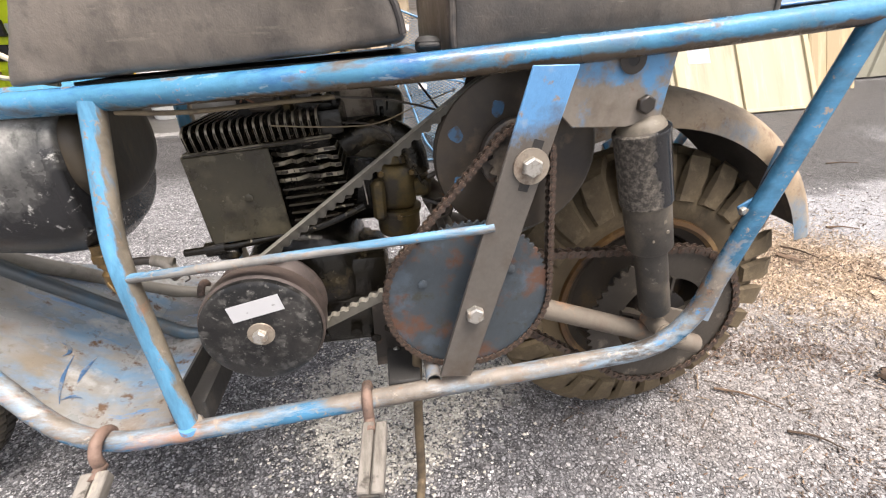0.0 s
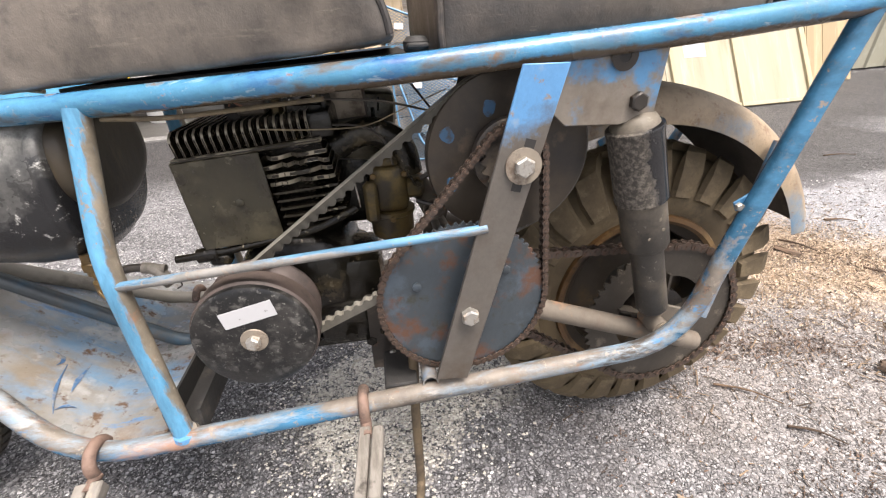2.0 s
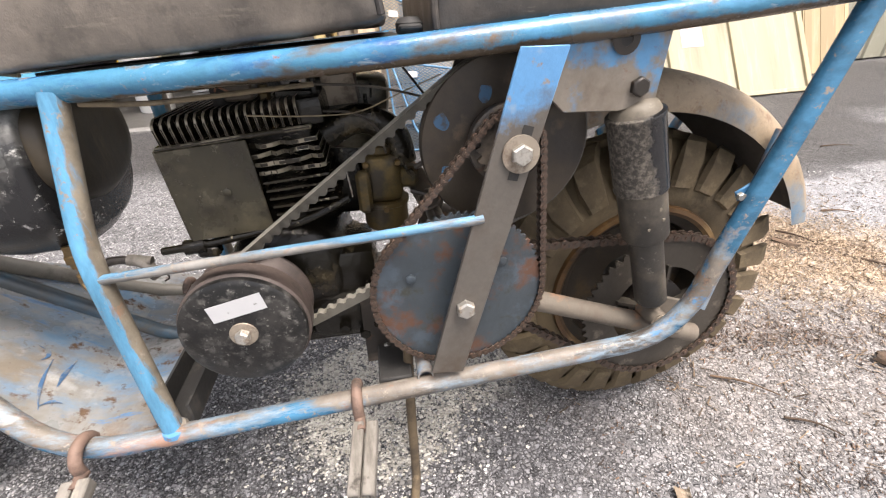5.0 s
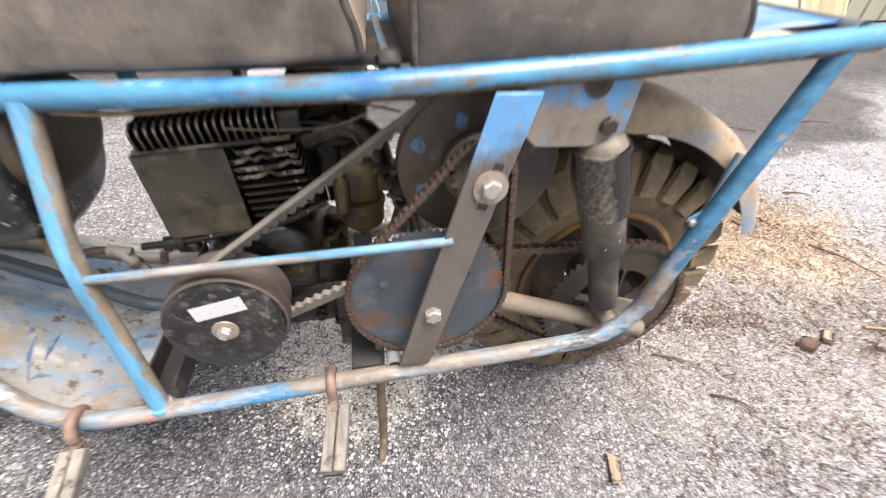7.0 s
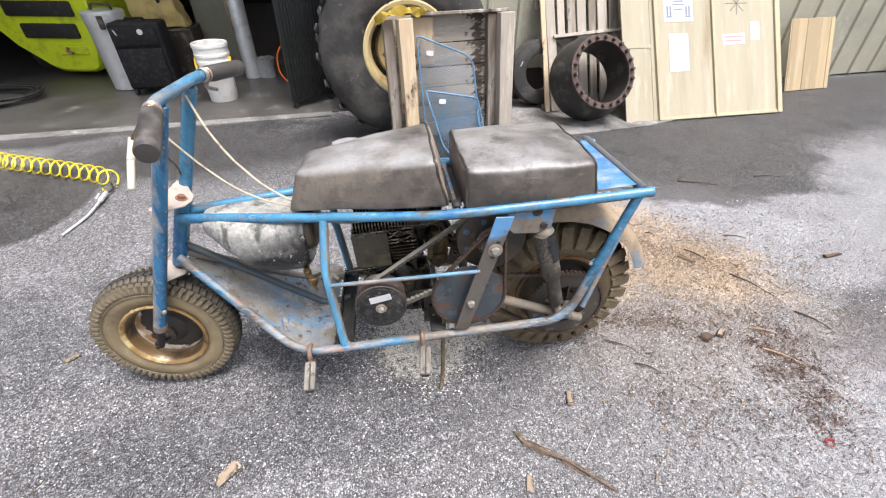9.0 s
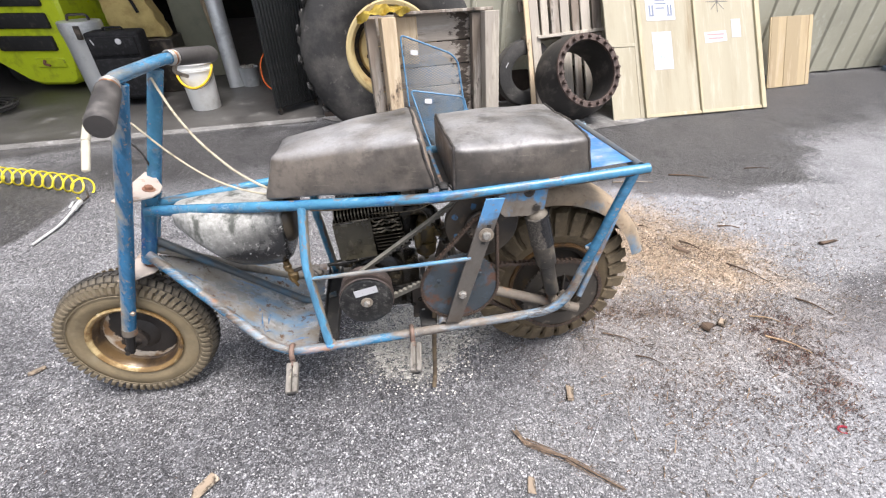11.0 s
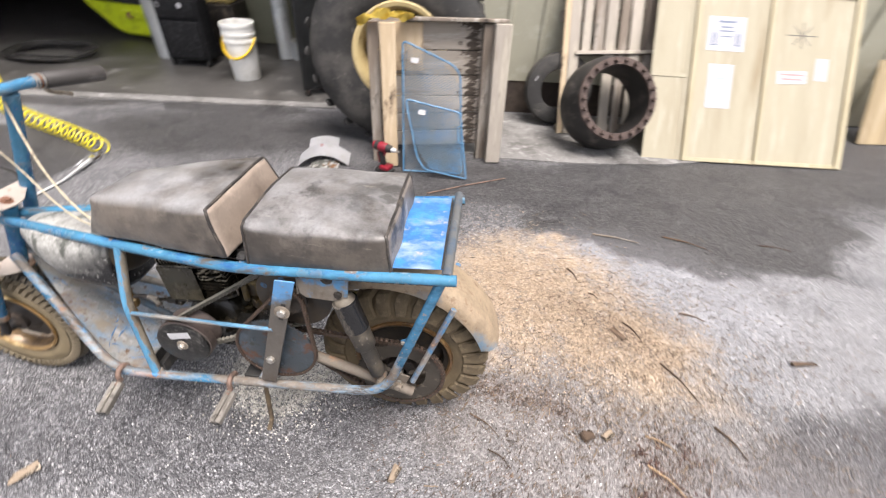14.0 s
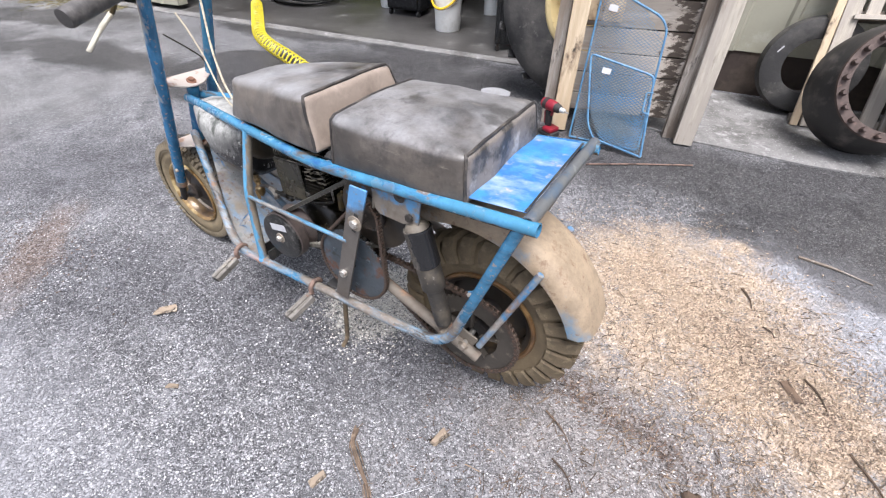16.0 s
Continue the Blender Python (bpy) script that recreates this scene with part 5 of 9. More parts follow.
# cables
for pts, mat_, r in (([(-0.838, 0.078, 1.016), (-0.805, 0.050, 0.940), (-0.745, 0.005, 0.862), (-0.66, -0.040, 0.790), (-0.60, -0.062, 0.755), (-0.54, -0.075, 0.728)], CABLE, 0.0034),
                     ([(-0.925, 0.030, 0.945), (-0.900, 0.036, 0.905), (-0.839, 0.030, 0.829), (-0.74, -0.015, 0.765), (-0.64, -0.055, 0.735), (-0.54, -0.075, 0.722)], CABLE, 0.0028),
                     ([(-0.890, -0.050, 0.900), (-0.905, 0.02, 0.845), (-0.925, 0.075, 0.800), (-0.935, 0.090, 0.748)], DARK_WIRE, 0.0024)):
    part("control_cable", tube(bmesh.new(), pts, r, 8, 0.06), mat_, bike)
part("control_cable", tube(bmesh.new(), [(-0.47, -0.115, 0.692), (-0.40, -0.120, 0.688), (-0.27, -0.105, 0.694), (-0.22, -0.10, 0.696)], 0.0030, 8, 0.05), BROWN_CABLE, bike, "tan cable sheath along the top tube")
part("throttle_wire", tube(bmesh.new(), [(-0.22, -0.10, 0.696), (-0.15, -0.10, 0.690), (-0.09, -0.09, 0.672)], 0.0016, 6, 0.05), DARK_WIRE, bike)
part("throttle_wire", tube(bmesh.new(), [(-0.30, -0.118, 0.668), (-0.24, -0.115, 0.662), (-0.17, -0.10, 0.658), (-0.12, -0.09, 0.677), (-0.06, -0.07, 0.695)], 0.0009, 6, 0.05), BROWN_CABLE, bike)


# wheels
def tyre_profile(r, w, rim, bead):
    """Half-round tyre section from one bead over the tread to the other, as (radius, height along the axle)."""
    out = []
    for k in range(25):
        a = math.pi * k / 24
        y = -math.cos(a)
        s = math.sin(a) ** 0.62
        out.append((rim + (r - rim) * s, y * (w / 2 if s > 0.25 else w / 2 * (bead + (1 - bead) * s / 0.25))))
    return out


def rear_wheel():
    hub = part("rear_wheel", lathe(bmesh.new(), [(0, 0.085), (0.018, 0.085), (0.024, 0.06), (0.040, 0.055), (0.042, -0.055), (0.024, -0.06), (0.018, -0.085), (0, -0.085)], wheelwise(*REAR), 24), BLACK_HUB, bike, "rear wheel with a muddy lugged tyre")
    R, W = 0.282, 0.118
    bm = lathe(bmesh.new(), tyre_profile(R - 0.012, W, 0.150, 0.72), wheelwise(*REAR), 72)
    count = 26
    for s in (-1, 1):
        lug = bmesh.new()
        rows = []
        for t, rr, half, lift in ((0.00, R + 0.001, 0.019, 0.016), (0.40, R + 0.002, 0.021, 0.016), (0.80, R - 0.004, 0.025, 0.015), (1.0, R - 0.028, 0.028, 0.010), (1.05, R - 0.066, 0.026, 0.003)):
            y = s * (W / 2 - 0.004) * t
            rows.append([(rr - 0.016 + (lift if hi else 0.0), 0.16 * t + dd * half / R, y + (s * 0.008 if hi and t > 0.9 else 0)) for dd, hi in ((-1, 0), (-0.78, 1), (0.78, 1), (1, 0))])
        vs = [[lug.verts.new(Vector((rr * math.cos(a), y, rr * math.sin(a)))) for rr, a, y in row] for row in rows]
        for a, b in zip(vs, vs[1:]):
            for j in range(3):
                lug.faces.new((a[j], a[j + 1], b[j + 1], b[j]))
        lug.faces.new(vs[0][::-1]), lug.faces.new(vs[-1])
        me = mesh_of(lug, LUG_RUBBER, "lug", 35)
        for k in range(count):
            piece("lug", me, Matrix.Translation(REAR) @ Matrix.Rotation(-2 * math.pi * (k + (0.5 if s > 0 else 0)) / count, 4, "Y"), hub)
    part("tyre", bm, MUD_WALL, hub, "brown muddy tyre with deep angled lugs", 35)
    rim = lathe(bmesh.new(), [(0.162, -0.052), (0.160, -0.056), (0.152, -0.055), (0.146, -0.048), (0.132, -0.040), (0.128, -0.010), (0.110, 0.0), (0.045, 0.002), (0.045, 0.008), (0.112, 0.006), (0.132, 0.0), (0.134, 0.040), (0.146, 0.048), (0.160, 0.056), (0.162, 0.052)], wheelwise(*REAR), 56)
    part("rim", rim, RIM_DARK, hub, "dark oily steel rim")
    for side in (-1, 1):
        part("rim_flange", lathe(bmesh.new(), [(0.166, -0.0025), (0.164, 0.002), (0.156, 0.003), (0.150, -0.002), (0.152, -0.006), (0.166, -0.008)], wheelwise(REAR.x, side * 0.0555, REAR.z) @ pose(0, 0, 0, 0 if side < 0 else 180, 0, 0), 56, True), RIM_EDGE, hub, "rusty ochre rim edge")
    sp = toothed(bmesh.new(), 0.1325, 55, 0.0075, -0.1155, 0.005, 0.082, (REAR.x, REAR.z))
    for k in range(5):
        a = radians(18 + 72 * k)
        part("sprocket_spoke", bar(bmesh.new(), REAR + Vector((0.03 * math.cos(a), -0.117, 0.03 * math.sin(a))), REAR + Vector((0.088 * math.cos(a), -0.117, 0.088 * math.sin(a))), 0.022, 0.005), SPROCKET_DUST, hub)
    part("wheel_sprocket", sp, SPROCKET_DUST, hub, "large toothed wheel sprocket, oily and dusty", 25)
    part("sprocket_carrier", lathe(bmesh.new(), [(0.02, 0.115), (0.05, 0.113), (0.05, 0.05), (0.02, 0.05)], wheelwise(*REAR), 28, True), BLACK_HUB, hub)
    part("axle", tube(bmesh.new(), [REAR + Vector((0, -0.165, 0)), REAR + Vector((0, 0.165, 0))], 0.008, 12), ZINC, hub)


def front_wheel():
    hub = part("front_wheel", lathe(bmesh.new(), [(0, 0.07), (0.012, 0.07), (0.020, 0.05), (0.034, 0.045), (0.036, -0.045), (0.020, -0.05), (0.012, -0.07), (0, -0.07)], wheelwise(*FRONT), 24), BLACK_HUB, bike, "front wheel with a tan dusty tyre")
    R, W = 0.238, 0.112
    bm = lathe(bmesh.new(), tyre_profile(R - 0.006, W, 0.133, 0.70), wheelwise(*FRONT), 72)
    ty = part("tyre", bm, FRONT_WALL, hub, "tan dusty tyre with worn dark road tread", 50)
    ty.data.materials.append(TREAD)
    for f in ty.data.polygons:
        c = f.center - FRONT
        if math.hypot(c.x, c.z) > 0.209:
            f.material_index = 1
    # five staggered rows of skewed tread blocks; the outer rows run down on to the shoulder
    count = 62
    for row, (y0, y1) in enumerate(((-0.054, -0.036), (-0.033, -0.013), (-0.010, 0.010), (0.013, 0.033), (0.036, 0.054))):
        blk = bmesh.new()
        half = 0.80 * math.pi / count

        def at(y, da, lift):
            s = max(0.0, 1 - abs(y / (W / 2)) ** 3.0) ** 0.5
            rr = 0.146 + (R - 0.006 - 0.146) * max(s, 0.62) + lift
            return Vector((rr * math.cos(da), y, rr * math.sin(da)))

        skew = 0.35 * half * (1 if row % 2 else -1)
        plan_ = ((y0, -half - skew), (y0, half - skew), (y1, half + skew), (y1, -half + skew))
        lo = [blk.verts.new(at(y, da, -0.006)) for y, da in plan_]
        hi = [blk.verts.new(at(y * 0.99, da * 0.86, 0.006)) for y, da in plan_]
        blk.faces.new(hi)
        for j in range(4):
            blk.faces.new((lo[j], lo[(j + 1) % 4], hi[(j + 1) % 4], hi[j]))
        if row in (0, 4):
            s = -1 if row == 0 else 1
            quad, base = [[[blk.verts.new(Vector((rr * math.cos(d * half * f), s * y, rr * math.sin(d * half * f)))) for d in (-1, 1)] for y, rr in line]
                          for line, f in ((((0.0535, 0.2255), (0.0588, 0.2130), (0.0588, 0.2000)), 0.60), (((0.046, 0.217), (0.051, 0.206), (0.0550, 0.1955)), 0.95))]
            for i in range(2):
                blk.faces.new((quad[i][0], quad[i][1], quad[i + 1][1], quad[i + 1][0]))
                for j in range(2):
                    blk.faces.new((quad[i][j], quad[i + 1][j], base[i + 1][j], base[i][j]))
            blk.faces.new((quad[2][0], quad[2][1], base[2][1], base[2][0]))
        me = mesh_of(blk, TREAD, "tread_block", 30)
        me.materials.append(FRONT_LUG)
        for f in me.polygons:
            if row in (0, 4) and math.hypot(f.center.x, f.center.z) < 0.2275:
                f.material_index = 1
        for k in range(count):
            piece("tread_block", me, Matrix.Translation(FRONT) @ Matrix.Rotation(-2 * math.pi * (k + 0.5 * (row % 2)) / count, 4, "Y"), hub)
    for side in (-1, 1):
        rib = [FRONT + Vector((0.1900 * math.cos(2 * math.pi * k / 72), side * 0.0560, 0.1900 * math.sin(2 * math.pi * k / 72))) for k in range(73)]
        part("sidewall_rib", tube(bmesh.new(), rib, 0.0016, 6), FRONT_LUG, hub)
    part("rim", lathe(bmesh.new(), [(0.140, -0.046), (0.139, -0.052), (0.134, -0.054), (0.129, -0.051), (0.125, -0.043), (0.119, -0.036), (0.116, -0.012), (0.108, 0.006), (0.116, 0.012), (0.119, 0.036), (0.125, 0.043), (0.129, 0.051), (0.134, 0.054), (0.139, 0.052), (0.140, 0.046)], wheelwise(*FRONT), 64), RIM_WELL, hub, "dark brown rim well with flaking cream paint")
    for side in (-1, 1):
        part("rim_lip", lathe(bmesh.new(), [(0.1405, 0.046), (0.1400, 0.0525), (0.1345, 0.0550), (0.1285, 0.0520), (0.1240, 0.0440), (0.1260, 0.0425)], wheelwise(*FRONT) @ pose(0, 0, 0, 0 if side < 0 else 180, 0, 0), 64), RIM_OCHRE, hub, "glossy ochre-rust rim lip")
    part("wheel_disc", lathe(bmesh.new(), [(0.112, 0.006), (0.095, 0.014), (0.060, 0.010), (0.036, 0.028), (0.0, 0.030), (0, 0.0), (0.112, 0.0)], wheelwise(*FRONT), 48), DISC_PAINT, hub, "black dished wheel centre flaking to cream")
    part("axle", tube(bmesh.new(), [FRONT + Vector((0, -0.105, 0)), FRONT + Vector((0, 0.105, 0))], 0.007, 12), DARK_STEEL, hub)


rear_wheel()
front_wheel()

# swingarm, shocks and fender
for side in (-1, 1):
    sw = part("swingarm_tube", tube(bmesh.new(), [(-0.055, side * 0.150, 0.416), (0.346, side * 0.158, 0.264)], 0.0165, 14), SWING, bike, "tan-grey swingarm tube with rust at its end")
    part("axle_plate", box(bmesh.new(), (0.052, 0.006, 0.075), Matrix.Translation((0.298, side * 0.148, 0.298)) @ pose(0, 0, 0, 0, 20, 0), 0.002), SWING, sw)
    part("axle_nut", bolt(bmesh.new(), REAR + Vector((0, side * 0.166, 0)), (0, side, 0), 0.012, 0.010, 0.016), WASHER, sw)
    top, foot = Vector((0.149, side * 0.176, 0.683)), Vector((0.249, side * 0.172, 0.330))
    d = (foot - top)
    m = Matrix.Translation(top) @ d.to_track_quat("Z", "Y").to_matrix().to_4x4()
    shock = part("shock_absorber", lathe(bmesh.new(), [(0, 0.034), (0.0315, 0.034), (0.0350, 0.0355), (0.0358, 0.0385), (0.0350, 0.0415), (0.0345, 0.045), (0.0345, 0.133), (0.0352, 0.1355), (0.0345, 0.138), (0.0, 0.138)], m, 36), SHOCK_COVER, bike, "black shock absorber with scraped dust cover")
    part("shock_sleeve", lathe(bmesh.new(), [(0, 0.13), (0.0318, 0.13), (0.0315, 0.210), (0.0290, 0.2145), (0, 0.2145)], m, 36), SHOCK_GREY, shock)
    part("shock_body", lathe(bmesh.new(), [(0, 0.20), (0.0232, 0.20), (0.0232, 0.332), (0.019, 0.338), (0, 0.338)], m, 28), SHOCK_GREY, shock)
    part("shock_cap", lathe(bmesh.new(), [(0, 0.006), (0.012, 0.006), (0.014, 0.018), (0.022, 0.021), (0.0275, 0.027), (0.0310, 0.0355), (0.0, 0.0355)], m, 28), SHOCK_TOP, shock, "dusty domed shock cap")
    for k, (u, w) in enumerate(((0.006, 0.160), (0.010, 0.176), (-0.012, 0.190))):
        part("paint_spot", lathe(bmesh.new(), [(0, 0), (0.0035 - 0.0006 * k, 0), (0.0030 - 0.0006 * k, 0.0008), (0, 0.0008)], Matrix.Translation(top + d.normalized() * w + Vector((u, side * 0.0304, 0))) @ pose(0, 0, 0, 90 if side < 0 else -90, 0, 0), 8), SHOCK_TOP, shock)
    tube(eye := bmesh.new(), [foot + Vector((0, -0.022, 0)), foot + Vector((0, 0.022, 0))], 0.015, 14)
    part("shock_eye", eye, SWING, shock)
    part("shock_bolt", bolt(bmesh.new(), foot + Vector((0.004, side * 0.022, 0)), (0, side, 0), 0.010, 0.012, 0.014), WASHER, shock)
    part("fender_stay", tube(bmesh.new(), [(0.345, side * 0.160, 0.318), (0.452, side * 0.106, 0.590)], 0.0095, 10), WORN_BLUE, bike)
    part("stay_tab", box(bmesh.new(), (0.026, 0.004, 0.015), Matrix.Translation((0.328, side * 0.194, 0.537)) @ pose(0, 0, 0, 0, -30, 0), 0.001), WORN_BLUE, bike)
    part("tab_bolt", bolt(bmesh.new(), (0.320, side * 0.196, 0.532), (0, side, 0), 0.006, 0.006), ZINC, bike)

fen = bmesh.new()
FC, FR = Vector((0.243, 0, 0.303)), 0.380
rows = []
steps = 36
for i in range(steps + 1):
    row = []
    for k in range(17):
        u = -1 + k / 8
        drop = 0.012 * u * u + 0.040 * max(0.0, (abs(u) - 0.62) / 0.38) ** 1.8
        rr = FR - drop
        a = radians(124 - (124 - 17.5 - 2.5 * max(0.0, (abs(u) - 0.45) / 0.55) ** 2) * i / steps)
        row.append((FC + Vector((rr * math.cos(a), 0.094 * min(1.0, max(-1.0, 1.12 * u)), rr * math.sin(a))), Vector((math.cos(a), 0, math.sin(a)))))
    rows.append(row)
outer = [[fen.verts.new(p) for p, _ in row] for row in rows]
inner = [[fen.verts.new(p - nrm * 0.0025) for p, nrm in row] for row in rows]
for grid in (outer, inner):
    for a, b in zip(grid, grid[1:]):
        for k in range(16):
            fen.faces.new((a[k], a[k + 1], b[k + 1], b[k]))
for a, b in ((outer[0], inner[0]), (outer[-1], inner[-1]), ([r[0] for r in outer], [r[0] for r in inner]), ([r[-1] for r in outer], [r[-1] for r in inner])):
    for k in range(len(a) - 1):
        fen.faces.new((a[k], a[k + 1], b[k + 1], b[k]))
fender = part("rear_fender", fen, FENDER, bike, "dusty tan rear fender with blue showing at its tail", 50)
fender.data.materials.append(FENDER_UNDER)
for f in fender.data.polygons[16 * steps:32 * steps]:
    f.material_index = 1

# foot pegs on the lower tubes, kickstand
for side in (-1, 1):
    for x, z, ang in ((-0.590, 0.258, 3), (-0.222, 0.279, -6)):
        y = side * 0.204
        hook = [Vector((x, y + side * 0.0225 * math.cos(a), z + 0.0225 * math.sin(a))) for a in [radians(165 - 20 * k) for k in range(11)]]
        peg = part("foot_peg", tube(bmesh.new(), hook + [(x + 0.002, side * 0.250, z - 0.014)], 0.0080, 10), PEG_RUST, bike, "foot peg on a rusty bent rod")
        m = Matrix.Translation((x + 0.004, side * 0.282, z - 0.026)) @ pose(0, 0, 0, side * -14, 0, ang)
        bl = bmesh.new()
        box(bl, (0.016, 0.095, 0.020), m @ Matrix.Translation((-0.0092, 0, 0)), 0.002)
        box(bl, (0.016, 0.095, 0.020), m @ Matrix.Translation((0.0092, 0, 0)), 0.002)
        box(bl, (0.034, 0.093, 0.010), m @ Matrix.Translation((0, 0, -0.006)), 0.002)
        part("peg_block", bl, PEG_GREY, peg, "weathered grey peg block with a split down its middle")
        part("peg_end", box(bmesh.new(), (0.024, 0.004, 0.014), m @ Matrix.Translation((0, side * 0.049, -0.002)), 0.001), BLACK_RUBBER, peg)
stand = part("kickstand", tube(bmesh.new(), [(-0.140, -0.150, 0.372), (-0.148, -0.164, 0.190), (-0.151, -0.176, 0.035), (-0.158, -0.196, 0.006)], 0.0080, 10, 0.02), STAND_STEEL, bike, "rust-brown kickstand leg")
part("stand_pivot", tube(bmesh.new(), [(-0.122, -0.205, 0.303), (-0.122, -0.14, 0.303)], 0.012, 12, hollow=True), WORN_BLUE, stand)


# seats
def cushion_point(corners, p, bulge, wrinkle, seed):
    """Where a point of the unit block lies on the padded seat: upper edges well rounded, lower ones tight."""
    x, y, z = p
    k = max(0.0, min(1.0, (z + 0.6) / 0.9))
    radius = (0.07 + 0.07 * k, 0.06 + 0.11 * k, 0.27 if z > 0 else 0.12)
    inner = [max(-1 + r, min(1 - r, c)) for c, r in zip(p, radius)]
    d = Vector([(c - i) / r for c, i, r in zip(p, inner, radius)])
    if d.length > 1e-6:
        d.normalize()
    q = Vector([i + e * r for i, e, r in zip(inner, d, radius)])
    u, v, w = ((c + 1) / 2 for c in q)
    P = Vector()
    for i, cu in enumerate((1 - u, u)):
        for j, cv in enumerate((1 - v, v)):
            for m, cw in enumerate((1 - w, w)):
                P += Vector(corners[i * 4 + j * 2 + m]) * (cu * cv * cw)
    P.z += bulge * max(0, 1 - q.x * q.x) * max(0, 1 - q.y * q.y) * w
    P.y += bulge * 0.5 * max(0, 1 - q.x * q.x) * max(0, 1 - q.z * q.z) * q.y
    return P + noise.noise_vector(P * 9 + Vector((seed, 0, 0))) * wrinkle + noise.noise_vector(P * 28 + Vector((seed, 3, 0))) * wrinkle * 0.35


def cushion(corners, bulge, wrinkle, seed):
    """A padded block spanned between eight corners (front/rear, near/far, bottom/top)."""
    cuts = [math.sin(math.pi / 2 * (-1 + 2 * k / 24)) for k in range(25)]
    bm = bmesh.new()
    made = {}

    def vert(p):
        key = tuple(round(c, 5) for c in p)
        if key not in made:
            made[key] = bm.verts.new(cushion_point(corners, p, bulge, wrinkle, seed))
        return made[key]

    for axis in range(3):
        for s in (-1, 1):
            for a0, a1 in zip(cuts, cuts[1:]):
                for b0, b1 in zip(cuts, cuts[1:]):
                    quad = []
                    for a, b in ((a0, b0), (a1, b0), (a1, b1), (a0, b1)):
                        p = [a, b]
                        p.insert(axis, s)
                        quad.append(vert(p))
                    if len(set(quad)) > 2:
                        bm.faces.new(quad if s * (1 if axis != 1 else -1) > 0 else quad[::-1])
    return bm


def seat(name, label, corners, seed, ends, cover, panel):
    ob = part(name, cushion(corners, 0.018, 0.005, seed), cover, bike, label, 60)
    # the rear face is a panel of its own, sewn in along the piping
    me = ob.data
    me.materials.append(panel)
    for f in me.polygons:
        if f.normal.x > 0.6:
            f.material_index = 1
    for e in ends:
        arch = [(e, -1, -0.9 + 0.19 * k) for k in range(11)] + [(e, -1 + 0.1 * k, 1) for k in range(1, 20)] + [(e, 1, 1 - 0.19 * k) for k in range(11)]
        arch = [cushion_point(corners, (p[0] * 0.985, p[1], p[2]), 0.018, 0.005, seed) + Vector((e * 0.0015, 0, 0.0005)) for p in arch]
        part("piping", tube(bmesh.new(), arch, 0.0040, 8), PIPING, ob)


S1 = [(-0.582, -0.092, 0.722), (-0.545, -0.086, 0.840), (-0.582, 0.090, 0.722), (-0.545, 0.082, 0.840), (-0.131, -0.188, 0.755), (-0.160, -0.176, 0.893), (-0.112, 0.180, 0.752), (-0.160, 0.164, 0.893)]
S2 = [(-0.087, -0.184, 0.742), (-0.090, -0.172, 0.862), (-0.080, 0.184, 0.738), (-0.090, 0.172, 0.862), (0.294, -0.194, 0.768), (0.284, -0.186, 0.872), (0.294, 0.190, 0.768), (0.284, 0.174, 0.872)]
seat("front_seat", "wedge-shaped black vinyl seat cushion faded brown with dust and a painted top sheen", S1, 1.0, (1,), VINYL_WORN, VINYL_TAN)
seat("rear_seat", "flat black vinyl seat cushion faded with dust and a painted top sheen", S2, 5.0, (-1, 1), VINYL, VINYL_BROWN)

stop = lathe(bmesh.new(), [(0, 0), (0.011, 0), (0.0145, 0.004), (0.0145, 0.012), (0.010, 0.017), (0, 0.018)], Matrix.Translation((-0.106, -0.158, 0.744)), 14)
bar(stop, (-0.118, -0.158, 0.752), (-0.094, -0.158, 0.752), 0.034, 0.006, 0.002)
part("seat_stop", stop, BLACK_RUBBER, bike, "black rubber stop between the seats")

# the brace under the seat, the hole in the bracket and the wing nut of the air cleaner
part("seat_brace", bar(bmesh.new(), (-0.118, 0.130, 0.722), (-0.020, 0.130, 0.590), 0.016, 0.004, 0.001), DARK_STEEL, bike)
part("bracket_hole", lathe(bmesh.new(), [(0.007, 0.0), (0.015, 0.0), (0.016, 0.0015), (0.007, 0.002)], wheelwise(0.123, -0.1925, 0.731), 20, True), DARK_STEEL, gusset)
# Black disc in place of the shaded inside of the open hole.
part("hole_shade_disc", lathe(bmesh.new(), [(0, 0.0), (0.0135, 0.0), (0.0135, 0.0012), (0, 0.0012)], wheelwise(0.123, -0.1925, 0.731), 20), BLACK_RUBBER, gusset)
wing = bar(bmesh.new(), (-0.162, 0.0, 0.645), (-0.162, 0.0, 0.668), 0.006, 0.006, 0.001)
bar(wing, (-0.170, 0.0, 0.662), (-0.172, 0.0, 0.682), 0.005, 0.003, 0.001)
bar(wing, (-0.154, 0.0, 0.662), (-0.152, 0.0, 0.682), 0.005, 0.003, 0.001)
part("wing_nut", wing, ENGINE, engine)
br = bar(bmesh.new(), (-0.275, -0.055, 0.682), (-0.228, -0.055, 0.680), 0.018, 0.012, 0.002)
bar(br, (-0.226, -0.055, 0.700), (-0.226, -0.055, 0.648), 0.008, 0.006, 0.001)
bar(br, (-0.250, -0.055, 0.690), (-0.250, -0.020, 0.690), 0.012, 0.010, 0.002)
part("throttle_bracket", br, ENGINE, engine)
fr = bar(bmesh.new(), (-0.222, 0.0, 0.697), (-0.174, 0.0, 0.700), 0.006, 0.006, 0.001)
bar(fr, (-0.174, 0.0, 0.700), (-0.172, 0.0, 0.660), 0.006, 0.006, 0.001)
bar(fr, (-0.222, 0.0, 0.652), (-0.172, 0.0, 0.658), 0.006, 0.006, 0.001)
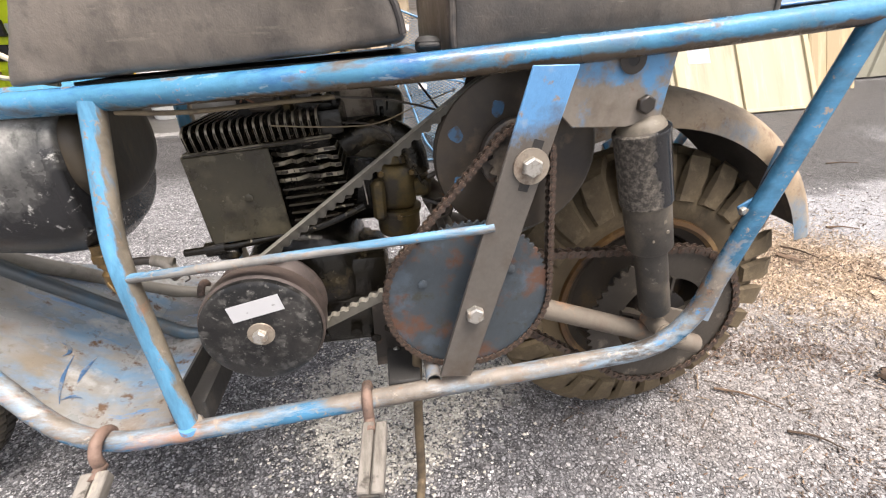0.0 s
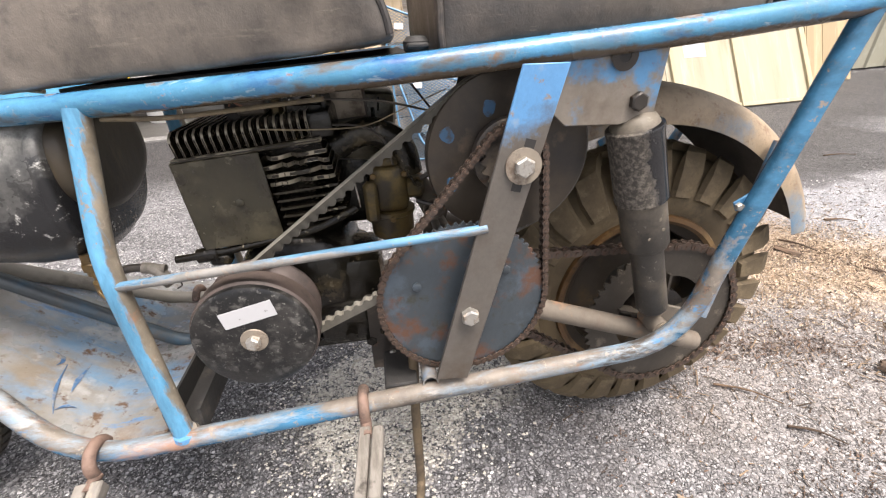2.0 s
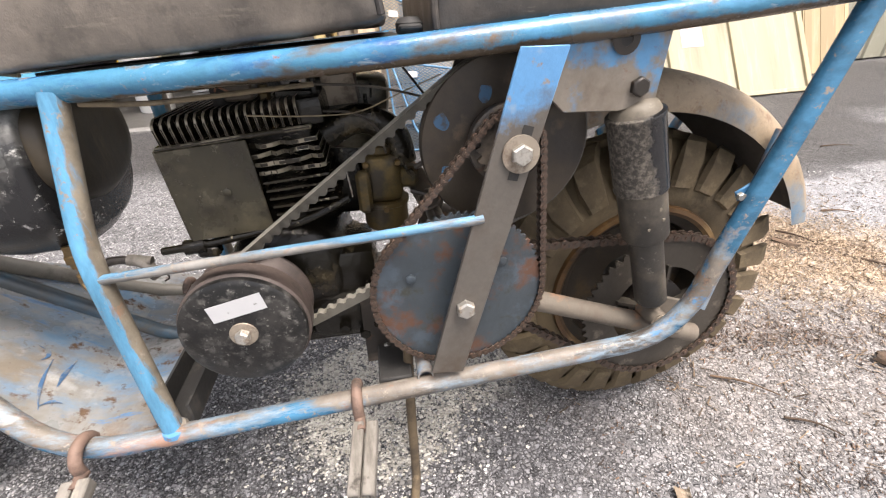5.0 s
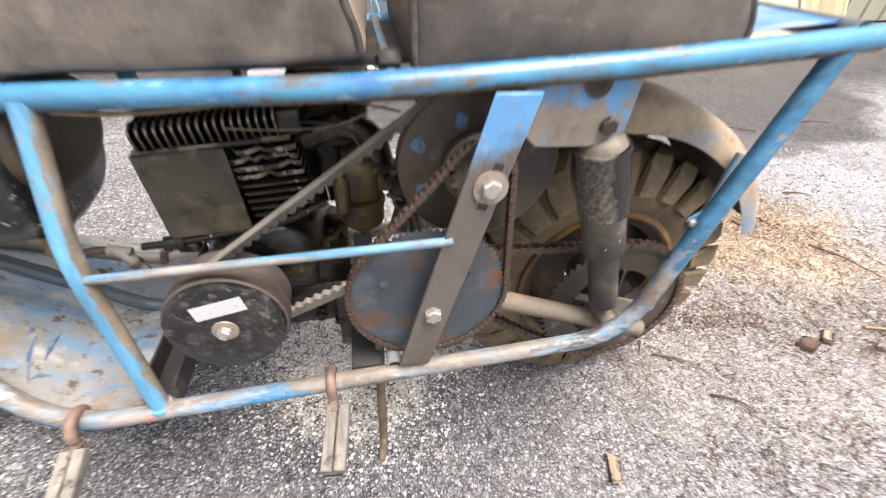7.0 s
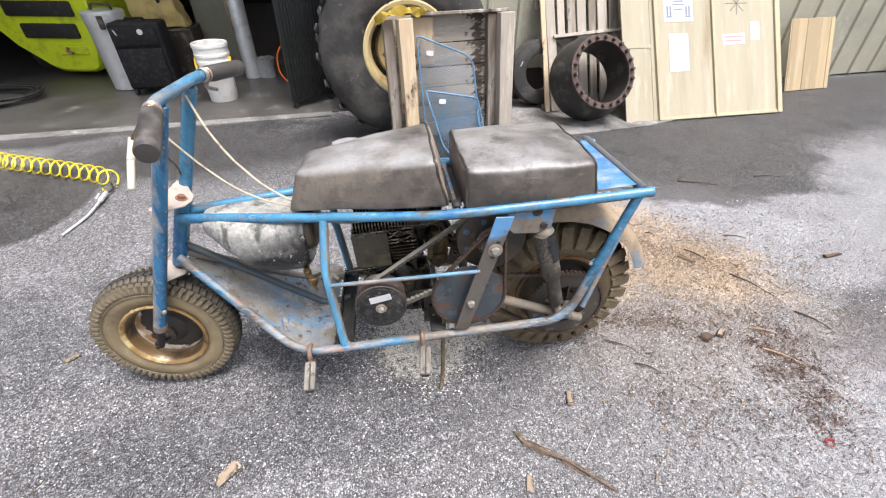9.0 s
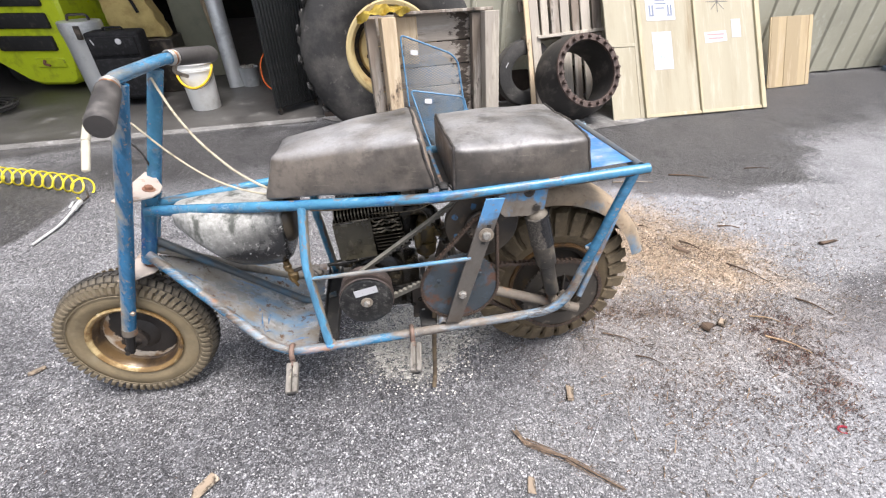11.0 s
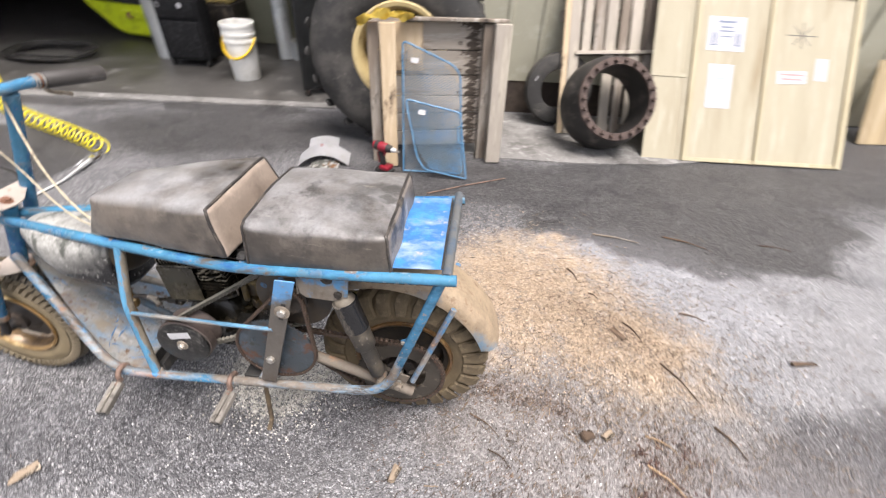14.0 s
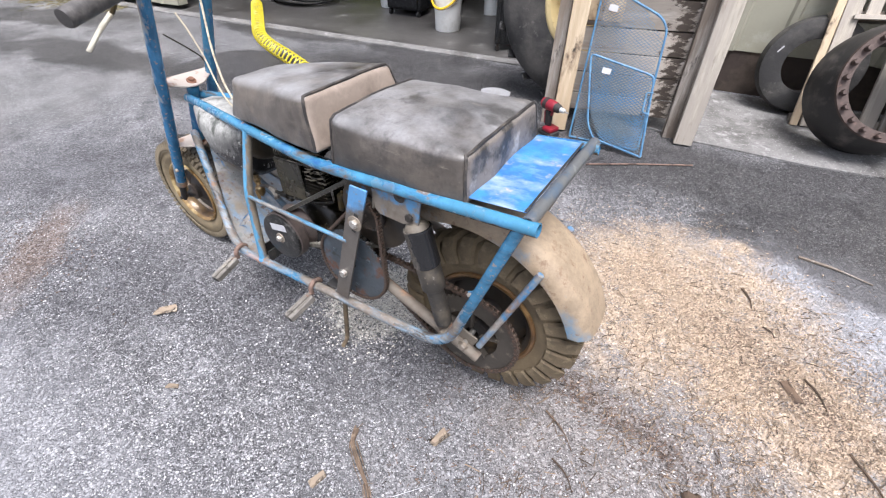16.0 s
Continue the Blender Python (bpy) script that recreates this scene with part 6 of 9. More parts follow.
part("air_cleaner_plate", box(bmesh.new(), (0.046, 0.003, 0.042), Matrix.Translation((-0.197, -0.004, 0.677)) @ pose(0, 0, 0, 0, -4, 0), 0.001), WASHER, engine, "dull steel plate on the air cleaner")
part("air_cleaner_clip", fr, DARK_STEEL, engine)
part("ignition_coil", box(bmesh.new(), (0.036, 0.03, 0.022), Matrix.Translation((-0.318, -0.05, 0.688)), 0.003), DARK_STEEL, engine)
part("brass_fitting", lathe(bmesh.new(), [(0, 0), (0.008, 0), (0.008, 0.010), (0.006, 0.012), (0.006, 0.02), (0, 0.02)], Matrix.Translation((-0.288, -0.055, 0.674)), 6), BRASS, engine)
part("ignition_wire", tube(bmesh.new(), [(-0.345, -0.06, 0.690), (-0.338, -0.075, 0.698), (-0.326, -0.07, 0.690)], 0.0014, 6), RUSTY, engine)
part("linkage_rod", tube(bmesh.new(), [(-0.235, -0.09, 0.664), (-0.180, -0.09, 0.660), (-0.150, -0.085, 0.640), (-0.142, -0.08, 0.600)], 0.0016, 6, 0.02), DARK_STEEL, engine)
lever = bar(bmesh.new(), (-0.125, -0.075, 0.592), (-0.112, -0.075, 0.566), 0.010, 0.004, 0.001)
bar(lever, (-0.112, -0.075, 0.566), (-0.106, -0.075, 0.570), 0.008, 0.010, 0.001)
part("choke_lever", lever, ENGINE, carb_ob)
for px, py, pz in ((-0.172, -0.080, 0.586), (-0.128, -0.080, 0.586), (-0.150, -0.087, 0.520)):
    part("carburettor_screw", bolt(bmesh.new(), (px, py, pz), (0, -1, 0), 0.0045, 0.004), TAP_BRASS, carb_ob)
part("mixture_screw", tube(bmesh.new(), [(-0.112, -0.072, 0.540), (-0.090, -0.080, 0.534)], 0.0035, 8), DARK_STEEL, carb_ob)
part("idle_screw", tube(bmesh.new(), [(-0.104, -0.070, 0.573), (-0.084, -0.070, 0.583)], 0.0040, 8), DARK_STEEL, carb_ob)
part("bowl_nut", bolt(bmesh.new(), (-0.150, -0.050, 0.470), (0, 0, -1), 0.008, 0.014), BRASS, carb_ob)


# ---- ground ----
def asphalt():
    mt, nodes, links, bsdf = shader("weathered_asphalt")
    co = node(nodes, links, "ShaderNodeTexCoord").outputs["Object"]
    xyz = node(nodes, links, "ShaderNodeSeparateXYZ", {"Vector": co})
    X, Y = xyz.outputs[0], xyz.outputs[1]

    def blob(cx, cy, rx, ry, turn=0.0, edge=0.35, rag=0.5, scale=2.2):
        """1 inside a ragged oval stain, 0 outside."""
        m = node(nodes, links, "ShaderNodeMapping", {"Vector": co, "Location": (cx, cy, 0), "Rotation": (0, 0, radians(turn)), "Scale": (rx, ry, 1)}, vector_type="TEXTURE").outputs[0]
        flat = node(nodes, links, "ShaderNodeVectorMath", {0: m, 1: (1, 1, 0)}, operation="MULTIPLY").outputs[0]
        d = node(nodes, links, "ShaderNodeVectorMath", {0: flat}, operation="LENGTH").outputs["Value"]
        ragged = node(nodes, links, "ShaderNodeMath", {0: noise_at(nodes, links, co, scale, 6.0, 0.6), 1: 2 * rag, 2: d}, operation="MULTIPLY_ADD").outputs[0]
        return ramp(nodes, links, ragged, 1.0 + rag + edge / 2, 1.0 + rag - edge / 2)

    def join(*facs):
        f = facs[0]
        for g in facs[1:]:
            f = node(nodes, links, "ShaderNodeMath", {0: f, 1: g}, operation="MAXIMUM").outputs[0]
        return f

    def times(fac, colour, tone):
        """Tints what is there and keeps its grain."""
        m = node(nodes, links, "ShaderNodeMix", {"Factor": fac}, data_type="RGBA", blend_type="MULTIPLY")
        m.clamp_factor = True
        links.new(colour, m.inputs[6])
        m.inputs[7].default_value = rgb(tone)
        return m.outputs[2]

    # stones of two sizes bound in dark bitumen
    cells = node(nodes, links, "ShaderNodeTexVoronoi", {"Vector": co, "Scale": 125.0, "Randomness": 1.0})
    small = node(nodes, links, "ShaderNodeTexVoronoi", {"Vector": co, "Scale": 290.0, "Randomness": 1.0})
    hue = node(nodes, links, "ShaderNodeSeparateColor", {"Color": cells.outputs["Color"]})
    hue2 = node(nodes, links, "ShaderNodeSeparateColor", {"Color": small.outputs["Color"]})
    wide = noise_at(nodes, links, co, 1.3, 5.0, 0.6)
    mid = noise_at(nodes, links, co, 7.0, 5.0, 0.65)
    clump = noise_at(nodes, links, co, 42.0, 4.0, 0.65)
    gaps = node(nodes, links, "ShaderNodeTexVoronoi", {"Vector": co, "Scale": 125.0, "Randomness": 1.0}, feature="DISTANCE_TO_EDGE")
    gaps2 = node(nodes, links, "ShaderNodeTexVoronoi", {"Vector": co, "Scale": 290.0, "Randomness": 1.0}, feature="DISTANCE_TO_EDGE")
    core = ramp(nodes, links, gaps.outputs["Distance"], 0.04, 0.20)
    core2 = ramp(nodes, links, gaps2.outputs["Distance"], 0.03, 0.18)
    stone = mix(nodes, links, hue.outputs[0], (0.075, 0.074, 0.077), (0.38, 0.372, 0.378))
    sand = mix(nodes, links, hue2.outputs[0], (0.075, 0.074, 0.077), (0.36, 0.354, 0.36))
    lots = node(nodes, links, "ShaderNodeMapRange", {"Value": wide, "From Min": 0.34, "From Max": 0.66, "To Min": 0.90, "To Max": 0.78}).outputs[0]
    pick = node(nodes, links, "ShaderNodeMath", {0: hue.outputs[1], 1: lots}, operation="SUBTRACT").outputs[0]
    pale = node(nodes, links, "ShaderNodeMath", {0: ramp(nodes, links, pick, 0.0, 0.05), 1: core}, operation="MULTIPLY").outputs[0]
    speck = node(nodes, links, "ShaderNodeMath", {0: ramp(nodes, links, hue2.outputs[1], 0.80, 0.88), 1: core2}, operation="MULTIPLY").outputs[0]
    colour = mix(nodes, links, core, mix(nodes, links, core2, (0.040, 0.039, 0.042), sand), mix(nodes, links, ramp(nodes, links, hue.outputs[2], 0.45, 0.55), stone, sand))
    colour = times(ramp(nodes, links, clump, 0.60, 0.40), colour, (0.66, 0.66, 0.67))
    colour = mix(nodes, links, pale, colour, mix(nodes, links, hue.outputs[2], (0.33, 0.335, 0.35), (0.56, 0.548, 0.53)))
    colour = mix(nodes, links, speck, colour, (0.54, 0.535, 0.535))
    # worn pale areas and tarry dark ones, a hand to a foot across
    worn = node(nodes, links, "ShaderNodeMath", {0: ramp(nodes, links, noise_at(nodes, links, co, 5.0, 7.0, 0.68), 0.50, 0.70), 1: ramp(nodes, links, clump, 0.36, 0.62)}, operation="MULTIPLY").outputs[0]
    worn = node(nodes, links, "ShaderNodeMath", {0: worn, 1: 0.62}, operation="MULTIPLY").outputs[0]
    colour = mix(nodes, links, worn, colour, mix(nodes, links, hue2.outputs[0], (0.22, 0.22, 0.235), (0.50, 0.495, 0.505)))
    tarry = ramp(nodes, links, noise_at(nodes, links, co, 3.1, 7.0, 0.70), 0.52, 0.68)
    colour = times(tarry, colour, (0.58, 0.58, 0.60))
    # fine grey silt that fills the asphalt behind the bike and leaves dark specks
    silt = join(blob(1.75, 0.05, 1.25, 0.70, 0, 0.7, 0.5, 3.0), blob(0.75, -0.45, 0.70, 0.34, -10, 0.8, 0.6, 4.0))
    silt = node(nodes, links, "ShaderNodeMath", {0: silt, 1: ramp(nodes, links, noise_at(nodes, links, co, 26.0, 7.0, 0.72), 0.30, 0.62)}, operation="MULTIPLY").outputs[0]
    colour = mix(nodes, links, node(nodes, links, "ShaderNodeMath", {0: silt, 1: 0.66}, operation="MULTIPLY").outputs[0], colour, mix(nodes, links, mid, (0.20, 0.193, 0.193), (0.33, 0.322, 0.325)))
    specks = node(nodes, links, "ShaderNodeMath", {0: ramp(nodes, links, hue2.outputs[2], 0.17, 0.11), 1: silt}, operation="MULTIPLY").outputs[0]
    colour = mix(nodes, links, specks, colour, (0.055, 0.047, 0.042))
    # grey dry dust films, damp dark patches, brown leaf litter and sawdust
    dusty = join(blob(2.2, 0.60, 1.5, 0.42, 6), blob(3.7, 1.05, 1.2, 0.62, 12), blob(1.4, 0.95, 0.55, 0.34, -12), blob(1.5, -0.62, 0.8, 0.45, 0, 0.9), blob(-0.9, -1.15, 0.9, 0.35, 0, 0.9))
    colour = mix(nodes, links, node(nodes, links, "ShaderNodeMath", {0: dusty, 1: 0.42}, operation="MULTIPLY").outputs[0], colour, mix(nodes, links, mid, (0.27, 0.27, 0.285), (0.46, 0.46, 0.475)))
    film = join(blob(1.52, 0.86, 0.62, 0.30, -22, 0.4, 0.5, 4.0), blob(1.48, -0.30, 0.16, 0.14, 20, 0.9, 0.6, 6.0))
    colour = mix(nodes, links, node(nodes, links, "ShaderNodeMath", {0: film, 1: 0.55}, operation="MULTIPLY").outputs[0], colour, mix(nodes, links, mid, (0.26, 0.262, 0.28), (0.46, 0.462, 0.485)))
    old = join(blob(-5.7, 0.8, 2.7, 1.7, -12, 0.25, 0.40), blob(-3.4, 2.75, 1.6, 0.30, 8, 0.7))
    colour = mix(nodes, links, node(nodes, links, "ShaderNodeMath", {0: old, 1: 0.5}, operation="MULTIPLY").outputs[0], colour, mix(nodes, links, ramp(nodes, links, wide, 0.40, 0.62), (0.11, 0.105, 0.10), mix(nodes, links, mid, (0.24, 0.235, 0.23), (0.36, 0.35, 0.34))))
    chalk = join(blob(-0.215, 0.05, 0.185, 0.20, 10, 0.22, 0.32, 7.0), blob(-0.02, 0.12, 0.16, 0.12, 10, 0.5, 0.5, 6.0))
    grit = node(nodes, links, "ShaderNodeMath", {0: ramp(nodes, links, hue2.outputs[2], 0.46, 0.52), 1: ramp(nodes, links, hue.outputs[0], 0.46, 0.54)}, operation="MAXIMUM").outputs[0]
    grit = node(nodes, links, "ShaderNodeMath", {0: grit, 1: ramp(nodes, links, clump, 0.40, 0.50)}, operation="MULTIPLY").outputs[0]
    colour = mix(nodes, links, node(nodes, links, "ShaderNodeMath", {0: chalk, 1: grit}, operation="MULTIPLY").outputs[0], colour, mix(nodes, links, hue.outputs[2], (0.40, 0.375, 0.325), (0.78, 0.75, 0.68)))
    damp = join(blob(1.9, 1.66, 1.10, 0.70, 4, 0.14, 0.45, 3.0), blob(3.0, 2.30, 2.3, 0.52, 10, 0.5, 0.5), blob(5.4, 2.9, 2.4, 0.8, 10, 0.7, 0.8), blob(-2.85, 1.45, 0.62, 0.62, 35, 0.08, 0.25), blob(-1.6, 2.2, 1.2, 0.5, 6, 0.8), blob(0.6, 1.75, 1.2, 0.42, 4, 0.9),
                blob(-1.75, 2.72, 0.75, 0.16, 4, 0.3, 0.9, 3.5), blob(-1.95, 1.95, 0.50, 0.22, -10, 0.5, 0.9, 4.0), blob(-3.4, 2.55, 0.9, 0.20, 10, 0.4, 0.9, 3.5), blob(-4.6, 1.05, 1.3, 0.30, 8, 0.4, 1.0, 2.5), blob(-6.2, 1.6, 1.2, 0.35, 20, 0.4, 1.0, 2.0))
    colour = times(node(nodes, links, "ShaderNodeMath", {0: damp, 1: 0.95}, operation="MULTIPLY").outputs[0], colour, (0.36, 0.35, 0.345))
    # Soft shade of the bike painted into the asphalt, with dark patches ahead of it.
    bike_shade = join(blob(-0.55, -0.27, 0.75, 0.17, 3, 0.7, 0.6, 3.0), blob(0.13, -0.15, 0.20, 0.11, 8, 0.7, 0.6, 4.0), blob(-1.25, -0.45, 0.42, 0.28, 20, 0.7, 0.6, 3.0), blob(-2.1, 0.05, 0.75, 0.40, 25, 0.8, 0.7, 2.5))
    colour = times(node(nodes, links, "ShaderNodeMath", {0: bike_shade, 1: 0.52}, operation="MULTIPLY").outputs[0], colour, (0.42, 0.42, 0.45))
    older = blob(2.45, -0.22, 1.05, 0.42, 4, 0.16, 0.40, 3.5)
    colour = times(older, colour, (0.60, 0.59, 0.60))
    litter = join(blob(1.22, -0.22, 0.20, 0.09, -60, 0.9, 0.9, 11.0), blob(0.80, 0.07, 0.26, 0.04, -14, 0.9, 0.9, 9.0))
    colour = mix(nodes, links, node(nodes, links, "ShaderNodeMath", {0: litter, 1: 0.22}, operation="MULTIPLY").outputs[0], colour, (0.115, 0.062, 0.045))
    rotten = blob(-1.71, -0.51, 0.34, 0.10, -44, 0.8, 0.9, 7.0)
    colour = mix(nodes, links, node(nodes, links, "ShaderNodeMath", {0: rotten, 1: 0.42}, operation="MULTIPLY").outputs[0], colour, mix(nodes, links, hue2.outputs[0], (0.10, 0.062, 0.042), (0.30, 0.195, 0.135)))
    brown = blob(1.0, -0.06, 0.70, 0.30, -8, 0.9, 0.8, 4.0)
    colour = mix(nodes, links, node(nodes, links, "ShaderNodeMath", {0: brown, 1: 0.38}, operation="MULTIPLY").outputs[0], colour, mix(nodes, links, hue2.outputs[0], (0.16, 0.130, 0.110), (0.40, 0.345, 0.300)))
    saw = join(blob(0.80, 0.68, 0.50, 0.42, 20, 0.6, 0.6, 6.0), blob(1.18, 0.42, 0.42, 0.26, -30, 0.7, 0.7, 6.0), blob(0.98, 1.14, 0.10, 0.07, 10, 0.5, 0.4, 8.0))
    flake = node(nodes, links, "ShaderNodeMath", {0: noise_at(nodes, links, co, 160.0, 3.0, 0.7), 1: noise_at(nodes, links, co, 11.0, 6.0, 0.7)}, operation="ADD").outputs[0]
    colour = mix(nodes, links, node(nodes, links, "ShaderNodeMath", {0: saw, 1: ramp(nodes, links, flake, 0.81, 1.00)}, operation="MULTIPLY").outputs[0], colour, mix(nodes, links, hue.outputs[0], (0.37, 0.280, 0.197), (0.60, 0.482, 0.365)))
    links.new(colour, bsdf.inputs["Base Color"])
    links.new(node(nodes, links, "ShaderNodeMapRange", {"Value": damp, "To Min": 0.86, "To Max": 0.55}).outputs[0], bsdf.inputs["Roughness"])
    h1 = node(nodes, links, "ShaderNodeMath", {0: core, 1: hue.outputs[2]}, operation="MULTIPLY").outputs[0]
    b1 = node(nodes, links, "ShaderNodeBump", {"Height": h1, "Distance": 0.010, "Strength": 1.0})
    b2 = node(nodes, links, "ShaderNodeBump", {"Height": mid, "Distance": 0.006, "Strength": 0.6, "Normal": b1.outputs[0]})
    links.new(b2.outputs[0], bsdf.inputs["Normal"])
    return mt


bm = bmesh.new()
bmesh.ops.create_grid(bm, x_segments=2, y_segments=2, size=400)
tagged(part("ground", bm, asphalt(), None, "", 0), "weathered grey asphalt yard with pale stones, damp patches, sawdust and painted bike shade", "ground", kind="structure")

# ---- the building: u runs along its wall, v into it ----
TURN_WALL = 6.3
YARD = pose(0, 3.10, 0, 0, 0, TURN_WALL)


def inb(u, v, z, rz=0.0, rx=0.0, ry=0.0):
    return YARD @ pose(u, v, z, rx, ry, rz)


CONCRETE = surface("worn_concrete", (0.205, 0.198, 0.190), 0.85, 0, [((0.10, 0.095, 0.089), 3.0, 0.46, 0.62, 0.8), ((0.33, 0.322, 0.312), 9, 0.55, 0.68, 0.9), ((0.060, 0.056, 0.053), 2.0, 0.56, 0.66, 0.6), ((0.42, 0.415, 0.40), 85, 0.58, 0.66, 0.9), ((0.055, 0.052, 0.05), 110, 0.58, 0.66, 0.8)], [(40, 0.002), (180, 0.0012)], 0.25)
# Floor and lining colours are kept dark to deepen the garage's shade.
FLOOR = surface("oily_concrete_shade_dark", (0.085, 0.081, 0.076), 0.5, 0, [((0.040, 0.037, 0.034), 1.4, 0.46, 0.62, 0.4), ((0.20, 0.192, 0.182), 4, 0.58, 0.70, 0.7)], [(40, 0.0015)], 0.15)
SIDING = surface("cream_steel_siding", (0.37, 0.355, 0.275), 0.5, 0, [((0.30, 0.29, 0.225), 1.2, 0.5, 0.7, 0.6), ((0.43, 0.42, 0.345), 7, 0.55, 0.7, 0.5)], [(3, 0.004)], 0.05)
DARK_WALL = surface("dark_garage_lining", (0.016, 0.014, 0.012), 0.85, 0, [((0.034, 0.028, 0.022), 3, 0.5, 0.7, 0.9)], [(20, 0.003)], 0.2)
PLINTH = surface("dark_timber_plinth", (0.055, 0.040, 0.032), 0.85, 0, [((0.11, 0.085, 0.065), 4, 0.5, 0.7, 0.9)], [(40, 0.002)], 0.2)
WOODY = dict(stretch=(1, 1, 0.12))
OLD_WOOD = surface("weathered_grey_timber", (0.22, 0.178, 0.14), 0.8, 0, [((0.10, 0.075, 0.055), 20, 0.50, 0.66, 0.85), ((0.42, 0.38, 0.33), 10, 0.5, 0.64, 0.8), ((0.028, 0.023, 0.019), 7, 0.58, 0.66, 0.9, (1, 1, 0.5))], [(60, 0.002)], 0.2, spread=0.25, **WOODY)
PALE_OLD = surface("pale_grey_timber", (0.40, 0.355, 0.30), 0.8, 0, [((0.07, 0.058, 0.046), 7, 0.60, 0.68, 0.85, (1, 1, 0.35)), ((0.20, 0.165, 0.125), 20, 0.54, 0.70, 0.85), ((0.50, 0.45, 0.37), 12, 0.5, 0.66, 0.8)], [(60, 0.0015)], 0.15, spread=0.15, **WOODY)
FRESH_WOOD = surface("pale_sawn_timber", (0.50, 0.385, 0.25), 0.75, 0, [((0.36, 0.25, 0.14), 18, 0.54, 0.70, 0.8), ((0.62, 0.51, 0.36), 10, 0.5, 0.66, 0.75), ((0.20, 0.13, 0.08), 6, 0.55, 0.66, 0.85, (1, 1, 0.4)), ((0.05, 0.040, 0.03), 9, 0.58, 0.64, 0.9, (1, 1, 0.5))], [(60, 0.0012)], 0.15, spread=0.12, **WOODY)
PLY_EDGE = surface("cream_crate_board", (0.40, 0.352, 0.235), 0.7, 0, [((0.34, 0.28, 0.17), 6, 0.5, 0.68, 0.75), ((0.47, 0.42, 0.30), 16, 0.54, 0.68, 0.7)], [(50, 0.0008)], 0.08, spread=0.10, **WOODY)
CRATE_PAPER = surface("thin_white_crate_paper", (0.43, 0.43, 0.45), 0.75, 0, [((0.39, 0.39, 0.40), 9, 0.5, 0.7, 0.75)], [], 0.04)
PLY_TAN = surface("tan_stained_plywood", (0.38, 0.295, 0.175), 0.7, 0, [((0.31, 0.225, 0.125), 6, 0.5, 0.68, 0.75), ((0.43, 0.35, 0.24), 12, 0.54, 0.68, 0.7)], [(50, 0.0006)], 0.08, spread=0.2, **WOODY)
KHAKI = surface("dull_khaki_board", (0.24, 0.235, 0.165), 0.7, 0, [((0.17, 0.165, 0.12), 4, 0.5, 0.7, 0.7)], [], 0.1)
PLY = surface("cream_crate_plywood", (0.350, 0.315, 0.228), 0.7, 0, [((0.300, 0.262, 0.185), 6, 0.5, 0.68, 0.75), ((0.395, 0.362, 0.278), 16, 0.54, 0.68, 0.7), ((0.24, 0.19, 0.115), 3.0, 0.60, 0.74, 0.75)], [(50, 0.0006)], 0.08, spread=0.06, **WOODY)


def stained_planks():
    """Pale grey planks with a torn dark stain down one side and rusty streaks along the grain."""
    mt = surface("stained_grey_planks", (0.36, 0.315, 0.265), 0.8, 0, [((0.13, 0.100, 0.075), 9, 0.54, 0.66, 0.85), ((0.46, 0.42, 0.37), 12, 0.5, 0.66, 0.8), ((0.24, 0.15, 0.085), 5, 0.58, 0.68, 0.85)], [(60, 0.0015)], 0.2, spread=0.22, stretch=(0.12, 1, 1))
    nodes, links = mt.node_tree.nodes, mt.node_tree.links
    bsdf = next(n for n in nodes if n.type == "BSDF_PRINCIPLED")
    wood = bsdf.inputs["Base Color"].links[0].from_socket
    co = node(nodes, links, "ShaderNodeTexCoord").outputs["Object"]
    x = node(nodes, links, "ShaderNodeSeparateXYZ", {"Vector": co}).outputs[0]
    off = node(nodes, links, "ShaderNodeMath", {0: node(nodes, links, "ShaderNodeMath", {0: x, 1: 0.235}, operation="SUBTRACT").outputs[0]}, operation="ABSOLUTE").outputs[0]
    torn = node(nodes, links, "ShaderNodeMath", {0: noise_at(nodes, links, co, 11.0, 8.0, 0.74, (0.9, 1, 2.0)), 1: 0.62, 2: off}, operation="MULTIPLY_ADD").outputs[0]
    links.new(mix(nodes, links, ramp(nodes, links, torn, 0.372, 0.330), wood, mix(nodes, links, noise_at(nodes, links, co, 50.0, 5.0, 0.7), (0.020, 0.015, 0.011), (0.075, 0.055, 0.040))), bsdf.inputs["Base Color"])
    return mt


STAINED_WOOD = stained_planks()
BIG_RUBBER = surface("old_black_tyre_rubber", (0.026, 0.025, 0.024), 0.68, 0, [((0.080, 0.074, 0.067), 4, 0.46, 0.64, 0.88), ((0.13, 0.12, 0.11), 18, 0.60, 0.72, 0.9)], [(25, 0.004), (150, 0.001)], 0.2)
YELLOW_RIM = surface("faded_yellow_rim_paint", (0.58, 0.46, 0.23), 0.6, 0, [((0.40, 0.27, 0.12), 9, 0.54, 0.66, 0.8), ((0.20, 0.10, 0.05), 20, 0.62, 0.70, 0.9)], [(70, 0.0008)], 0.12)
YELLOW_CLOTH = surface("yellow_cloth", (0.62, 0.47, 0.09), 0.85, 0, [((0.60, 0.40, 0.03), 14, 0.5, 0.66, 0.9)], [(60, 0.003)], 0.12)
MESH_BLUE = surface("blue_expanded_metal", (0.075, 0.19, 0.32), 0.45, 0.1, [((0.13, 0.27, 0.41), 20, 0.5, 0.66, 0.5), ((0.10, 0.085, 0.07), 30, 0.58, 0.68, 0.8)], [], 0.15)
MESH_DULL = surface("dull_blue_mesh", (0.13, 0.19, 0.24), 0.5, 0.15, [((0.09, 0.23, 0.40), 9, 0.46, 0.62, 0.5), ((0.12, 0.10, 0.085), 25, 0.58, 0.68, 0.8)], [], 0.15)
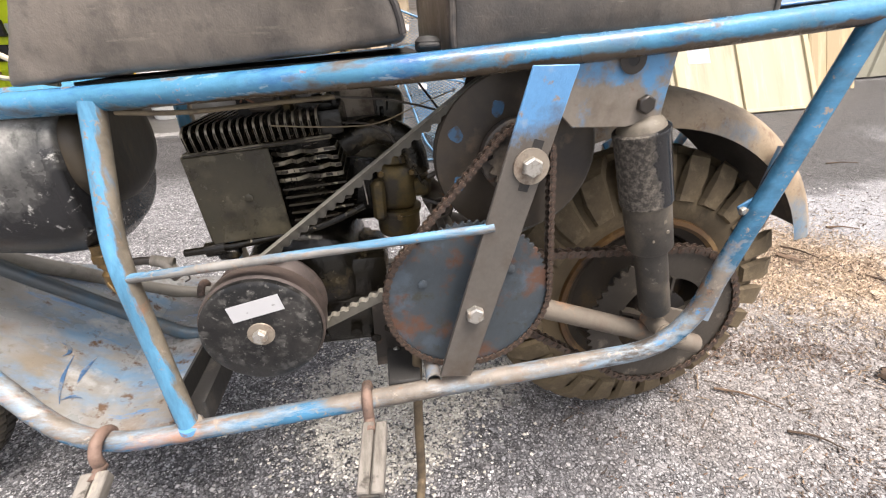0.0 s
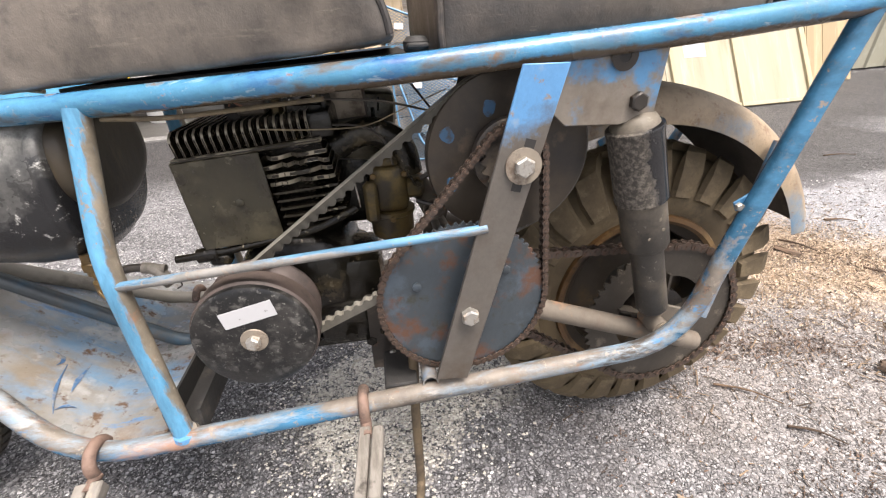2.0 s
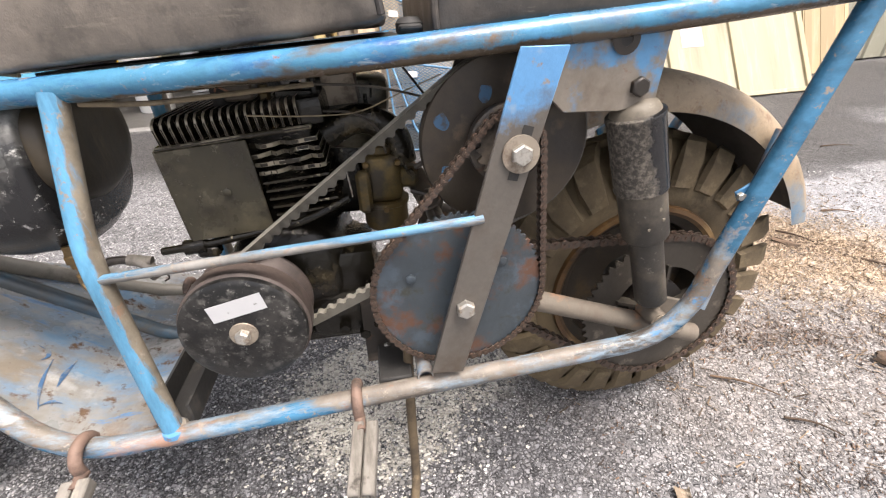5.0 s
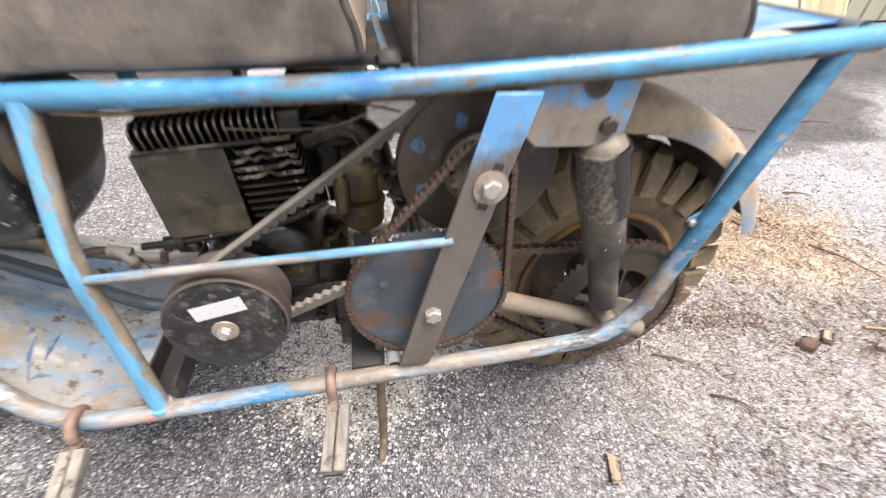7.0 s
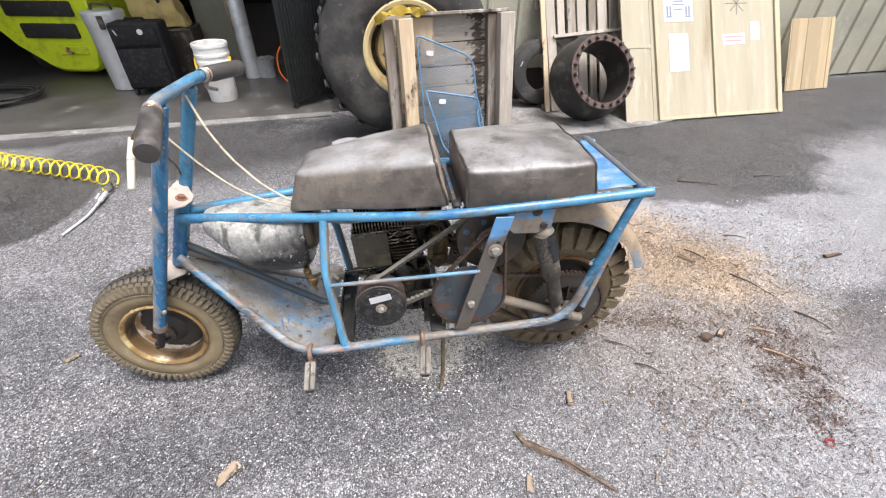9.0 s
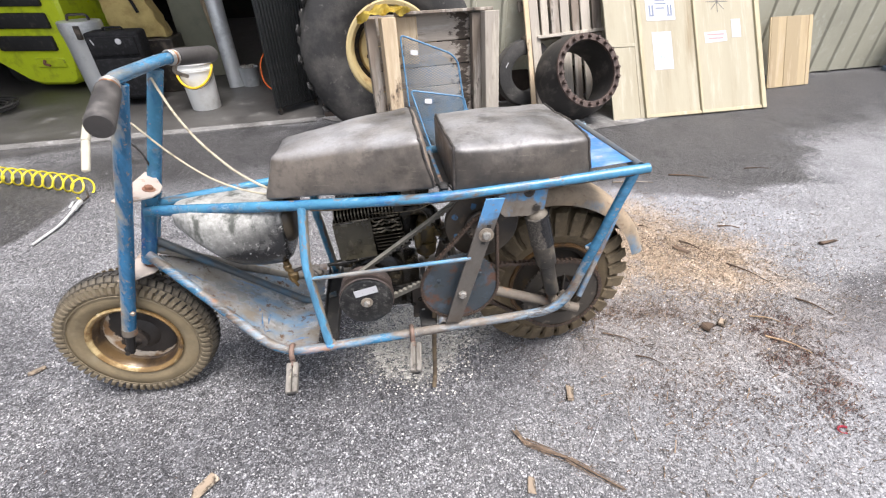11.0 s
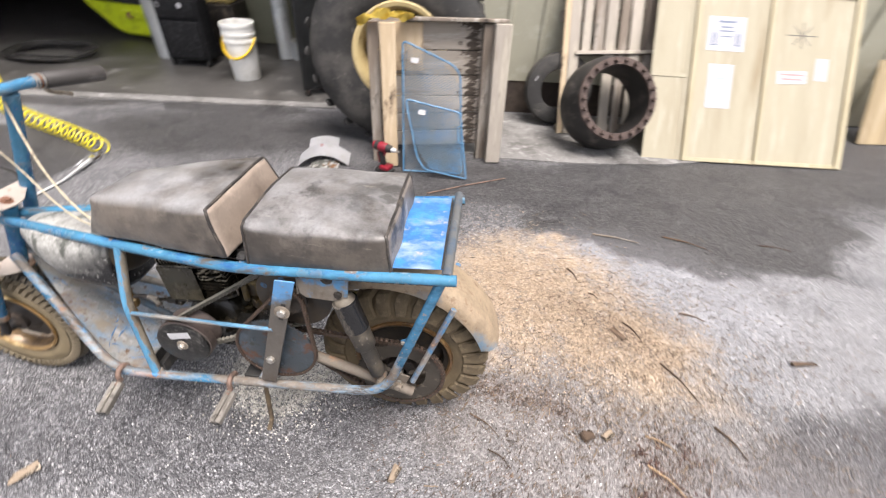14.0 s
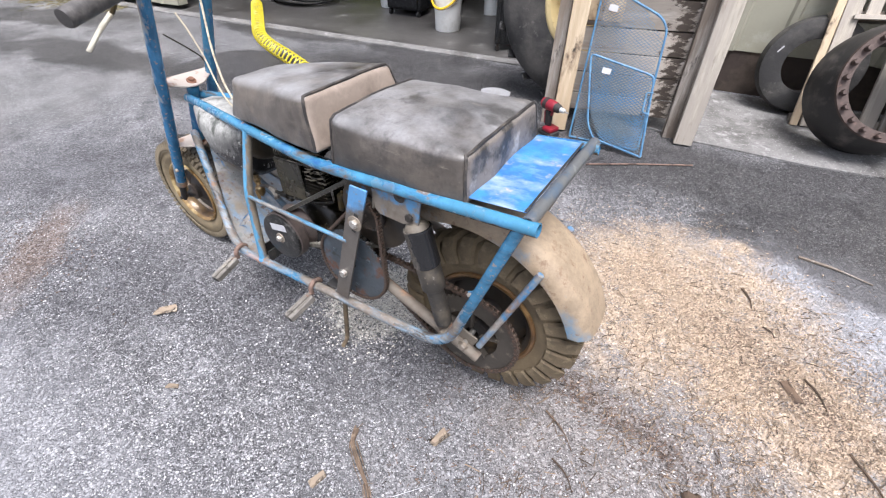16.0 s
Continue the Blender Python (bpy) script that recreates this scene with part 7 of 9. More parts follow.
MESH_GREY = surface("grey_painted_mesh", (0.22, 0.245, 0.265), 0.5, 0.2, [((0.12, 0.20, 0.29), 9, 0.48, 0.62, 0.5)], [], 0.15)
DRUM = surface("dark_cast_drum", (0.034, 0.032, 0.031), 0.55, 0.3, [((0.11, 0.095, 0.085), 7, 0.5, 0.68, 0.75)], [(60, 0.001)], 0.2)
DRUM_FLANGE = surface("red_brown_flange", (0.088, 0.060, 0.050), 0.65, 0.2, [((0.060, 0.042, 0.035), 16, 0.48, 0.64, 0.8), ((0.18, 0.115, 0.092), 30, 0.58, 0.70, 0.8)], [(80, 0.001)], 0.2)
WHITE_PLASTIC = surface("dusty_white_bucket_plastic", (0.84, 0.83, 0.79), 0.45, 0, [((0.66, 0.64, 0.58), 8, 0.52, 0.70, 0.55)], [], 0.06)
YELLOW_PLASTIC = surface("yellow_handle_plastic", (0.80, 0.52, 0.02), 0.4, 0, [], [], 0.08)
HOSE = surface("yellow_coil_hose", (0.78, 0.66, 0.04), 0.35, 0, [((0.62, 0.52, 0.05), 20, 0.5, 0.68, 0.4)], [], 0.08)
LIME = surface("lime_green_machine_paint", (0.68, 0.80, 0.03), 0.30, 0, [((0.36, 0.44, 0.03), 4, 0.5, 0.68, 0.5), ((0.10, 0.10, 0.04), 18, 0.64, 0.72, 0.8)], [], 0.08)
BLACK_FABRIC = surface("black_suitcase_fabric", (0.012, 0.012, 0.013), 0.8, 0, [((0.03, 0.03, 0.032), 30, 0.5, 0.68, 0.85)], [(300, 0.0008)], 0.2, spec=0.2)
GREY_STEEL = surface("dull_galvanised_steel", (0.68, 0.70, 0.70), 0.34, 0.5, [((0.40, 0.42, 0.42), 5, 0.5, 0.68, 0.55)], [], 0.1)
CANVAS = surface("ochre_canvas", (0.50, 0.38, 0.14), 0.85, 0, [((0.36, 0.26, 0.09), 8, 0.5, 0.68, 0.9)], [(40, 0.004), (300, 0.0008)], 0.15)
BLACK_PANEL = surface("black_ribbed_plastic", (0.018, 0.019, 0.020), 0.5, 0, [((0.05, 0.05, 0.05), 10, 0.55, 0.7, 0.7)], [], 0.15)
ORANGE = surface("orange_cord", (0.75, 0.14, 0.02), 0.5, 0, [], [], 0.08)
RED = surface("red_tool_plastic", (0.22, 0.010, 0.022), 0.4, 0, [], [], 0.1)
BLUEGREY = surface("blue_grey_door_paint", (0.17, 0.22, 0.27), 0.5, 0, [((0.12, 0.16, 0.2), 3, 0.5, 0.7, 0.5)], [], 0.08)
INK_BLUE, INK_RED, INK_GREY = (surface(n, c, 0.7, 0, [], [], 0.1) for n, c in (("blue_grey_ink", (0.16, 0.19, 0.26)), ("faded_red_ink", (0.40, 0.24, 0.24)), ("grey_ink", (0.10, 0.095, 0.09))))
PALE_ALLOY = surface("pale_dull_alloy", (0.60, 0.60, 0.58), 0.4, 0.2, [((0.42, 0.42, 0.40), 30, 0.5, 0.66, 0.5)], [], 0.08)
INK_PALE = surface("pale_blue_print", (0.32, 0.40, 0.48), 0.7, 0, [((0.60, 0.48, 0.42), 9, 0.48, 0.56, 0.7)], [], 0.1)


def flat(name, verts, thick, material, label, category):
    """A level slab with the given plan outline, its top at z = thick."""
    return tagged(part(name, slab(bmesh.new(), verts, thick, Matrix(), 0.0), material, None, "", 0), label, category, kind="structure")


def plan(u, v):
    p = YARD @ Vector((u, v, 0))
    return p.x, p.y


flat("floor_garage", [plan(-6.6, 0.0), plan(-0.78, 0.0), plan(-0.78, 8.5), plan(-9.0, 8.5)], 0.012, FLOOR, "oily concrete garage floor darkened for shade", "floor")
flat("pavement_door", [plan(-7.2, -0.16), plan(-0.85, -0.12), plan(-0.85, -0.004), plan(-7.2, -0.004)], 0.012, CONCRETE, "worn pale concrete sill strip at the garage door", "concrete sill")
flat("pavement_apron", [(0.05, 2.30), (0.60, 2.15), (1.30, 2.18), (2.00, 2.30), (2.60, 2.52), plan(2.7, -0.06), plan(-0.8, -0.06)], 0.010, CONCRETE, "rough pale concrete apron at the foot of the wall", "concrete apron")


def ribbed(name, u0, u1, z0, z1, label):
    """Vertical steel siding with raised ribs."""
    bm = bmesh.new()
    prof, u = [], u0
    while u < u1:
        for du, v in ((0.0, 0.0), (0.235, 0.0), (0.250, -0.022), (0.285, -0.022)):
            if u + du < u1:
                prof.append((u + du, v))
        u += 0.300
    prof.append((u1, 0.0))
    for (a, va), (b, vb) in zip(prof, prof[1:]):
        q = [bm.verts.new(YARD @ Vector(c)) for c in ((a, va, z0), (b, vb, z0), (b, vb, z1), (a, va, z1))]
        bm.faces.new(q)
    bmesh.ops.remove_doubles(bm, verts=bm.verts[:], dist=1e-5)
    box(bm, (u1 - u0, 0.12, z1 - z0), YARD @ Matrix.Translation(((u0 + u1) / 2, 0.075, (z0 + z1) / 2)))
    return tagged(part(name, bm, SIDING, None, "", 30), label, "wall", kind="structure")


ribbed("wall_far_right", 2.4, 9.2, 0.02, 3.6, "cream ribbed steel siding of the workshop wall")
ribbed("wall_right", -0.78, 2.4, 0.30, 3.6, "cream ribbed steel siding of the workshop wall")
ribbed("wall_left", -16.0, -5.25, 0.06, 3.6, "cream ribbed steel siding beside the garage door")
# Unseen header, set high so that more sky light reaches the garage.
ribbed("wall_over_door", -5.25, -0.78, 3.30, 3.6, "cream ribbed steel siding over the garage door")
tagged(part("trim", box(bmesh.new(), (3.16, 0.10, 0.30), inb(0.81, 0.06, 0.15)), PLINTH), "dark timber plinth under the siding", "plinth", kind="structure")
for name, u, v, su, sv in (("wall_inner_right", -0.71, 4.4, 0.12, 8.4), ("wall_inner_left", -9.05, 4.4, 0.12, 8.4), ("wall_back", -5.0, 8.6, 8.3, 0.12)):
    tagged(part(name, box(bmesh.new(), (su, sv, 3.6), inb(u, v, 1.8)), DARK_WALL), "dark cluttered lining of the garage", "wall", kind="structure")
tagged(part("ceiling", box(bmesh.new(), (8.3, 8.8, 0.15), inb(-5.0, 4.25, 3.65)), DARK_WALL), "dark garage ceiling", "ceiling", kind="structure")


def plastic_bin():
    b = root("plastic_bin", "blue-grey moulded plastic bin standing by the siding", "bin", pose(6.42, 3.46, 0, 0, 0, 6.3))
    body = bmesh.new()
    rings = []
    for z, hx, hy in ((0.0, 0.33, 0.27), (0.045, 0.335, 0.275), (0.05, 0.315, 0.255), (0.60, 0.285, 0.235), (0.70, 0.265, 0.22), (0.76, 0.21, 0.18), (0.775, 0.10, 0.09)):
        rings.append([body.verts.new((hx * math.copysign(abs(math.cos(a)) ** 0.35, math.cos(a)), hy * math.copysign(abs(math.sin(a)) ** 0.35, math.sin(a)), z)) for a in [2 * math.pi * k / 40 for k in range(40)]])
    for a, c in zip(rings, rings[1:]):
        for k in range(40):
            body.faces.new((a[k], a[(k + 1) % 40], c[(k + 1) % 40], c[k]))
    body.faces.new(rings[-1]), body.faces.new(rings[0][::-1])
    part("bin_body", body, BLUEGREY, b, "", 40)
    part("bin_lid", box(bmesh.new(), (0.46, 0.40, 0.03), Matrix.Translation((0, 0, 0.785)), 0.012, 2), BLUEGREY, b)


plastic_bin()


# ---- things along the wall ----
def plank(me, m, parent, name="plank"):
    return piece(name, me, m, parent)


def unit_box(material, size, bevel=0.003, name="plank"):
    return mesh_of(box(bmesh.new(), size, Matrix(), bevel), material, name)


def big_tyre():
    c, R = Vector((-0.135, 2.47, 0.668)), 0.668
    t = root("loader_tyre", "huge worn black loader tyre on a faded yellow wheel", "tyre", Matrix.Translation(c) @ pose(0, 0, 0, 0, 0, 6) @ pose(0, 0, 0, 90 - 4, 0, 0))
    prof = [(0.315, 0.20), (0.34, 0.225), (0.45, 0.245), (0.56, 0.235), (0.62, 0.20), (0.648, 0.14), (0.655, 0.0), (0.648, -0.14), (0.62, -0.20), (0.56, -0.235), (0.45, -0.245), (0.34, -0.225), (0.315, -0.20)]
    bm = lathe(bmesh.new(), prof, Matrix(), 72)
    lug = unit_box(BIG_RUBBER, (0.016, 0.055, 0.16), 0.006, "lug")
    for k in range(22):
        for s in (-1, 1):
            a = 2 * math.pi * (k + 0.25 * s) / 22
            piece("lug", lug, Matrix.Rotation(a, 4, "Z") @ Matrix.Translation((0.641, 0, s * 0.12)) @ pose(0, 0, 0, s * 28, s * 24, 0), t)
    part("tyre", bm, BIG_RUBBER, t, "worn black rubber loader tyre", 50)
    part("rim", lathe(bmesh.new(), [(0.330, 0.200), (0.336, 0.222), (0.325, 0.228), (0.300, 0.222), (0.280, 0.190), (0.268, 0.10), (0.262, 0.04), (0.230, 0.035), (0.215, 0.085), (0.120, 0.10), (0.0, 0.10), (0, 0.06), (0.230, 0.02), (0.27, -0.19), (0.33, -0.20)], Matrix(), 56), YELLOW_RIM, t, "faded yellow steel wheel")
    for k in range(16):
        a = 2 * math.pi * k / 16
        part("wheel_stud", bolt(bmesh.new(), (0.246 * math.cos(a), 0.246 * math.sin(a), 0.040), (0, 0, 1), 0.017, 0.020), BLACK_HUB, t)
    part("stud_ring", lathe(bmesh.new(), [(0.231, 0.036), (0.262, 0.040), (0.262, 0.044), (0.231, 0.042)], Matrix(), 56, True), RIM_DARK, t, "dark ring in the recess round the studs")
    for k in range(8):
        a = 2 * math.pi * (k + 0.3) / 8
        part("wheel_hole", lathe(bmesh.new(), [(0, 0), (0.020, 0), (0.020, 0.003), (0, 0.003)], Matrix.Translation((0.165 * math.cos(a), 0.165 * math.sin(a), 0.0925)), 14), BLACK_RUBBER, t)


big_tyre()


def rag():
    """A thin strip of crumpled cloth with ragged ends."""
    bm = bmesh.new()
    rows = []
    for i in range(33):
        u = i / 32
        wide = 0.058 * (0.35 + 0.65 * math.sin(math.pi * min(1.0, u * 1.15)) ** 0.6) * (1 + 0.35 * noise.noise(Vector((u * 11, 0, 5))))
        row = []
        for j in range(9):
            v = j / 8 - 0.5
            p = Vector((-0.18 + 0.36 * u, v * wide, 0.030 * math.sin(u * 4.2) - 0.10 * abs(v) ** 1.6 + 0.015 * math.sin(u * 17 + v * 6)))
            p += noise.noise_vector(Vector((u * 9, v * 5, 2.0))) * 0.016
            row.append(bm.verts.new(p))
        rows.append(row)
    for a, b in zip(rows, rows[1:]):
        for j in range(8):
            bm.faces.new((a[j], a[j + 1], b[j + 1], b[j]))
    bmesh.ops.solidify(bm, geom=bm.faces[:], thickness=0.004)
    ob = tagged(part("yellow_rag", bm, YELLOW_CLOTH, None, "", 70), "crumpled yellow cloth draped over the pallet and tyre rim", "cloth")
    ob.matrix_world = pose(-0.165, 2.03, 0.968, 20, -10, 10)


rag()


def front_pallet():
    p = root("timber_box_pallet", "weathered wooden pallet box with two stout posts standing on end", "pallet", pose(-0.175, 1.925, 0, -7, 0, 15))
    post = unit_box(FRESH_WOOD, (0.095, 0.085, 0.93))
    plank(post, Matrix.Translation((0.045, -0.045, 0.466)), p, "post")
    post2 = unit_box(PALE_OLD, (0.105, 0.105, 0.935))
    plank(post2, Matrix.Translation((0.815, -0.030, 0.468)) @ pose(0, 0, 0, 0, 0, -8), p, "post")
    back = unit_box(OLD_WOOD, (0.07, 0.05, 0.93))
    plank(back, Matrix.Translation((-0.045, 0.05, 0.466)), p, "post")
    plank(back, Matrix.Translation((0.735, 0.04, 0.466)), p, "post")
    z = 0.10
    for k, h in enumerate((0.11, 0.13, 0.12, 0.14, 0.16, 0.19)):
        me = unit_box(STAINED_WOOD, (0.90, 0.022, h - 0.006))
        plank(me, Matrix.Translation((0.405, 0.090 + 0.003 * (k % 2), z + h / 2)), p)
        z += h
    top = unit_box(OLD_WOOD, (0.72, 0.11, 0.020))
    plank(top, Matrix.Translation((0.50, 0.05, 0.950)), p)
    plank(unit_box(FRESH_WOOD, (0.20, 0.020, 0.30)), Matrix.Translation((0.19, 0.066, 0.78)), p)


front_pallet()


def expanded(bm, width, height, pitch_x, pitch_z, wire, inside):
    """Expanded-metal diamonds laid as thin strips in the local xz plane."""
    nx, nz = int(width / pitch_x) + 2, int(height / pitch_z) + 2
    for i in range(-1, nx):
        for j in range(-1, nz):
            x0, z0 = (i + (j % 2) * 0.5) * pitch_x, j * pitch_z / 2 * 1.0
            for dx in (-0.5, 0.5):
                a, b = Vector((x0, 0, z0)), Vector((x0 + dx * pitch_x, 0, z0 + pitch_z / 2))
                if inside(a.x, a.z) and inside(b.x, b.z):
                    d = (b - a).normalized()
                    s = Vector((-d.z, 0, d.x)) * wire
                    t = Vector((0, wire * 0.8, 0))
                    vs = [bm.verts.new(q) for q in (a - s - t, a + s + t, b + s + t, b - s - t)]
                    bm.faces.new(vs)
                    vs = [bm.verts.new(q) for q in (a - s + t, a + s - t, b + s - t, b - s + t)]
                    bm.faces.new(vs)
    return bm


def mesh_guard(name, label, m, outline, bend, wire_mat, frame_mat, latch=None, tag=(0.06, 0.60)):
    g = root(name, label, "mesh guard", m, "blue mesh guards")
    pts = [Vector((x, 0, z)) for x, z in outline]
    part("guard_frame", tube(bmesh.new(), rounded(pts + [pts[0]], bend, 5), 0.0065, 8), frame_mat, g, "blue steel frame")
    n = len(outline)

    def inside(x, z):
        for k in range(n):
            (x1, z1), (x2, z2) = outline[k], outline[(k + 1) % n]
            if (x2 - x1) * (z - z1) - (z2 - z1) * (x - x1) < 0.003:
                return False
        return True

    w = max(p[0] for p in outline)
    h = max(p[1] for p in outline)
    part("expanded_mesh", expanded(bmesh.new(), w, h * 2, 0.027, 0.0165, 0.0018, inside), wire_mat, g, "", 0)
    part("tag", box(bmesh.new(), (0.050, 0.001, 0.032), Matrix.Translation((tag[0], -0.009, tag[1])) @ pose(0, 0, 0, 0, 6, 0)), PAPER, g, "small white paper tag")
    if latch:
        lx, lz = latch
        part("latch", tube(bmesh.new(), [(lx - 0.01, -0.008, lz + 0.065), (lx - 0.045, -0.008, lz + 0.06), (lx - 0.035, -0.008, lz - 0.045), (lx + 0.005, -0.008, lz - 0.055)], 0.005, 6, 0.01), frame_mat, g)


mesh_guard("mesh_guard", "tall blue expanded-metal guard leaning against the pallet", pose(-0.014, 1.81, 0.008, -19, 0, 4), [(0.0, 0.0), (0.42, 0.0), (0.365, 0.665), (0.315, 0.72), (-0.03, 0.853)], 0.035, MESH_GREY, MESH_BLUE, None, (0.055, 0.735))
mesh_guard("mesh_guard", "small blue expanded-metal guard with a latch in front of another", pose(-0.009, 1.7186, 0.008, -25, 0, 4), [(0.45, 0.008), (0.382, 0.452), (0.004, 0.521), (0.098, 0.14), (0.153, 0.058)], 0.03, MESH_DULL, MESH_BLUE, (0.415, 0.30), (0.12, 0.44))


def brake_drum():
    ax = Vector((-0.16, 0.86, -0.48)).normalized()
    front = Vector((1.530, 2.42, 0.447))
    m = Matrix.Translation(front) @ (-ax).to_track_quat("Z", "Y").to_matrix().to_4x4()
    d = root("wheel_hub_drum", "dark cast wheel drum with a studded red-brown flange", "wheel drum", m)
    part("drum_body", lathe(bmesh.new(), [(0.270, 0.0), (0.301, -0.006), (0.306, -0.03), (0.314, -0.05), (0.330, -0.09), (0.348, -0.14), (0.355, -0.26), (0.343, -0.30), (0.29, -0.31), (0.258, -0.31), (0.255, -0.05), (0.257, 0.0)], Matrix(), 64, True), DRUM, d, "dark drum body")
    part("flange", lathe(bmesh.new(), [(0.252, 0.004), (0.304, 0.004), (0.308, -0.010), (0.252, -0.018)], Matrix(), 64, True), DRUM_FLANGE, d, "red-brown rusty flange")
    for k in range(22):
        a = 2 * math.pi * k / 22
        part("stud", bolt(bmesh.new(), (0.277 * math.cos(a), 0.277 * math.sin(a), 0.004), (0, 0, 1), 0.016, 0.034), DRUM_FLANGE, d)


brake_drum()


def lean_frame(x, y, rz, lean):
    """A frame at the foot of something that leans back against the wall: z runs up it."""
    return pose(x, y, 0.012, 0, 0, rz) @ pose(0, 0, 0, -lean, 0, 0)




def slat_pallet():
    p = root("slat_pallet", "weathered grey slatted pallet leaning on the wall", "pallet", lean_frame(1.20, 2.74, 3, 21) @ pose(0, 0, 0, 0, -4, 0))
    for x, w, z0, dy, mt_ in ((0.020, 0.045, 0.0, 0.004, FRESH_WOOD), (0.088, 0.085, 0.0, 0.0, PALE_OLD), (0.190, 0.070, 0.64, 0.003, PALE_OLD), (0.285, 0.080, 0.64, -0.002, OLD_WOOD), (0.385, 0.085, 0.0, 0.0, PALE_OLD), (0.490, 0.070, 0.0, 0.004, OLD_WOOD), (0.590, 0.090, 0.0, 0.0, PALE_OLD), (0.70, 0.09, 0.0, 0.002, OLD_WOOD)):
        plank(unit_box(mt_, (w, 0.022, 1.28 - z0), name="slat"), Matrix.Translation((x, dy, (1.28 + z0) / 2)) @ pose(0, 0, 0, 0, 0.7 * math.sin(x * 40), 0), p, "slat")
    for z in (0.05, 0.66, 1.23):
        plank(unit_box(OLD_WOOD, (0.76, 0.085, 0.05), name="runner"), Matrix.Translation((0.37, 0.059, z)), p, "runner")
    plank(unit_box(PALE_OLD, (0.66, 0.020, 0.028), name="runner"), Matrix.Translation((0.43, -0.022, 0.648)), p, "runner")
    plank(unit_box(OLD_WOOD, (0.76, 0.018, 0.09), name="runner"), Matrix.Translation((0.37, 0.114, 0.95)), p, "runner")


slat_pallet()
ring = root("rubber_ring", "small black tyre without a wheel behind the slatted pallet", "tyre", Matrix.Translation((1.17, 3.01, 0.315)) @ pose(0, 0, 0, 0, 0, 6) @ pose(0, 0, 0, 78, 0, 0))
part("tyre", lathe(bmesh.new(), [(0.165, 0.07), (0.22, 0.085), (0.285, 0.07), (0.30, 0.0), (0.285, -0.07), (0.22, -0.085), (0.165, -0.07), (0.16, 0.0)], Matrix(), 48, True), BIG_RUBBER, ring)
part("size_mark", box(bmesh.new(), (0.045, 0.008, 0.002), Matrix.Translation((-0.215, 0.08, 0.0855)) @ pose(0, 0, 0, 0, 0, 60)), PAPER, ring)


def crate(x, y, rz, lean, w, h, label, battens, ply=None, group="shipping crate panels"):
    ply = ply or PLY
    c = root("crate_panel", label, "crate panel", lean_frame(x, y, rz, lean), group)
    part("panel", box(bmesh.new(), (w, 0.014, h), Matrix.Translation((w / 2, 0.014, h / 2)), 0.002), ply, c)
    for kind, at, bw in battens:
        if kind == "v":
            plank(unit_box(ply, (bw, 0.005, h), 0.001, name="batten"), Matrix.Translation((at, 0.0050, h / 2)), c, "batten")
        else:
            plank(unit_box(ply, (w - 0.01, 0.004, bw), 0.001, name="batten"), Matrix.Translation((w / 2, 0.0040, at)), c, "batten")
    return c


crate(1.845, 2.395, 3, 32, 0.335, 1.50, "narrow cream plywood crate panel leaning by the wall", [("v", 0.30, 0.06), ("h", 0.66, 0.03)])


def crate_lid(x, y, rz, lean, w, h, label):
    """A shallow crate lid: a recessed sheet in a frame of boards on edge, with a rib down its middle."""
    c = root("crate_panel", label, "crate panel", lean_frame(x, y, rz, lean), "shipping crate panels")
    part("panel", box(bmesh.new(), (w - 0.02, 0.010, h - 0.02), Matrix.Translation((w / 2, 0.018, h / 2)), 0.001), PLY, c)
    for at, bw in ((0.019, 0.038), (0.60, 0.026), (w - 0.026, 0.052)):
        plank(unit_box(PLY_EDGE, (bw, 0.028, h), 0.003, name="batten"), Matrix.Translation((at, 0.007, h / 2)), c, "batten")
    for z, bw in ((0.016, 0.032), (1.34, 0.050), (h - 0.02, 0.04)):
        for x0, x1 in ((0.039, 0.586), (0.614, w - 0.053)):
            plank(unit_box(PLY_EDGE, (x1 - x0, 0.022, bw), 0.003, name="batten"), Matrix.Translation(((x0 + x1) / 2, 0.008, z)), c, "batten")
    return c


main_crate = crate_lid(2.158, 2.395, 4.2, 32, 1.310, 1.50, "wide cream plywood crate lid with paper labels")


def paper(parent, x, z, w, h, lines, ink, turn=0.0):
    p = part("paper_label", box(bmesh.new(), (w, 0.0012, h), Matrix.Translation((x, 0.0115, z)) @ pose(0, 0, 0, 0, turn, 0)), CRATE_PAPER, parent, "white printed paper label")
    for lx, lz, lw, lh in lines:
        part("print_bar", box(bmesh.new(), (lw, 0.0008, lh), Matrix.Translation((x + lx, 0.0105, z + lz))), ink, p)


paper(main_crate, 0.255, 1.00, 0.30, 0.26, [(-0.11, -0.035, 0.014, 0.085), (-0.08, -0.035, 0.014, 0.085), (0.08, -0.035, 0.014, 0.085), (0.11, -0.035, 0.014, 0.085), (-0.095, -0.085, 0.055, 0.010), (0.095, -0.085, 0.055, 0.010), (0, 0.05, 0.10, 0.012), (0, 0.02, 0.12, 0.010), (0, -0.02, 0.09, 0.010), (0, 0.09, 0.14, 0.016)], INK_BLUE)
paper(main_crate, 0.245, 0.60, 0.20, 0.34, [(-0.05, 0.13, 0.05, 0.014), (0.05, 0.13, 0.06, 0.016), (0.0, 0.06, 0.10, 0.012), (0.0, -0.04, 0.07, 0.060), (0.0, -0.12, 0.12, 0.01)], INK_PALE)
paper(main_crate, 0.82, 0.70, 0.24, 0.10, [(0, 0.02, 0.19, 0.012), (0, -0.015, 0.16, 0.012)], INK_RED, -3)
paper(main_crate, 1.05, 0.77, 0.10, 0.17, [], INK_RED)
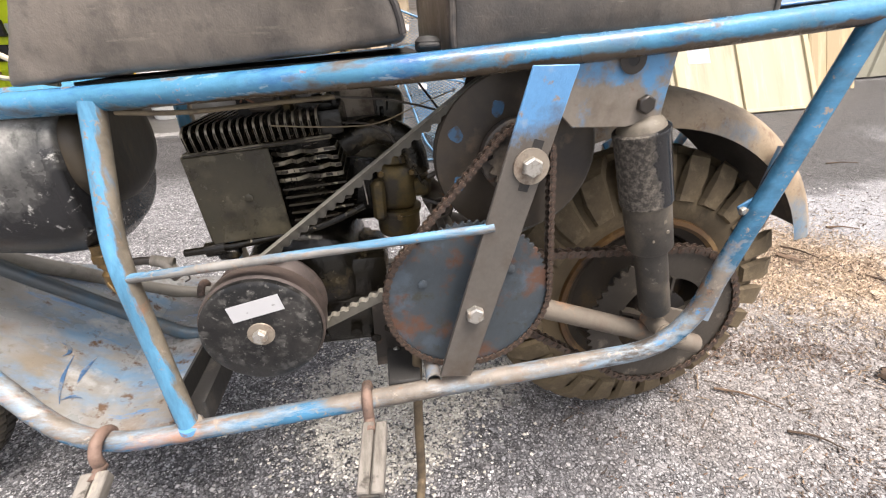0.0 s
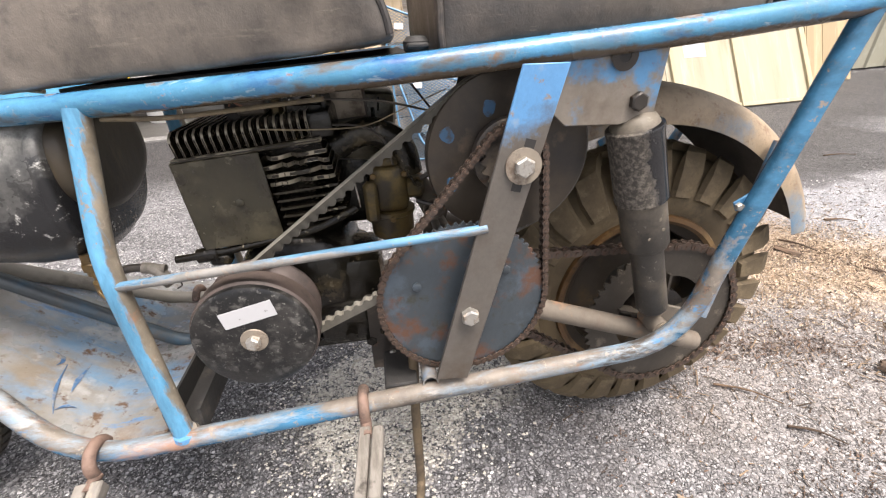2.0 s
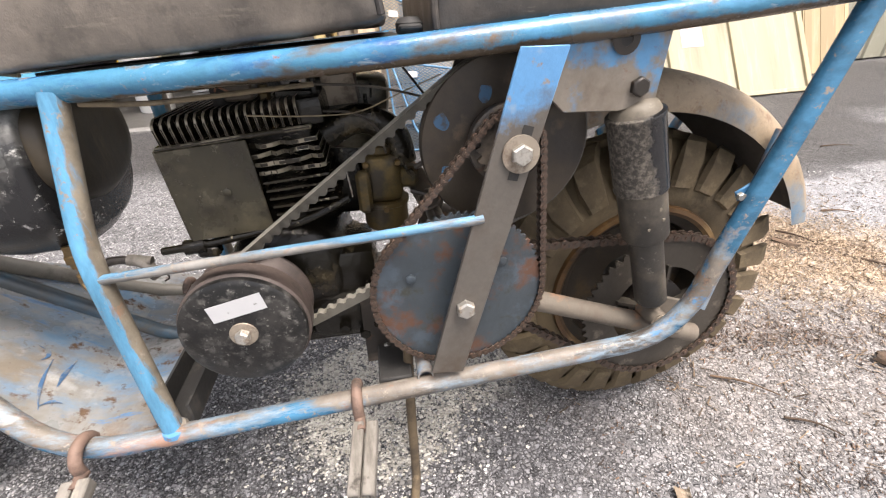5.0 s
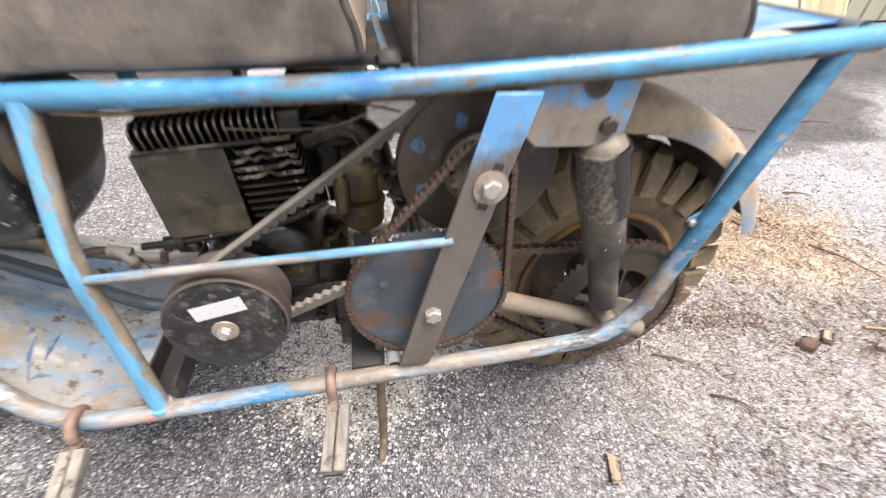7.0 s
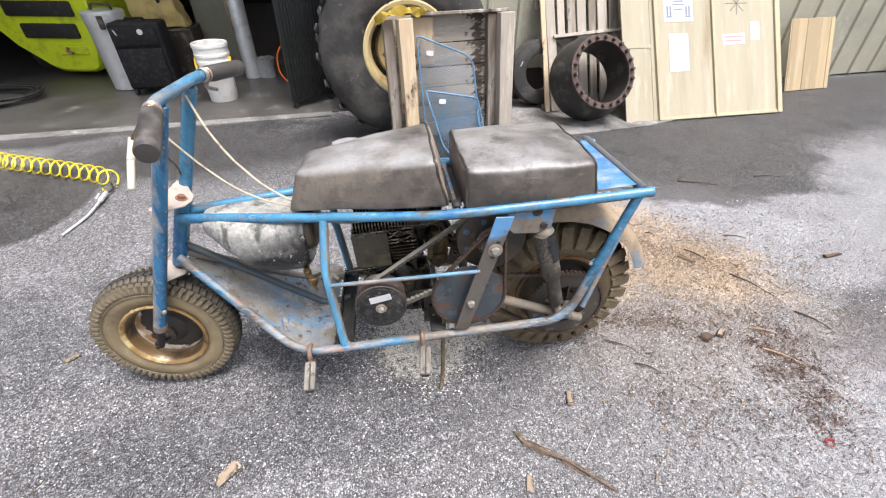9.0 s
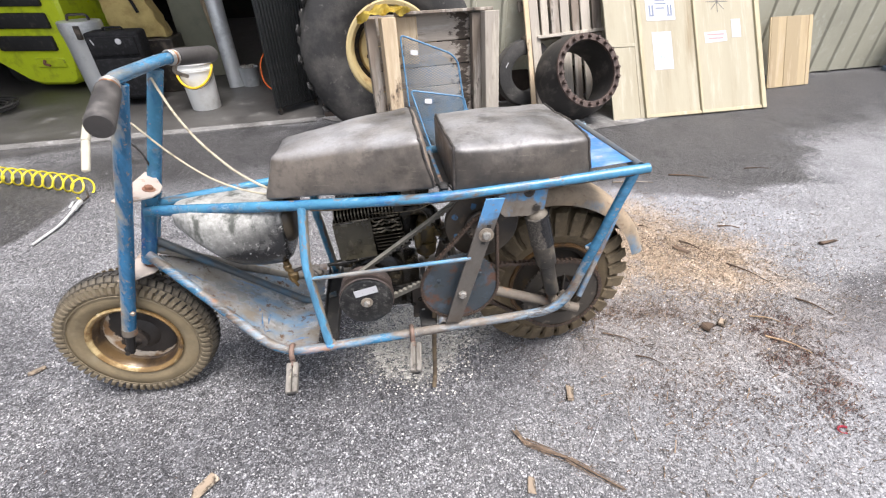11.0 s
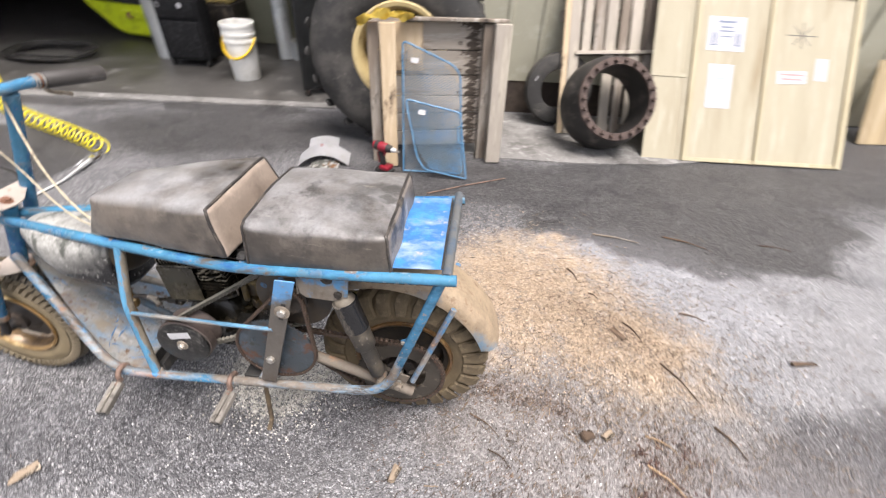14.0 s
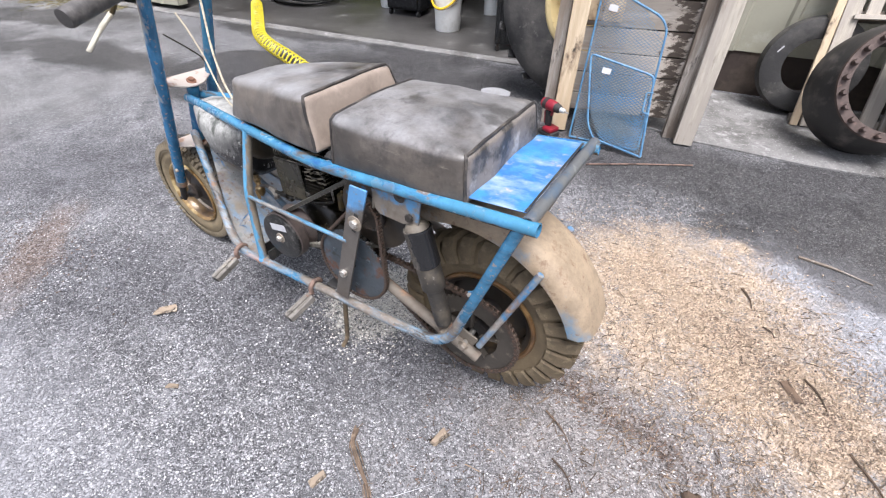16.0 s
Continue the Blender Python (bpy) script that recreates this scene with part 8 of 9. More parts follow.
star = part("ink_star", box(bmesh.new(), (0.24, 0.0008, 0.006), Matrix.Translation((0.86, 0.0118, 1.02))), INK_GREY, main_crate, "grey star drawn in marker")
for k, a in enumerate((45, 90, 135)):
    part("star_stroke", box(bmesh.new(), (0.20, 0.0008, 0.006), Matrix.Translation((0.86, 0.0114 - 0.0004 * k, 1.02)) @ pose(0, 0, 0, 0, a, 0)), INK_GREY, main_crate)
crate(4.00, 3.10, 8, 22, 0.60, 0.72, "small stained plywood crate panel leaning by the wall", [("v", 0.06, 0.09), ("v", 0.32, 0.20), ("v", 0.565, 0.05)], PLY_TAN)


# ---- things in the garage door ----
def bucket():
    b = root("bucket", "stacked white plastic buckets with a yellow handle", "bucket", pose(-1.965, 3.52, 0.012))
    part("bucket_body", lathe(bmesh.new(), [(0, 0.0), (0.128, 0.0), (0.132, 0.006), (0.150, 0.36), (0.158, 0.362), (0.158, 0.385), (0.152, 0.386), (0.154, 0.42), (0.160, 0.422), (0.160, 0.445), (0.154, 0.447), (0.157, 0.50), (0.163, 0.502), (0.163, 0.53), (0.157, 0.535), (0.150, 0.53), (0.12, 0.2), (0, 0.19)], Matrix(), 40), WHITE_PLASTIC, b)
    arc = [Vector((0.163 * math.cos(radians(a)), -0.163 * math.sin(radians(a)) - 0.01, 0.40 - 0.17 * math.sin(radians(a)))) for a in range(0, 181, 10)]
    part("handle", tube(bmesh.new(), arc, 0.011, 8), YELLOW_PLASTIC, b, "yellow plastic handle")
    arc = [Vector((0.160 * math.cos(radians(a)), -0.155 * math.sin(radians(a)) - 0.008, 0.345 - 0.13 * math.sin(radians(a)))) for a in range(0, 181, 10)]
    part("wire_handle", tube(bmesh.new(), arc, 0.003, 6), WASHER, b)


bucket()


def suitcase():
    s = root("suitcase", "black upright fabric suitcase standing on wheels", "suitcase", pose(-2.71, 3.86, 0.012, 0, 0, 4))
    part("case_body", box(bmesh.new(), (0.46, 0.26, 0.62), Matrix.Translation((0, 0, 0.37)), 0.03, 3), BLACK_FABRIC, s)
    part("front_pocket", box(bmesh.new(), (0.40, 0.04, 0.36), Matrix.Translation((0, -0.14, 0.27)), 0.012, 2), BLACK_FABRIC, s)
    part("top_pocket", box(bmesh.new(), (0.40, 0.03, 0.16), Matrix.Translation((0, -0.137, 0.56)), 0.010, 2), BLACK_FABRIC, s)
    part("badge", lathe(bmesh.new(), [(0, 0), (0.026, 0), (0.024, 0.004), (0, 0.005)], pose(0.06, -0.153, 0.60, 90, 0, 0), 20), PAPER, s, "round white badge")
    part("zip_tag", box(bmesh.new(), (0.010, 0.004, 0.05), Matrix.Translation((-0.16, -0.155, 0.60)) @ pose(0, 0, 0, 0, -20, 0)), PAPER, s)
    part("carry_handle", tube(bmesh.new(), [(-0.09, -0.02, 0.675), (-0.08, -0.02, 0.705), (0.08, -0.02, 0.705), (0.09, -0.02, 0.675)], 0.010, 8, 0.02), BLACK_FABRIC, s)
    for x in (-0.19, 0.19):
        part("wheel", tube(bmesh.new(), [(x - 0.012, -0.10, 0.035), (x + 0.012, -0.10, 0.035)], 0.035, 14), BLACK_RUBBER, s)


suitcase()


def machine():
    m = root("green_machine", "lime green machine body with black slots, parked in the garage", "machine", pose(-3.98, 4.62, 0.0, 0, 0, -10))
    bm = slab(bmesh.new(), [(-0.95, 0.80), (-0.50, 0.32), (-0.22, 0.08), (-0.10, 0.04), (0.30, 0.04), (0.38, 0.10), (0.50, 0.55), (0.54, 1.55), (-0.95, 1.55)], 1.6, pose(0, 0, 0.02, 90, 0, 0) @ Matrix.Translation((0, 0, -1.6)), 0.03)
    part("machine_body", bm, LIME, m)
    for z, w, x in ((0.50, 0.64, -0.02), (0.72, 0.78, -0.05), (0.93, 0.80, -0.05), (1.14, 0.80, -0.05)):
        part("slot", box(bmesh.new(), (w, 0.05, 0.150), Matrix.Translation((x, -0.012, z)), 0.02, 2), BLACK_RUBBER, m)
    part("recess", box(bmesh.new(), (0.34, 0.03, 0.10), Matrix.Translation((0.14, -0.004, 0.30)), 0.01), LIME, m)
    part("hook", tube(bmesh.new(), [(0.10, -0.03, 0.33), (0.10, -0.06, 0.30), (0.16, -0.06, 0.28)], 0.014, 8, 0.02), RUSTY, m)
    for x in (-0.6, 0.1):
        part("wheel", tube(bmesh.new(), [(x, 0.35, 0.15), (x, 0.60, 0.15)], 0.15, 20), BLACK_RUBBER, m)


machine()
cab = root("steel_cylinder", "tall dull grey steel gas cylinder case beside the suitcase", "steel case", pose(-3.10, 4.08, 0.012, 0, 0, 0))
part("case_body", lathe(bmesh.new(), [(0, 0), (0.15, 0), (0.165, 0.01), (0.180, 0.62), (0.188, 0.64), (0.188, 0.74), (0.178, 0.75), (0.0, 0.75)], Matrix(), 28), GREY_STEEL, cab)
part("latch", box(bmesh.new(), (0.05, 0.03, 0.12), Matrix.Translation((0.05, -0.186, 0.66)), 0.006), DARK_STEEL, cab)
part("lid_handle", tube(bmesh.new(), [(-0.10, 0, 0.74), (-0.09, 0, 0.80), (0.09, 0, 0.80), (0.10, 0, 0.74)], 0.012, 8, 0.03), DARK_STEEL, cab)


def bag():
    b = root("canvas_bag", "ochre canvas bag slumped on a dark box", "bag", pose(-2.70, 4.45, 0.556, 0, 0, 10))
    part("bag_body", cushion([(-0.24, -0.16, 0), (-0.30, -0.10, 0.46), (-0.24, 0.16, 0), (-0.30, 0.10, 0.46), (0.26, -0.16, 0), (0.10, -0.10, 0.46), (0.26, 0.16, 0), (0.10, 0.10, 0.46)], 0.06, 0.03, 9.0), CANVAS, b, "", 70)
    part("strap", tube(bmesh.new(), [(-0.10, -0.13, 0.46), (0.02, -0.17, 0.36), (0.05, -0.18, 0.24)], 0.016, 6, 0.03), BLACK_FABRIC, b)


bag()
tagged(part("storage_box", box(bmesh.new(), (0.62, 0.45, 0.54), inb(-2.54, 1.62, 0.282), 0.01), DARK_STEEL), "dark storage box in the shade of the garage", "box")
tagged(part("stove_pipe", tube(bmesh.new(), [(-1.86, 4.34, 0.012), (-1.93, 4.50, 2.4)], 0.085, 24, hollow=True), GREY_STEEL), "leaning galvanised sheet metal pipe", "pipe")
tagged(part("timber_stick", bar(bmesh.new(), (-2.02, 4.75, 0.012), (-2.18, 4.62, 1.9), 0.05, 0.03, 0.003), FRESH_WOOD), "pale timber batten leaning in the garage", "batten")
pail = root("pail", "small grey metal pail holding bolts", "pail", pose(-1.70, 4.36, 0.012))
part("pail_body", lathe(bmesh.new(), [(0, 0), (0.085, 0), (0.105, 0.20), (0.110, 0.205), (0.100, 0.205), (0.08, 0.02), (0, 0.02)], Matrix(), 28), GREY_STEEL, pail)
bm = bmesh.new()
rnd = random.Random(4)
for k in range(26):
    tube(bm, [(rnd.uniform(-0.06, 0.06), rnd.uniform(-0.06, 0.06), 0.10), (rnd.uniform(-0.07, 0.07), rnd.uniform(-0.07, 0.07), 0.225)], 0.006, 5)
part("bolts", bm, ZINC, pail)


def rack():
    r = root("ribbed_panel", "black ribbed plastic panel standing on casters in the doorway", "panel", pose(-1.03, 3.26, 0.012, 0, 0, 40))
    bm = box(bmesh.new(), (0.46, 0.03, 1.60), Matrix.Translation((0, 0, 0.86)), 0.004)
    rib = unit_box(BLACK_PANEL, (0.014, 0.020, 1.56), 0.003, "rib")
    for k in range(15):
        piece("rib", rib, Matrix.Translation((-0.21 + 0.03 * k, -0.022, 0.86)), r)
    part("panel", bm, BLACK_PANEL, r)
    for x in (-0.20, 0.20):
        part("leg", box(bmesh.new(), (0.02, 0.03, 0.10), Matrix.Translation((x, 0, 0.06))), DARK_STEEL, r)
        part("caster", tube(bmesh.new(), [(x, -0.012, 0.022), (x, 0.012, 0.022)], 0.022, 12), BLACK_RUBBER, r)


rack()
tagged(part("orange_cord", tube(bmesh.new(), [(-1.42, 4.2, 0.42), (-1.50, 4.1, 0.30), (-1.48, 4.0, 0.12), (-1.38, 3.95, 0.03), (-1.20, 3.98, 0.022)], 0.008, 8, 0.08), ORANGE), "orange extension cord hanging to the floor", "cord")


def coil_hose():
    line = rounded([(-4.30, 2.95, 0.10), (-3.40, 2.20, 0.062), (-3.05, 2.02, 0.059), (-2.60, 1.86, 0.059), (-2.22, 1.70, 0.056), (-2.17, 1.64, 0.03)], 0.25, 8)
    dist = [0.0]
    for a, b in zip(line, line[1:]):
        dist.append(dist[-1] + (b - a).length)
    pts, n = [], 1500
    for i in range(n):
        s = dist[-1] * i / (n - 1)
        k = max(j for j in range(len(dist) - 1) if dist[j] <= s)
        t = (s - dist[k]) / (dist[k + 1] - dist[k])
        p, d = line[k].lerp(line[k + 1], t), (line[k + 1] - line[k]).normalized()
        side = d.cross(Vector((0, 0, 1))).normalized()
        # the coils lie tight along most of the hose and open towards the gun
        a = 2 * math.pi * (34 * (i / n) ** 0.86)
        pts.append(p + side * math.cos(a) * 0.060 + Vector((0, 0, 1)) * (math.sin(a) * 0.052) + d * 0.02 * math.cos(a))
    h = root("air_hose", "yellow coiled air hose lying on the asphalt", "air hose", None)
    part("coil", tube(bmesh.new(), pts, 0.0060, 6), HOSE, h)
    part("hose_tail", tube(bmesh.new(), [(-2.17, 1.64, 0.03), (-2.13, 1.58, 0.02), (-2.14, 1.52, 0.02)], 0.006, 8, 0.03), DARK_STEEL, h)
    part("red_hose", tube(bmesh.new(), [(-4.30, 2.95, 0.10), (-4.55, 3.15, 0.06), (-4.75, 3.30, 0.30), (-4.85, 3.45, 0.9)], 0.010, 8, 0.1), ORANGE, h, "orange-red supply hose")
    g = root("air_gun", "silver air blow gun with a long bent nozzle", "air gun", None)
    part("gun_body", bar(bmesh.new(), (-2.145, 1.52, 0.025), (-2.125, 1.40, 0.028), 0.024, 0.024, 0.005), PALE_ALLOY, g)
    part("trigger", bar(bmesh.new(), (-2.155, 1.47, 0.048), (-2.140, 1.40, 0.044), 0.012, 0.004, 0.001), GREY_STEEL, g)
    part("nozzle", tube(bmesh.new(), [(-2.125, 1.40, 0.028), (-2.12, 1.24, 0.016), (-2.16, 1.05, 0.010)], 0.007, 8, 0.06), PALE_ALLOY, g)


coil_hose()
rubber_hose = root("rubber_hose", "dark rubber hose coiled on the garage floor", "hose", pose(-4.35, 3.70, 0))
for k in range(7):
    r = 0.34 + 0.03 * (k % 4)
    part("hose_loop", tube(bmesh.new(), [(r * math.cos(a) * 1.1 + 0.02 * k, r * math.sin(a) * 0.8, 0.024 + 0.012 * k + 0.006 * math.sin(3 * a)) for a in [2 * math.pi * j / 32 for j in range(33)]], 0.010, 6), BLACK_RUBBER, rubber_hose)


# ---- small things near the pallet ----
def drill():
    d = root("cordless_drill", "red and black cordless drill standing on its battery", "drill", pose(-0.150, 1.775, 0, 0, 0, -25))
    part("battery", box(bmesh.new(), (0.125, 0.080, 0.034), Matrix.Translation((0.008, 0, 0.018)), 0.010, 2), BLACK_RUBBER, d, "black battery pack")
    part("battery_latch", box(bmesh.new(), (0.075, 0.084, 0.030), Matrix.Translation((0.020, 0, 0.048)), 0.010, 2), RED, d, "red battery mount")
    bar(h := bmesh.new(), (-0.004, 0.0, 0.055), (-0.020, 0.0, 0.160), 0.036, 0.046, 0.012)
    grip = part("handle", h, BLACK_RUBBER, d)
    bar(h := bmesh.new(), (-0.028, 0.0, 0.070), (-0.042, 0.0, 0.150), 0.030, 0.014, 0.005)
    part("handle_back", h, RED, grip, "red handle spine")
    part("trigger", box(bmesh.new(), (0.016, 0.018, 0.032), Matrix.Translation((0.012, 0, 0.146)) @ pose(0, 0, 0, 0, 12, 0), 0.004), RED, grip)
    part("motor_body", lathe(bmesh.new(), [(0, -0.075), (0.020, -0.075), (0.031, -0.066), (0.034, -0.030), (0.034, 0.030), (0.030, 0.040), (0, 0.040)], pose(-0.005, 0, 0.192, 0, 90, 0), 20), RED, d, "red motor housing")
    part("motor_band", lathe(bmesh.new(), [(0.030, -0.052), (0.0352, -0.050), (0.0358, -0.022), (0.030, -0.020)], pose(-0.005, 0, 0.192, 0, 90, 0), 20, True), BLACK_RUBBER, d)
    part("gear_nose", lathe(bmesh.new(), [(0, 0.035), (0.030, 0.035), (0.026, 0.066), (0.019, 0.078), (0, 0.078)], pose(-0.005, 0, 0.192, 0, 90, 0), 20), BLACK_RUBBER, d)
    part("chuck", lathe(bmesh.new(), [(0, 0.076), (0.015, 0.076), (0.016, 0.100), (0.011, 0.112), (0, 0.112)], pose(-0.005, 0, 0.192, 0, 90, 0), 16), GREY_STEEL, d, "steel chuck")
    part("bit", tube(bmesh.new(), [(0.104, 0, 0.192), (0.140, 0, 0.192)], 0.005, 8), ZINC, d)


drill()
PRINT_DARK = surface("dark_printed_page", (0.16, 0.16, 0.14), 0.5, 0, [((0.50, 0.50, 0.48), 26, 0.50, 0.56, 0.5), ((0.30, 0.16, 0.08), 18, 0.56, 0.62, 0.5)], [], 0.1)


def magazine():
    """Loose pages that have bowed up into arches over one another."""
    g = root("magazine", "bowed white and orange magazine pages lying open on the asphalt", "magazine", pose(-0.60, 1.78, 0.0, 0, 0, 14))
    for w, d, lift, y0, tilt, mat_, lab in ((0.36, 0.13, 0.085, -0.02, 0.035, PAPER, "bowed white page"), (0.20, 0.11, 0.028, -0.10, 0.015, PRINT_DARK, "dark printed page"), (0.21, 0.075, 0.020, 0.105, 0.075, PAPER, "white page standing up")):
        bm = bmesh.new()
        rows = []
        for i in range(17):
            u = i / 16 - 0.5
            base = lift * (1 - (2 * u) ** 2) + 0.006
            rows.append([bm.verts.new((u * w + 0.02 * v, y0 + d * v, base + tilt * v + (0.05 if y0 > 0.1 else 0.0))) for v in (0, 0.25, 0.5, 0.75, 1)])
        for a, b in zip(rows, rows[1:]):
            for j in range(4):
                bm.faces.new((a[j], a[j + 1], b[j + 1], b[j]))
        bmesh.ops.solidify(bm, geom=bm.faces[:], thickness=0.003)
        part("page", bm, mat_, g, lab, 60)
    bm = bmesh.new()
    rows = [[bm.verts.new(((i / 8) * 0.14 - 0.01, 0.075 + 0.028 * v, 0.085 * (1 - (2 * (i / 8 * 0.39)) ** 2) + 0.0325 + 0.0075 * v)) for v in (0, 1)] for i in range(9)]
    for a, b in zip(rows, rows[1:]):
        bm.faces.new((a[0], a[1], b[1], b[0]))
    bmesh.ops.solidify(bm, geom=bm.faces[:], thickness=0.001)
    part("print_bar", bm, INK_RED, g)


magazine()
tagged(part("steel_rod", tube(bmesh.new(), [(0.19, 1.52, 0.008), (0.45, 1.68, 0.008), (0.72, 1.83, 0.008)], 0.0050, 8), PEG_RUST), "thin rusty rod lying on the asphalt", "rod")

# ---- litter: chips, twigs and sawdust ----
CHIP = surface("split_wood_chip", (0.25, 0.195, 0.14), 0.8, 0, [((0.055, 0.040, 0.028), 26, 0.48, 0.58, 0.85), ((0.38, 0.33, 0.26), 40, 0.58, 0.66, 0.8)], [(120, 0.001)], 0.2, spread=0.15)
BARK = surface("dark_bark", (0.10, 0.065, 0.042), 0.9, 0, [((0.05, 0.035, 0.025), 40, 0.5, 0.66, 0.9)], [(120, 0.0015)], 0.25, spread=0.4)
STRAW = surface("dry_twig", (0.33, 0.23, 0.14), 0.85, 0, [((0.18, 0.12, 0.07), 40, 0.5, 0.66, 0.9)], [(160, 0.0008)], 0.2, spread=0.3)


def chip(name, x, y, turn, size, material, label, lift=0.0):
    bm = box(bmesh.new(), size, Matrix(), min(size) * 0.25)
    r = random.Random(int(x * 977 + y * 331))
    for v in bm.verts:
        v.co.x += r.uniform(-1, 1) * size[0] * 0.10
        v.co.y += r.uniform(-1, 1) * size[1] * 0.26
        v.co.z += r.uniform(-0.4, 0.4) * size[2] if v.co.z > 0 else 0.0
    ob = part(name, bm, material, None, "", 25)
    ob.matrix_world = pose(x, y, size[2] / 2 + lift, 0, 4, turn)
    return tagged(ob, label, "wood chip", "chips on the asphalt")


chip("wood_chip", 0.307, -0.290, 70, (0.060, 0.022, 0.014), CHIP, "pale split wood chip on the asphalt")
chip("wood_chip", 0.075, -0.570, 75, (0.045, 0.018, 0.007), CHIP, "flat pale wood chip on the asphalt")
chip("wood_chip", -0.860, -0.430, 50, (0.070, 0.026, 0.016), CHIP, "pale split wood chip on the asphalt")
chip("wood_chip", -0.540, -0.610, 35, (0.038, 0.012, 0.008), CHIP, "pale split wood chip on the asphalt")
chip("wood_chip", 1.060, -0.065, 40, (0.050, 0.026, 0.018), CHIP, "pale split wood chip on the asphalt")
chip("bark_chip", 0.985, -0.080, 20, (0.048, 0.036, 0.024), BARK, "dark lump of bark on the asphalt")
chip("bark_chip", 1.215, 0.440, -55, (0.075, 0.022, 0.012), BARK, "dark sliver of bark in the sawdust")
chip("wood_chip", -1.610, 0.120, 40, (0.050, 0.018, 0.013), CHIP, "pale split wood chip on the asphalt")
chip("bark_chip", 2.010, 0.380, 10, (0.120, 0.022, 0.012), BARK, "dark sliver of bark on the asphalt")
curl = [Vector((1.115 + 0.020 * math.cos(a), -0.562 + 0.012 * math.sin(a), 0.005 + 0.003 * math.sin(a * 0.5))) for a in [radians(30 + 24 * k) for k in range(11)]]
tagged(part("red_scrap", tube(bmesh.new(), curl, 0.0045, 7, r_end=0.0022), RED), "small dark red curl of plastic on the asphalt", "scrap")


def twig(pts, r, label, material=STRAW):
    return tagged(part("twig", tube(bmesh.new(), pts, r, 7, 0.03, r_end=r * 0.45), material), label, "twig", "twigs on the asphalt")


ROOT = surface("brown_fibrous_stem", (0.165, 0.115, 0.078), 0.9, 0, [((0.07, 0.05, 0.036), 40, 0.48, 0.64, 0.9), ((0.30, 0.23, 0.16), 60, 0.58, 0.68, 0.9)], [(160, 0.0012)], 0.25, spread=0.3)
stem = root("frayed_stem", "frayed brown plant stem lying on the asphalt", "stem", None)
r = random.Random(8)
spine = [Vector(q) for q in ((0.080, -0.400, 0.008), (0.092, -0.440, 0.010), (0.150, -0.478, 0.012), (0.205, -0.510, 0.011), (0.262, -0.560, 0.009), (0.335, -0.625, 0.006))]
part("main_strand", tube(bmesh.new(), spine, 0.0062, 8, 0.03, r_end=0.0030), ROOT, stem)
for k in range(14):
    i, off = r.choice((0, 1, 1, 2, 3)), Vector((r.uniform(-0.012, 0.012), r.uniform(-0.012, 0.012), 0.0))
    ahead = r.choice((2, 3)) if i < 3 else 2
    pts = [spine[i] + off] + [spine[j] + off * r.uniform(0.3, 2.2) + Vector((0, 0, r.uniform(-0.003, 0.004))) for j in range(i + 1, min(i + ahead + 1, 6))]
    if k % 4 == 0:
        pts.append(pts[-1] + Vector((r.uniform(0.01, 0.05), r.uniform(-0.01, 0.03), -0.002)))
    for q in pts:
        q.z = max(q.z, 0.003)
    part("fibre", tube(bmesh.new(), pts, r.uniform(0.0011, 0.0026), 6, 0.02, r_end=0.0007), ROOT, stem)
part("fibre", tube(bmesh.new(), [(0.092, -0.440, 0.010), (0.080, -0.410, 0.014), (0.083, -0.378, 0.008)], 0.0024, 6, 0.02, r_end=0.001), ROOT, stem)
for a, b, r, mt_ in (((1.24, 1.23), (1.50, 1.185), 0.0065, OLD_WOOD), ((1.67, 1.275), (1.90, 1.19), 0.0055, BARK), ((1.04, 0.88), (1.08, 0.78), 0.0045, BARK), ((1.12, 0.70), (1.16, 0.66), 0.003, BARK), ((1.25, 0.52), (1.31, 0.42), 0.004, BARK),
                     ((1.36, 0.30), (1.46, 0.12), 0.004, BARK), ((1.18, -0.16), (1.29, -0.27), 0.004, STRAW), ((1.48, 0.02), (1.55, -0.10), 0.0045, BARK), ((0.55, -0.04), (0.66, -0.12), 0.003, BARK), ((0.62, -0.17), (0.70, -0.23), 0.003, BARK),
                     ((2.25, 1.28), (2.42, 1.25), 0.004, BARK), ((1.55, 0.62), (1.66, 0.58), 0.004, BARK), ((0.28, -0.50), (0.36, -0.41), 0.0012, PAPER), ((1.20, -0.05), (1.30, -0.10), 0.0035, STRAW)):
    mid = ((a[0] + b[0]) / 2 + 0.01, (a[1] + b[1]) / 2 + 0.008)
    twig([(a[0], a[1], 0.006), (mid[0], mid[1], 0.009), (b[0], b[1], 0.006)], r, "dry twig lying on the asphalt", mt_)


def scatter(name, label, count, seed, where, size, material):
    """Many small flat flakes in one mesh."""
    r = random.Random(seed)
    verts, faces = [], []
    while len(faces) < count * 2:
        x, y = where(r)
        L, w = size(r)
        a, tip = r.uniform(0, math.pi), r.uniform(-0.4, 0.4)
        c, s = math.cos(a), math.sin(a)
        z = r.uniform(0.001, 0.004)
        k = len(verts)
        for u, v, dz in ((-1, -1, 0), (1, -0.7, tip * L), (0.8, 1, tip * L + w * 0.5), (-0.9, 0.8, w * 0.5)):
            verts.append((x + u * L / 2 * c - v * w / 2 * s, y + u * L / 2 * s + v * w / 2 * c, z + max(0, dz * 0.5)))
        verts.append((x, y, z + w * 0.8))
        faces += [(k, k + 1, k + 4, k + 3), (k + 1, k + 2, k + 4)]
    me = bpy.data.meshes.new(name)
    me.from_pydata(verts, [], faces)
    me.materials.append(material)
    return tagged(new(name, me), label, "litter", kind="stuff")


